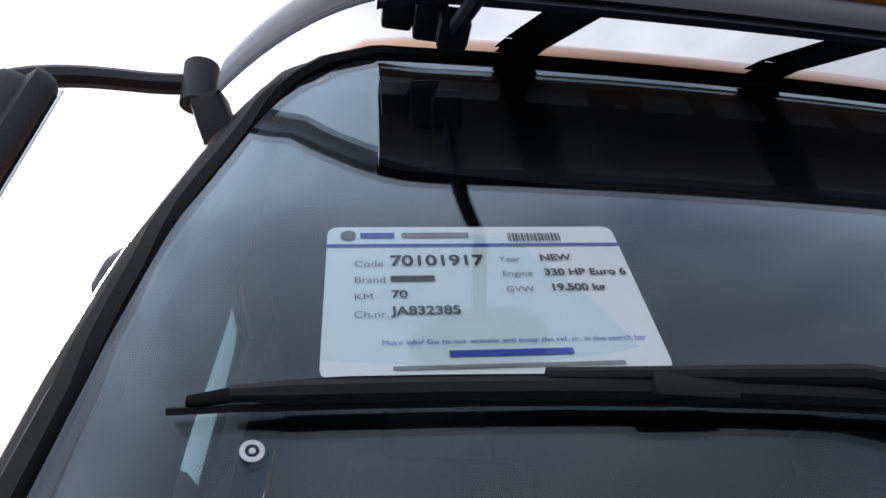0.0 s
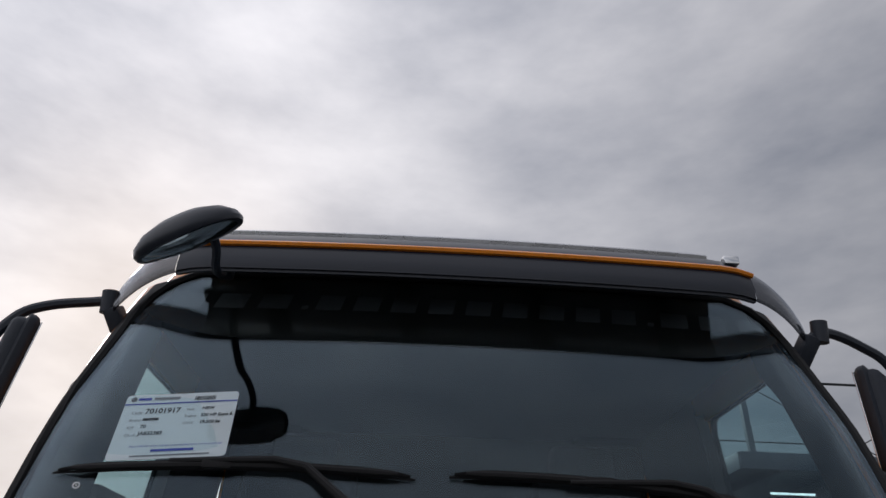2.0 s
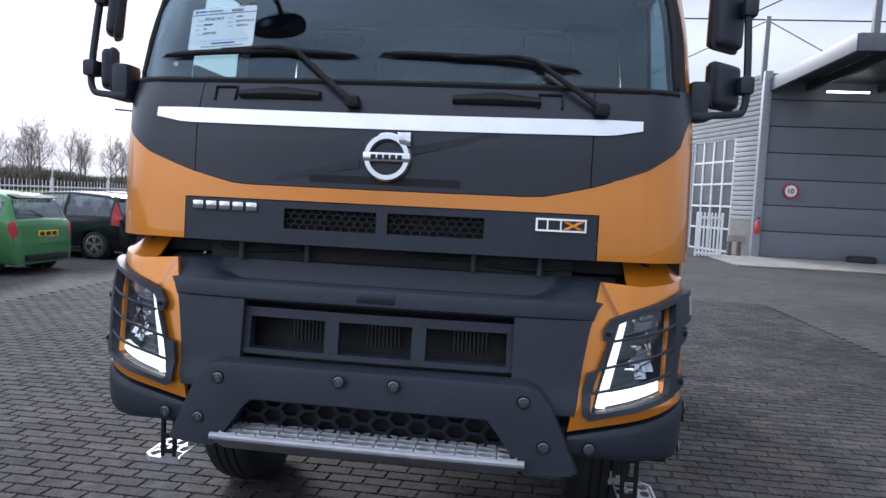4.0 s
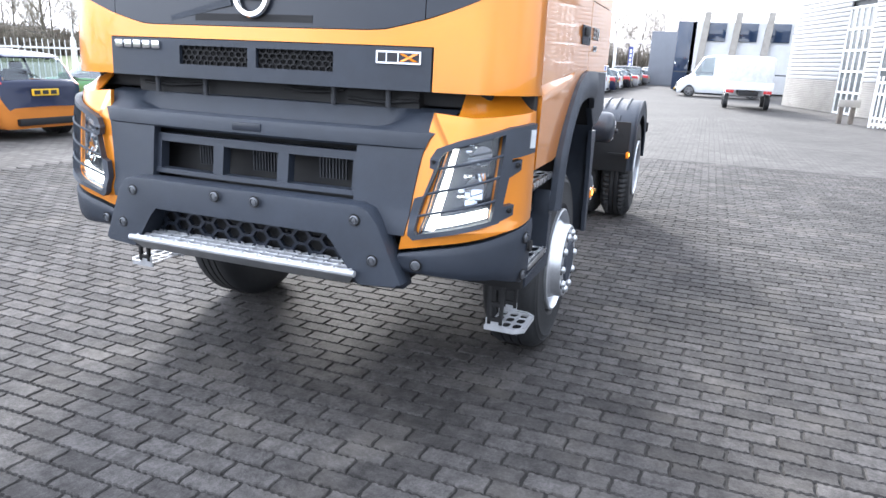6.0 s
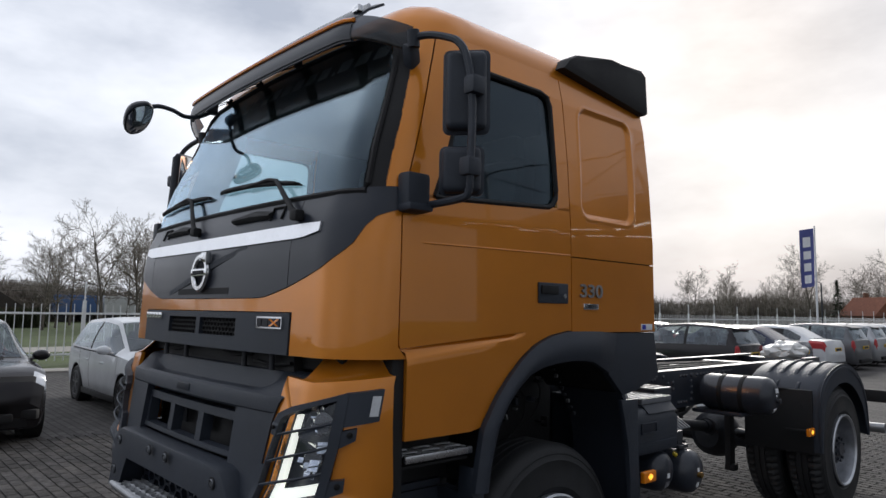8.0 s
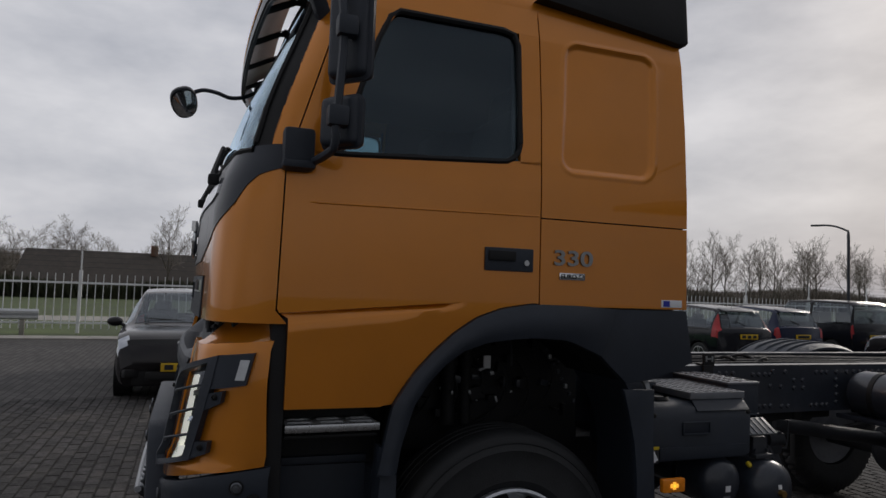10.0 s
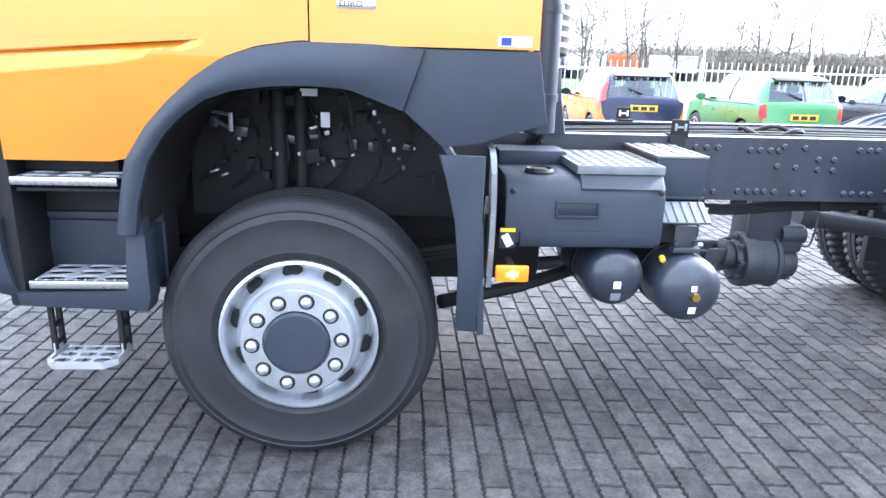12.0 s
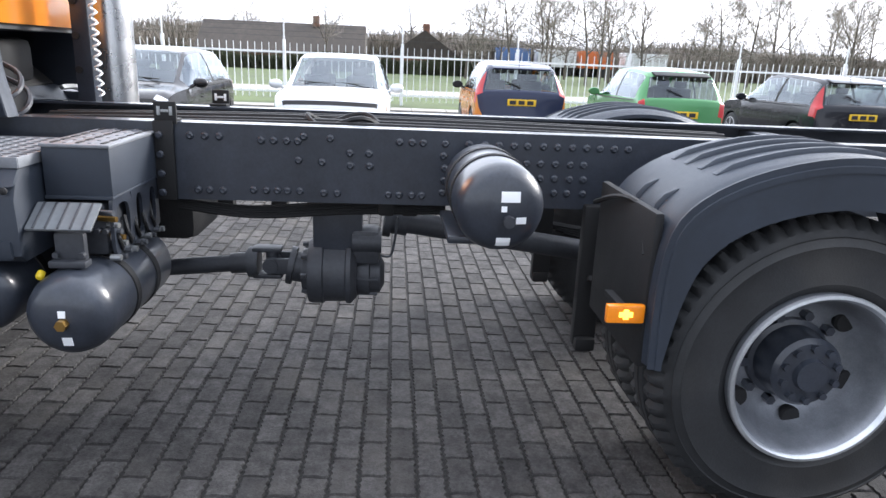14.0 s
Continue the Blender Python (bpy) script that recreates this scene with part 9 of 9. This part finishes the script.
for x, y in ((0.6, -6.9), (-0.1, 0.2), (8.0, -6.9)):
    bm = bmesh.new()
    box(bm, (x, y, 8.2), (0.18, 0.18, 2.5), 0.01)
    part("mast", bm, mat("mast_grey", (0.22, 0.23, 0.25), 0.5), hall)
    bm = bmesh.new()
    for dx in (-4.5, 4.5):
        tube(bm, [(x, y, 9.3), (x + dx, y + 0.5, 7.1)], 0.02, 5)
    tube(bm, [(x - 6, y, 9.35), (x + 8, y, 9.3)], 0.03, 5)
    part("stay_cable", bm, DARKSTEEL, hall)
# sign on the wall: speed limit
sg = thing("speed_sign", "round white speed sign with red rim reading 10", "sign", (10.75, 25.25, 2.68))
bm = bmesh.new()
lathe(bm, [(0.0005, 0.02), (0.30, 0.02), (0.30, 0.0)], (0, 0, 0), (0, -1, 0), 36)
part("disc", bm, mat("sign_red", (0.42, 0.02, 0.03), 0.4), sg, "red disc")
bm = bmesh.new()
lathe(bm, [(0.0005, 0.026), (0.225, 0.026), (0.225, 0.01)], (0, 0, 0), (0, -1, 0), 36)
part("face", bm, WHITE, sg)
lettering("sign_text", "10", 0.27, Matrix(((1, 0, 0, -0.155), (0, 0, -1, -0.03), (0, 1, 0, -0.095), (0, 0, 0, 1))), INK, sg, "", 0.002, 0.008, 1.0)
ext = thing("fire_extinguisher", "red fire extinguisher hanging by the corner of the hall", "extinguisher", (9.55, 25.05, 0.95))
bm = bmesh.new()
lathe(bm, [(0.09, 0.0), (0.10, 0.03), (0.10, 0.42), (0.06, 0.50), (0.025, 0.53), (0.02, 0.60)], (0, 0, 0), (0, 0, 1), 20)
part("bottle", bm, mat("extinguisher_red", (0.5, 0.03, 0.02), 0.3, coat=0.6), ext)
bm = bmesh.new()
box(bm, (0.03, 0, 0.62), (0.14, 0.04, 0.05), 0.01)
part("valve", bm, BLACK, ext)
gate = thing("crowd_barrier", "white leaning crowd barrier with upright bars", "barrier", (7.55, 24.3, 0), 12)
for i in range(8):
    bm = bmesh.new()
    box(bm, (-0.5 + 0.143 * i, 0, 0.85), (0.05 if i not in (0, 7) else 0.08, 0.04, 1.7), 0.005)
    part("bar", bm, WHITE, gate)
for z in (0.12, 1.5):
    bm = bmesh.new()
    box(bm, (0, 0.0, z), (1.05, 0.05, 0.09), 0.005)
    part("cross_bar", bm, WHITE, gate)
for x, y in ((6.55, 25.6), (8.75, 25.1)):
    b = thing("barrier_post", "low timber and steel barrier post", "post", (x, y, 0), 15, "posts beside the hall door")
    for dx in (-0.2, 0.2):
        bm = bmesh.new()
        box(bm, (dx, 0, 0.4), (0.14, 0.14, 0.8), 0.02)
        part("upright", bm, BARK, b)
    bm = bmesh.new()
    box(bm, (0, -0.1, 0.72), (0.75, 0.08, 0.26), 0.02)
    part("beam", bm, CONCRETE, b)
tyre = thing("tyre", "black tyre lying flat by the hall wall", "tyre", (13.4, 24.9, 0))
bm = bmesh.new()
lathe(bm, [(0.28, 0.02), (0.45, 0.0), (0.52, 0.08), (0.52, 0.2), (0.45, 0.27), (0.28, 0.25)], (0, 0, 0), (0, 0, 1), 32, closed=True)
part("rubber", bm, TYRE, tyre)
apron = bmesh.new()
box(apron, (16.0, 22.8, 0.02), (17.0, 5.0, 0.05), 0.01)
tagged(link("apron", apron, CONCRETE), "pale concrete apron before the hall", "pavement", kind="structure")

office = thing("office_building", "white and blue office building with slanted grey columns", "building", (6.5, 56, 0))
bm = bmesh.new()
box(bm, (1.5, 3, 2.7), (16, 6, 5.2))
part("wall", bm, WHITE_WALL, office)
for i in range(5):
    bm = bmesh.new()
    x = -6.1 + 2.25 * i
    prism(bm, [(x, 0.0), (x + 0.55, 0.0), (x + 0.85, 6.0), (x + 0.40, 6.0)], "y", -0.45, 0.0)
    part("column", bm, CONCRETE, office)
for i in range(5):
    bm = bmesh.new()
    box(bm, (-4.85 + 2.25 * i, -0.06, 4.55), (1.62, 0.14, 1.35), 0.01)
    part("window", bm, OFFICE_GLASS, office)
bm = bmesh.new()
box(bm, (-6.9, 1.0, 2.7), (1.4, 2.0, 5.2), 0.02)
part("end_glazing", bm, OFFICE_GLASS, office)
bm = bmesh.new()
box(bm, (-2.5, -1.2, 1.5), (10, 0.3, 0.10))
part("rail_band", bm, DARKSTEEL, office)
shed = thing("grey_shed", "low grey flat-roofed shed behind the office", "building", (-3.2, 70, 0))
bm = bmesh.new()
box(bm, (1.5, 3, 2.6), (5, 6, 5.2), 0.05)
part("wall", bm, PANEL, shed)
gantry = thing("entrance_gantry", "white steel entrance gantry across the yard", "gantry", (-6.5, 92, 0))
for x in (-4, 3):
    bm = bmesh.new()
    box(bm, (x, 0, 2.4), (0.35, 0.35, 4.8), 0.03)
    part("leg", bm, WHITE, gantry)
bm = bmesh.new()
box(bm, (-0.5, 0, 4.9), (10, 0.35, 0.35), 0.03)
part("beam", bm, WHITE, gantry)

# ---- ground ----
def paving_material():
    m = bpy.data.materials.new("paving_far")
    m.use_nodes = True
    nt = m.node_tree
    b = nt.nodes["Principled BSDF"]
    b.inputs["Specular IOR Level"].default_value = 0.2
    pos = nt.nodes.new("ShaderNodeNewGeometry")
    mp2 = nt.nodes.new("ShaderNodeMapping")
    nt.links.new(pos.outputs["Position"], mp2.inputs["Vector"])
    br = nt.nodes.new("ShaderNodeTexBrick")
    br.inputs["Scale"].default_value, br.inputs["Brick Width"].default_value, br.inputs["Row Height"].default_value = 1.0, 0.225, 0.1100
    br.inputs["Mortar Size"].default_value, br.inputs["Mortar Smooth"].default_value, br.inputs["Bias"].default_value = 0.008, 0.2, 0.0
    br.inputs["Color1"].default_value, br.inputs["Color2"].default_value, br.inputs["Mortar"].default_value = (0.062, 0.0585, 0.057, 1), (0.096, 0.0905, 0.087, 1), (0.026, 0.023, 0.021, 1)
    nt.links.new(mp2.outputs["Vector"], br.inputs["Vector"])
    n1 = nt.nodes.new("ShaderNodeTexNoise")
    n1.inputs["Scale"].default_value, n1.inputs["Detail"].default_value = 0.35, 6
    nt.links.new(pos.outputs["Position"], n1.inputs["Vector"])
    rg = nt.nodes.new("ShaderNodeMapRange")
    rg.inputs["From Min"].default_value, rg.inputs["From Max"].default_value, rg.inputs["To Min"].default_value, rg.inputs["To Max"].default_value = 0.3, 0.7, 0.8, 1.3
    nt.links.new(n1.outputs["Fac"], rg.inputs["Value"])
    mx = nt.nodes.new("ShaderNodeMix")
    mx.data_type, mx.blend_type = "RGBA", "MULTIPLY"
    mx.inputs["Factor"].default_value = 1.0
    nt.links.new(br.outputs["Color"], mx.inputs["A"])
    nt.links.new(rg.outputs["Result"], mx.inputs["B"])
    nt.links.new(mx.outputs["Result"], b.inputs["Base Color"])
    rr = nt.nodes.new("ShaderNodeMapRange")
    rr.inputs["To Min"].default_value, rr.inputs["To Max"].default_value = 0.75, 0.95
    nt.links.new(n1.outputs["Fac"], rr.inputs["Value"])
    nt.links.new(rr.outputs["Result"], b.inputs["Roughness"])
    bp = nt.nodes.new("ShaderNodeBump")
    bp.inputs["Strength"].default_value, bp.inputs["Distance"].default_value = 0.4, 0.006
    inv = nt.nodes.new("ShaderNodeMath")
    inv.operation = "SUBTRACT"
    inv.inputs[0].default_value = 1.0
    nt.links.new(br.outputs["Fac"], inv.inputs[1])
    nt.links.new(inv.outputs[0], bp.inputs["Height"])
    nt.links.new(bp.outputs["Normal"], b.inputs["Normal"])
    return m


PAVING = paving_material()
bm = bmesh.new()
xs = [-1500, -400, -150, -28.5, -25.0, -17.15, -16.25, 0, 60, 400, 1500]
ys = [-1500, -400, -60, 0, 60, 140, 400, 1500]
for i in range(len(xs) - 1):
    for j in range(len(ys) - 1):
        v = [bm.verts.new((x, y, -0.013)) for x, y in ((xs[i], ys[j]), (xs[i + 1], ys[j]), (xs[i + 1], ys[j + 1]), (xs[i], ys[j + 1]))]
        f = bm.faces.new(v)
        mid = (xs[i] + xs[i + 1]) / 2
        f.material_index = 0 if mid > -16.3 and ys[j + 1] <= 140 and mid < 60 else (2 if -28.5 < mid < -25 else 1)
bmesh.ops.remove_doubles(bm, verts=bm.verts, dist=0.001)
tagged(link("ground", bm, [PAVING, GRASS, CONCRETE], smooth=0), "grey clinker yard with grass beyond the fence", "ground", kind="structure")

# clinkers with toothed long sides, laid in half bond
BX, BY, GAPB = 0.225, 0.1100, 0.011
def clinker(r, bevel=0.004):
    """Outline of one clinker and its heights, as vertices and faces."""
    hx, hy = BX / 2 - GAPB / 2, BY / 2 - GAPB / 2
    def tooth(k):
        return 0.0042 if k % 2 else -0.0042
    side = [(x, hy + (tooth(k) if 0 < k < 12 else 0)) for k, x in enumerate(span(-hx, hx, 12))]
    end = [(hx + q, y) for q, y in ((0.003, hy * 0.5), (-0.002, 0.0), (-0.004, -hy * 0.5))]
    other = [(x, -hy + (tooth(k) if 0 < k < 12 else 0)) for k, x in enumerate(span(hx, -hx, 12))]
    back = [(-hx + q, y) for q, y in ((-0.004, -hy * 0.5), (-0.002, 0.0), (0.003, hy * 0.5))]
    pts = side + end + other + back
    top = [(x * (1 - bevel / hx), y * (1 - bevel / hy), r.uniform(-0.0008, 0.0)) for x, y in pts]
    low = [(x, y, -0.009) for x, y in pts]
    return top, low
def brick_mesh(name, r):
    top, low = clinker(r)
    n = len(top)
    me = bpy.data.meshes.new(name)
    me.from_pydata(top + low, [], [tuple(reversed(range(n)))] + [(i, (i + 1) % n, n + (i + 1) % n, n + i) for i in range(n)])
    me.materials.append(BRICK)
    me.update()
    return me
rb2 = random.Random(77)
meshes = [brick_mesh("brick", rb2) for _ in range(6)]
bm = bmesh.new()
X0, X1, Y0, Y1 = -6.735, 5.2, -6.25, 11.0
bm.faces.new([bm.verts.new(p) for p in ((X0 + 0.12, Y0 + 0.05, -0.0085), (X1 - 0.14, Y0 + 0.05, -0.0085), (X1 - 0.14, Y1 - 0.05, -0.0085), (X0 + 0.12, Y1 - 0.05, -0.0085))])
bed = tagged(link("paving", bm, JOINT, smooth=0), "grey toothed clinker paving with dark joints", "pavement", kind="structure")
verts, faces = [], []
ny = int((Y1 - Y0) / BY)
for j in range(ny):
    y = Y0 + (j + 0.5) * BY
    wob = 0.004 * math.sin(j * 1.7)
    for i in range(int((X1 - X0) / BX)):
        x = X0 + (i + 0.5 + 0.5 * (j % 2)) * BX + wob
        if x > X1 - 0.1:
            continue
        dz, ang2, tx, ty = rb2.uniform(-0.0012, 0.0012), rb2.gauss(0, 0.008), rb2.gauss(0, 0.006), rb2.gauss(0, 0.006)
        px, py = x + rb2.uniform(-0.0015, 0.0015), y + rb2.uniform(-0.0015, 0.0015)
        if 1.5 < x < 2.6 and 0.2 < y < 6.6:
            o = new("brick", meshes[(i + j) % 6])
            o.parent = bed
            o.matrix_basis = Matrix.Translation((px, py, dz)) @ Euler((tx, ty, ang2)).to_matrix().to_4x4()
        else:
            top, low = clinker(rb2)
            b0, n = len(verts), len(top)
            ca, sa = math.cos(ang2), math.sin(ang2)
            for k, (a, b, c) in enumerate(top + low):
                verts.append((px + a * ca - b * sa, py + a * sa + b * ca, c + dz + (a * ty + b * tx if k < n else 0)))
            faces.append(tuple(b0 + k for k in reversed(range(n))))
            faces += [(b0 + k, b0 + (k + 1) % n, b0 + n + (k + 1) % n, b0 + n + k) for k in range(n)]
me = bpy.data.meshes.new("paving_bricks")
me.from_pydata(verts, [], faces)
me.materials.append(BRICK)
rest = new("paving_bricks", me)
rest.parent = bed
tagged(rest, kind="stuff")
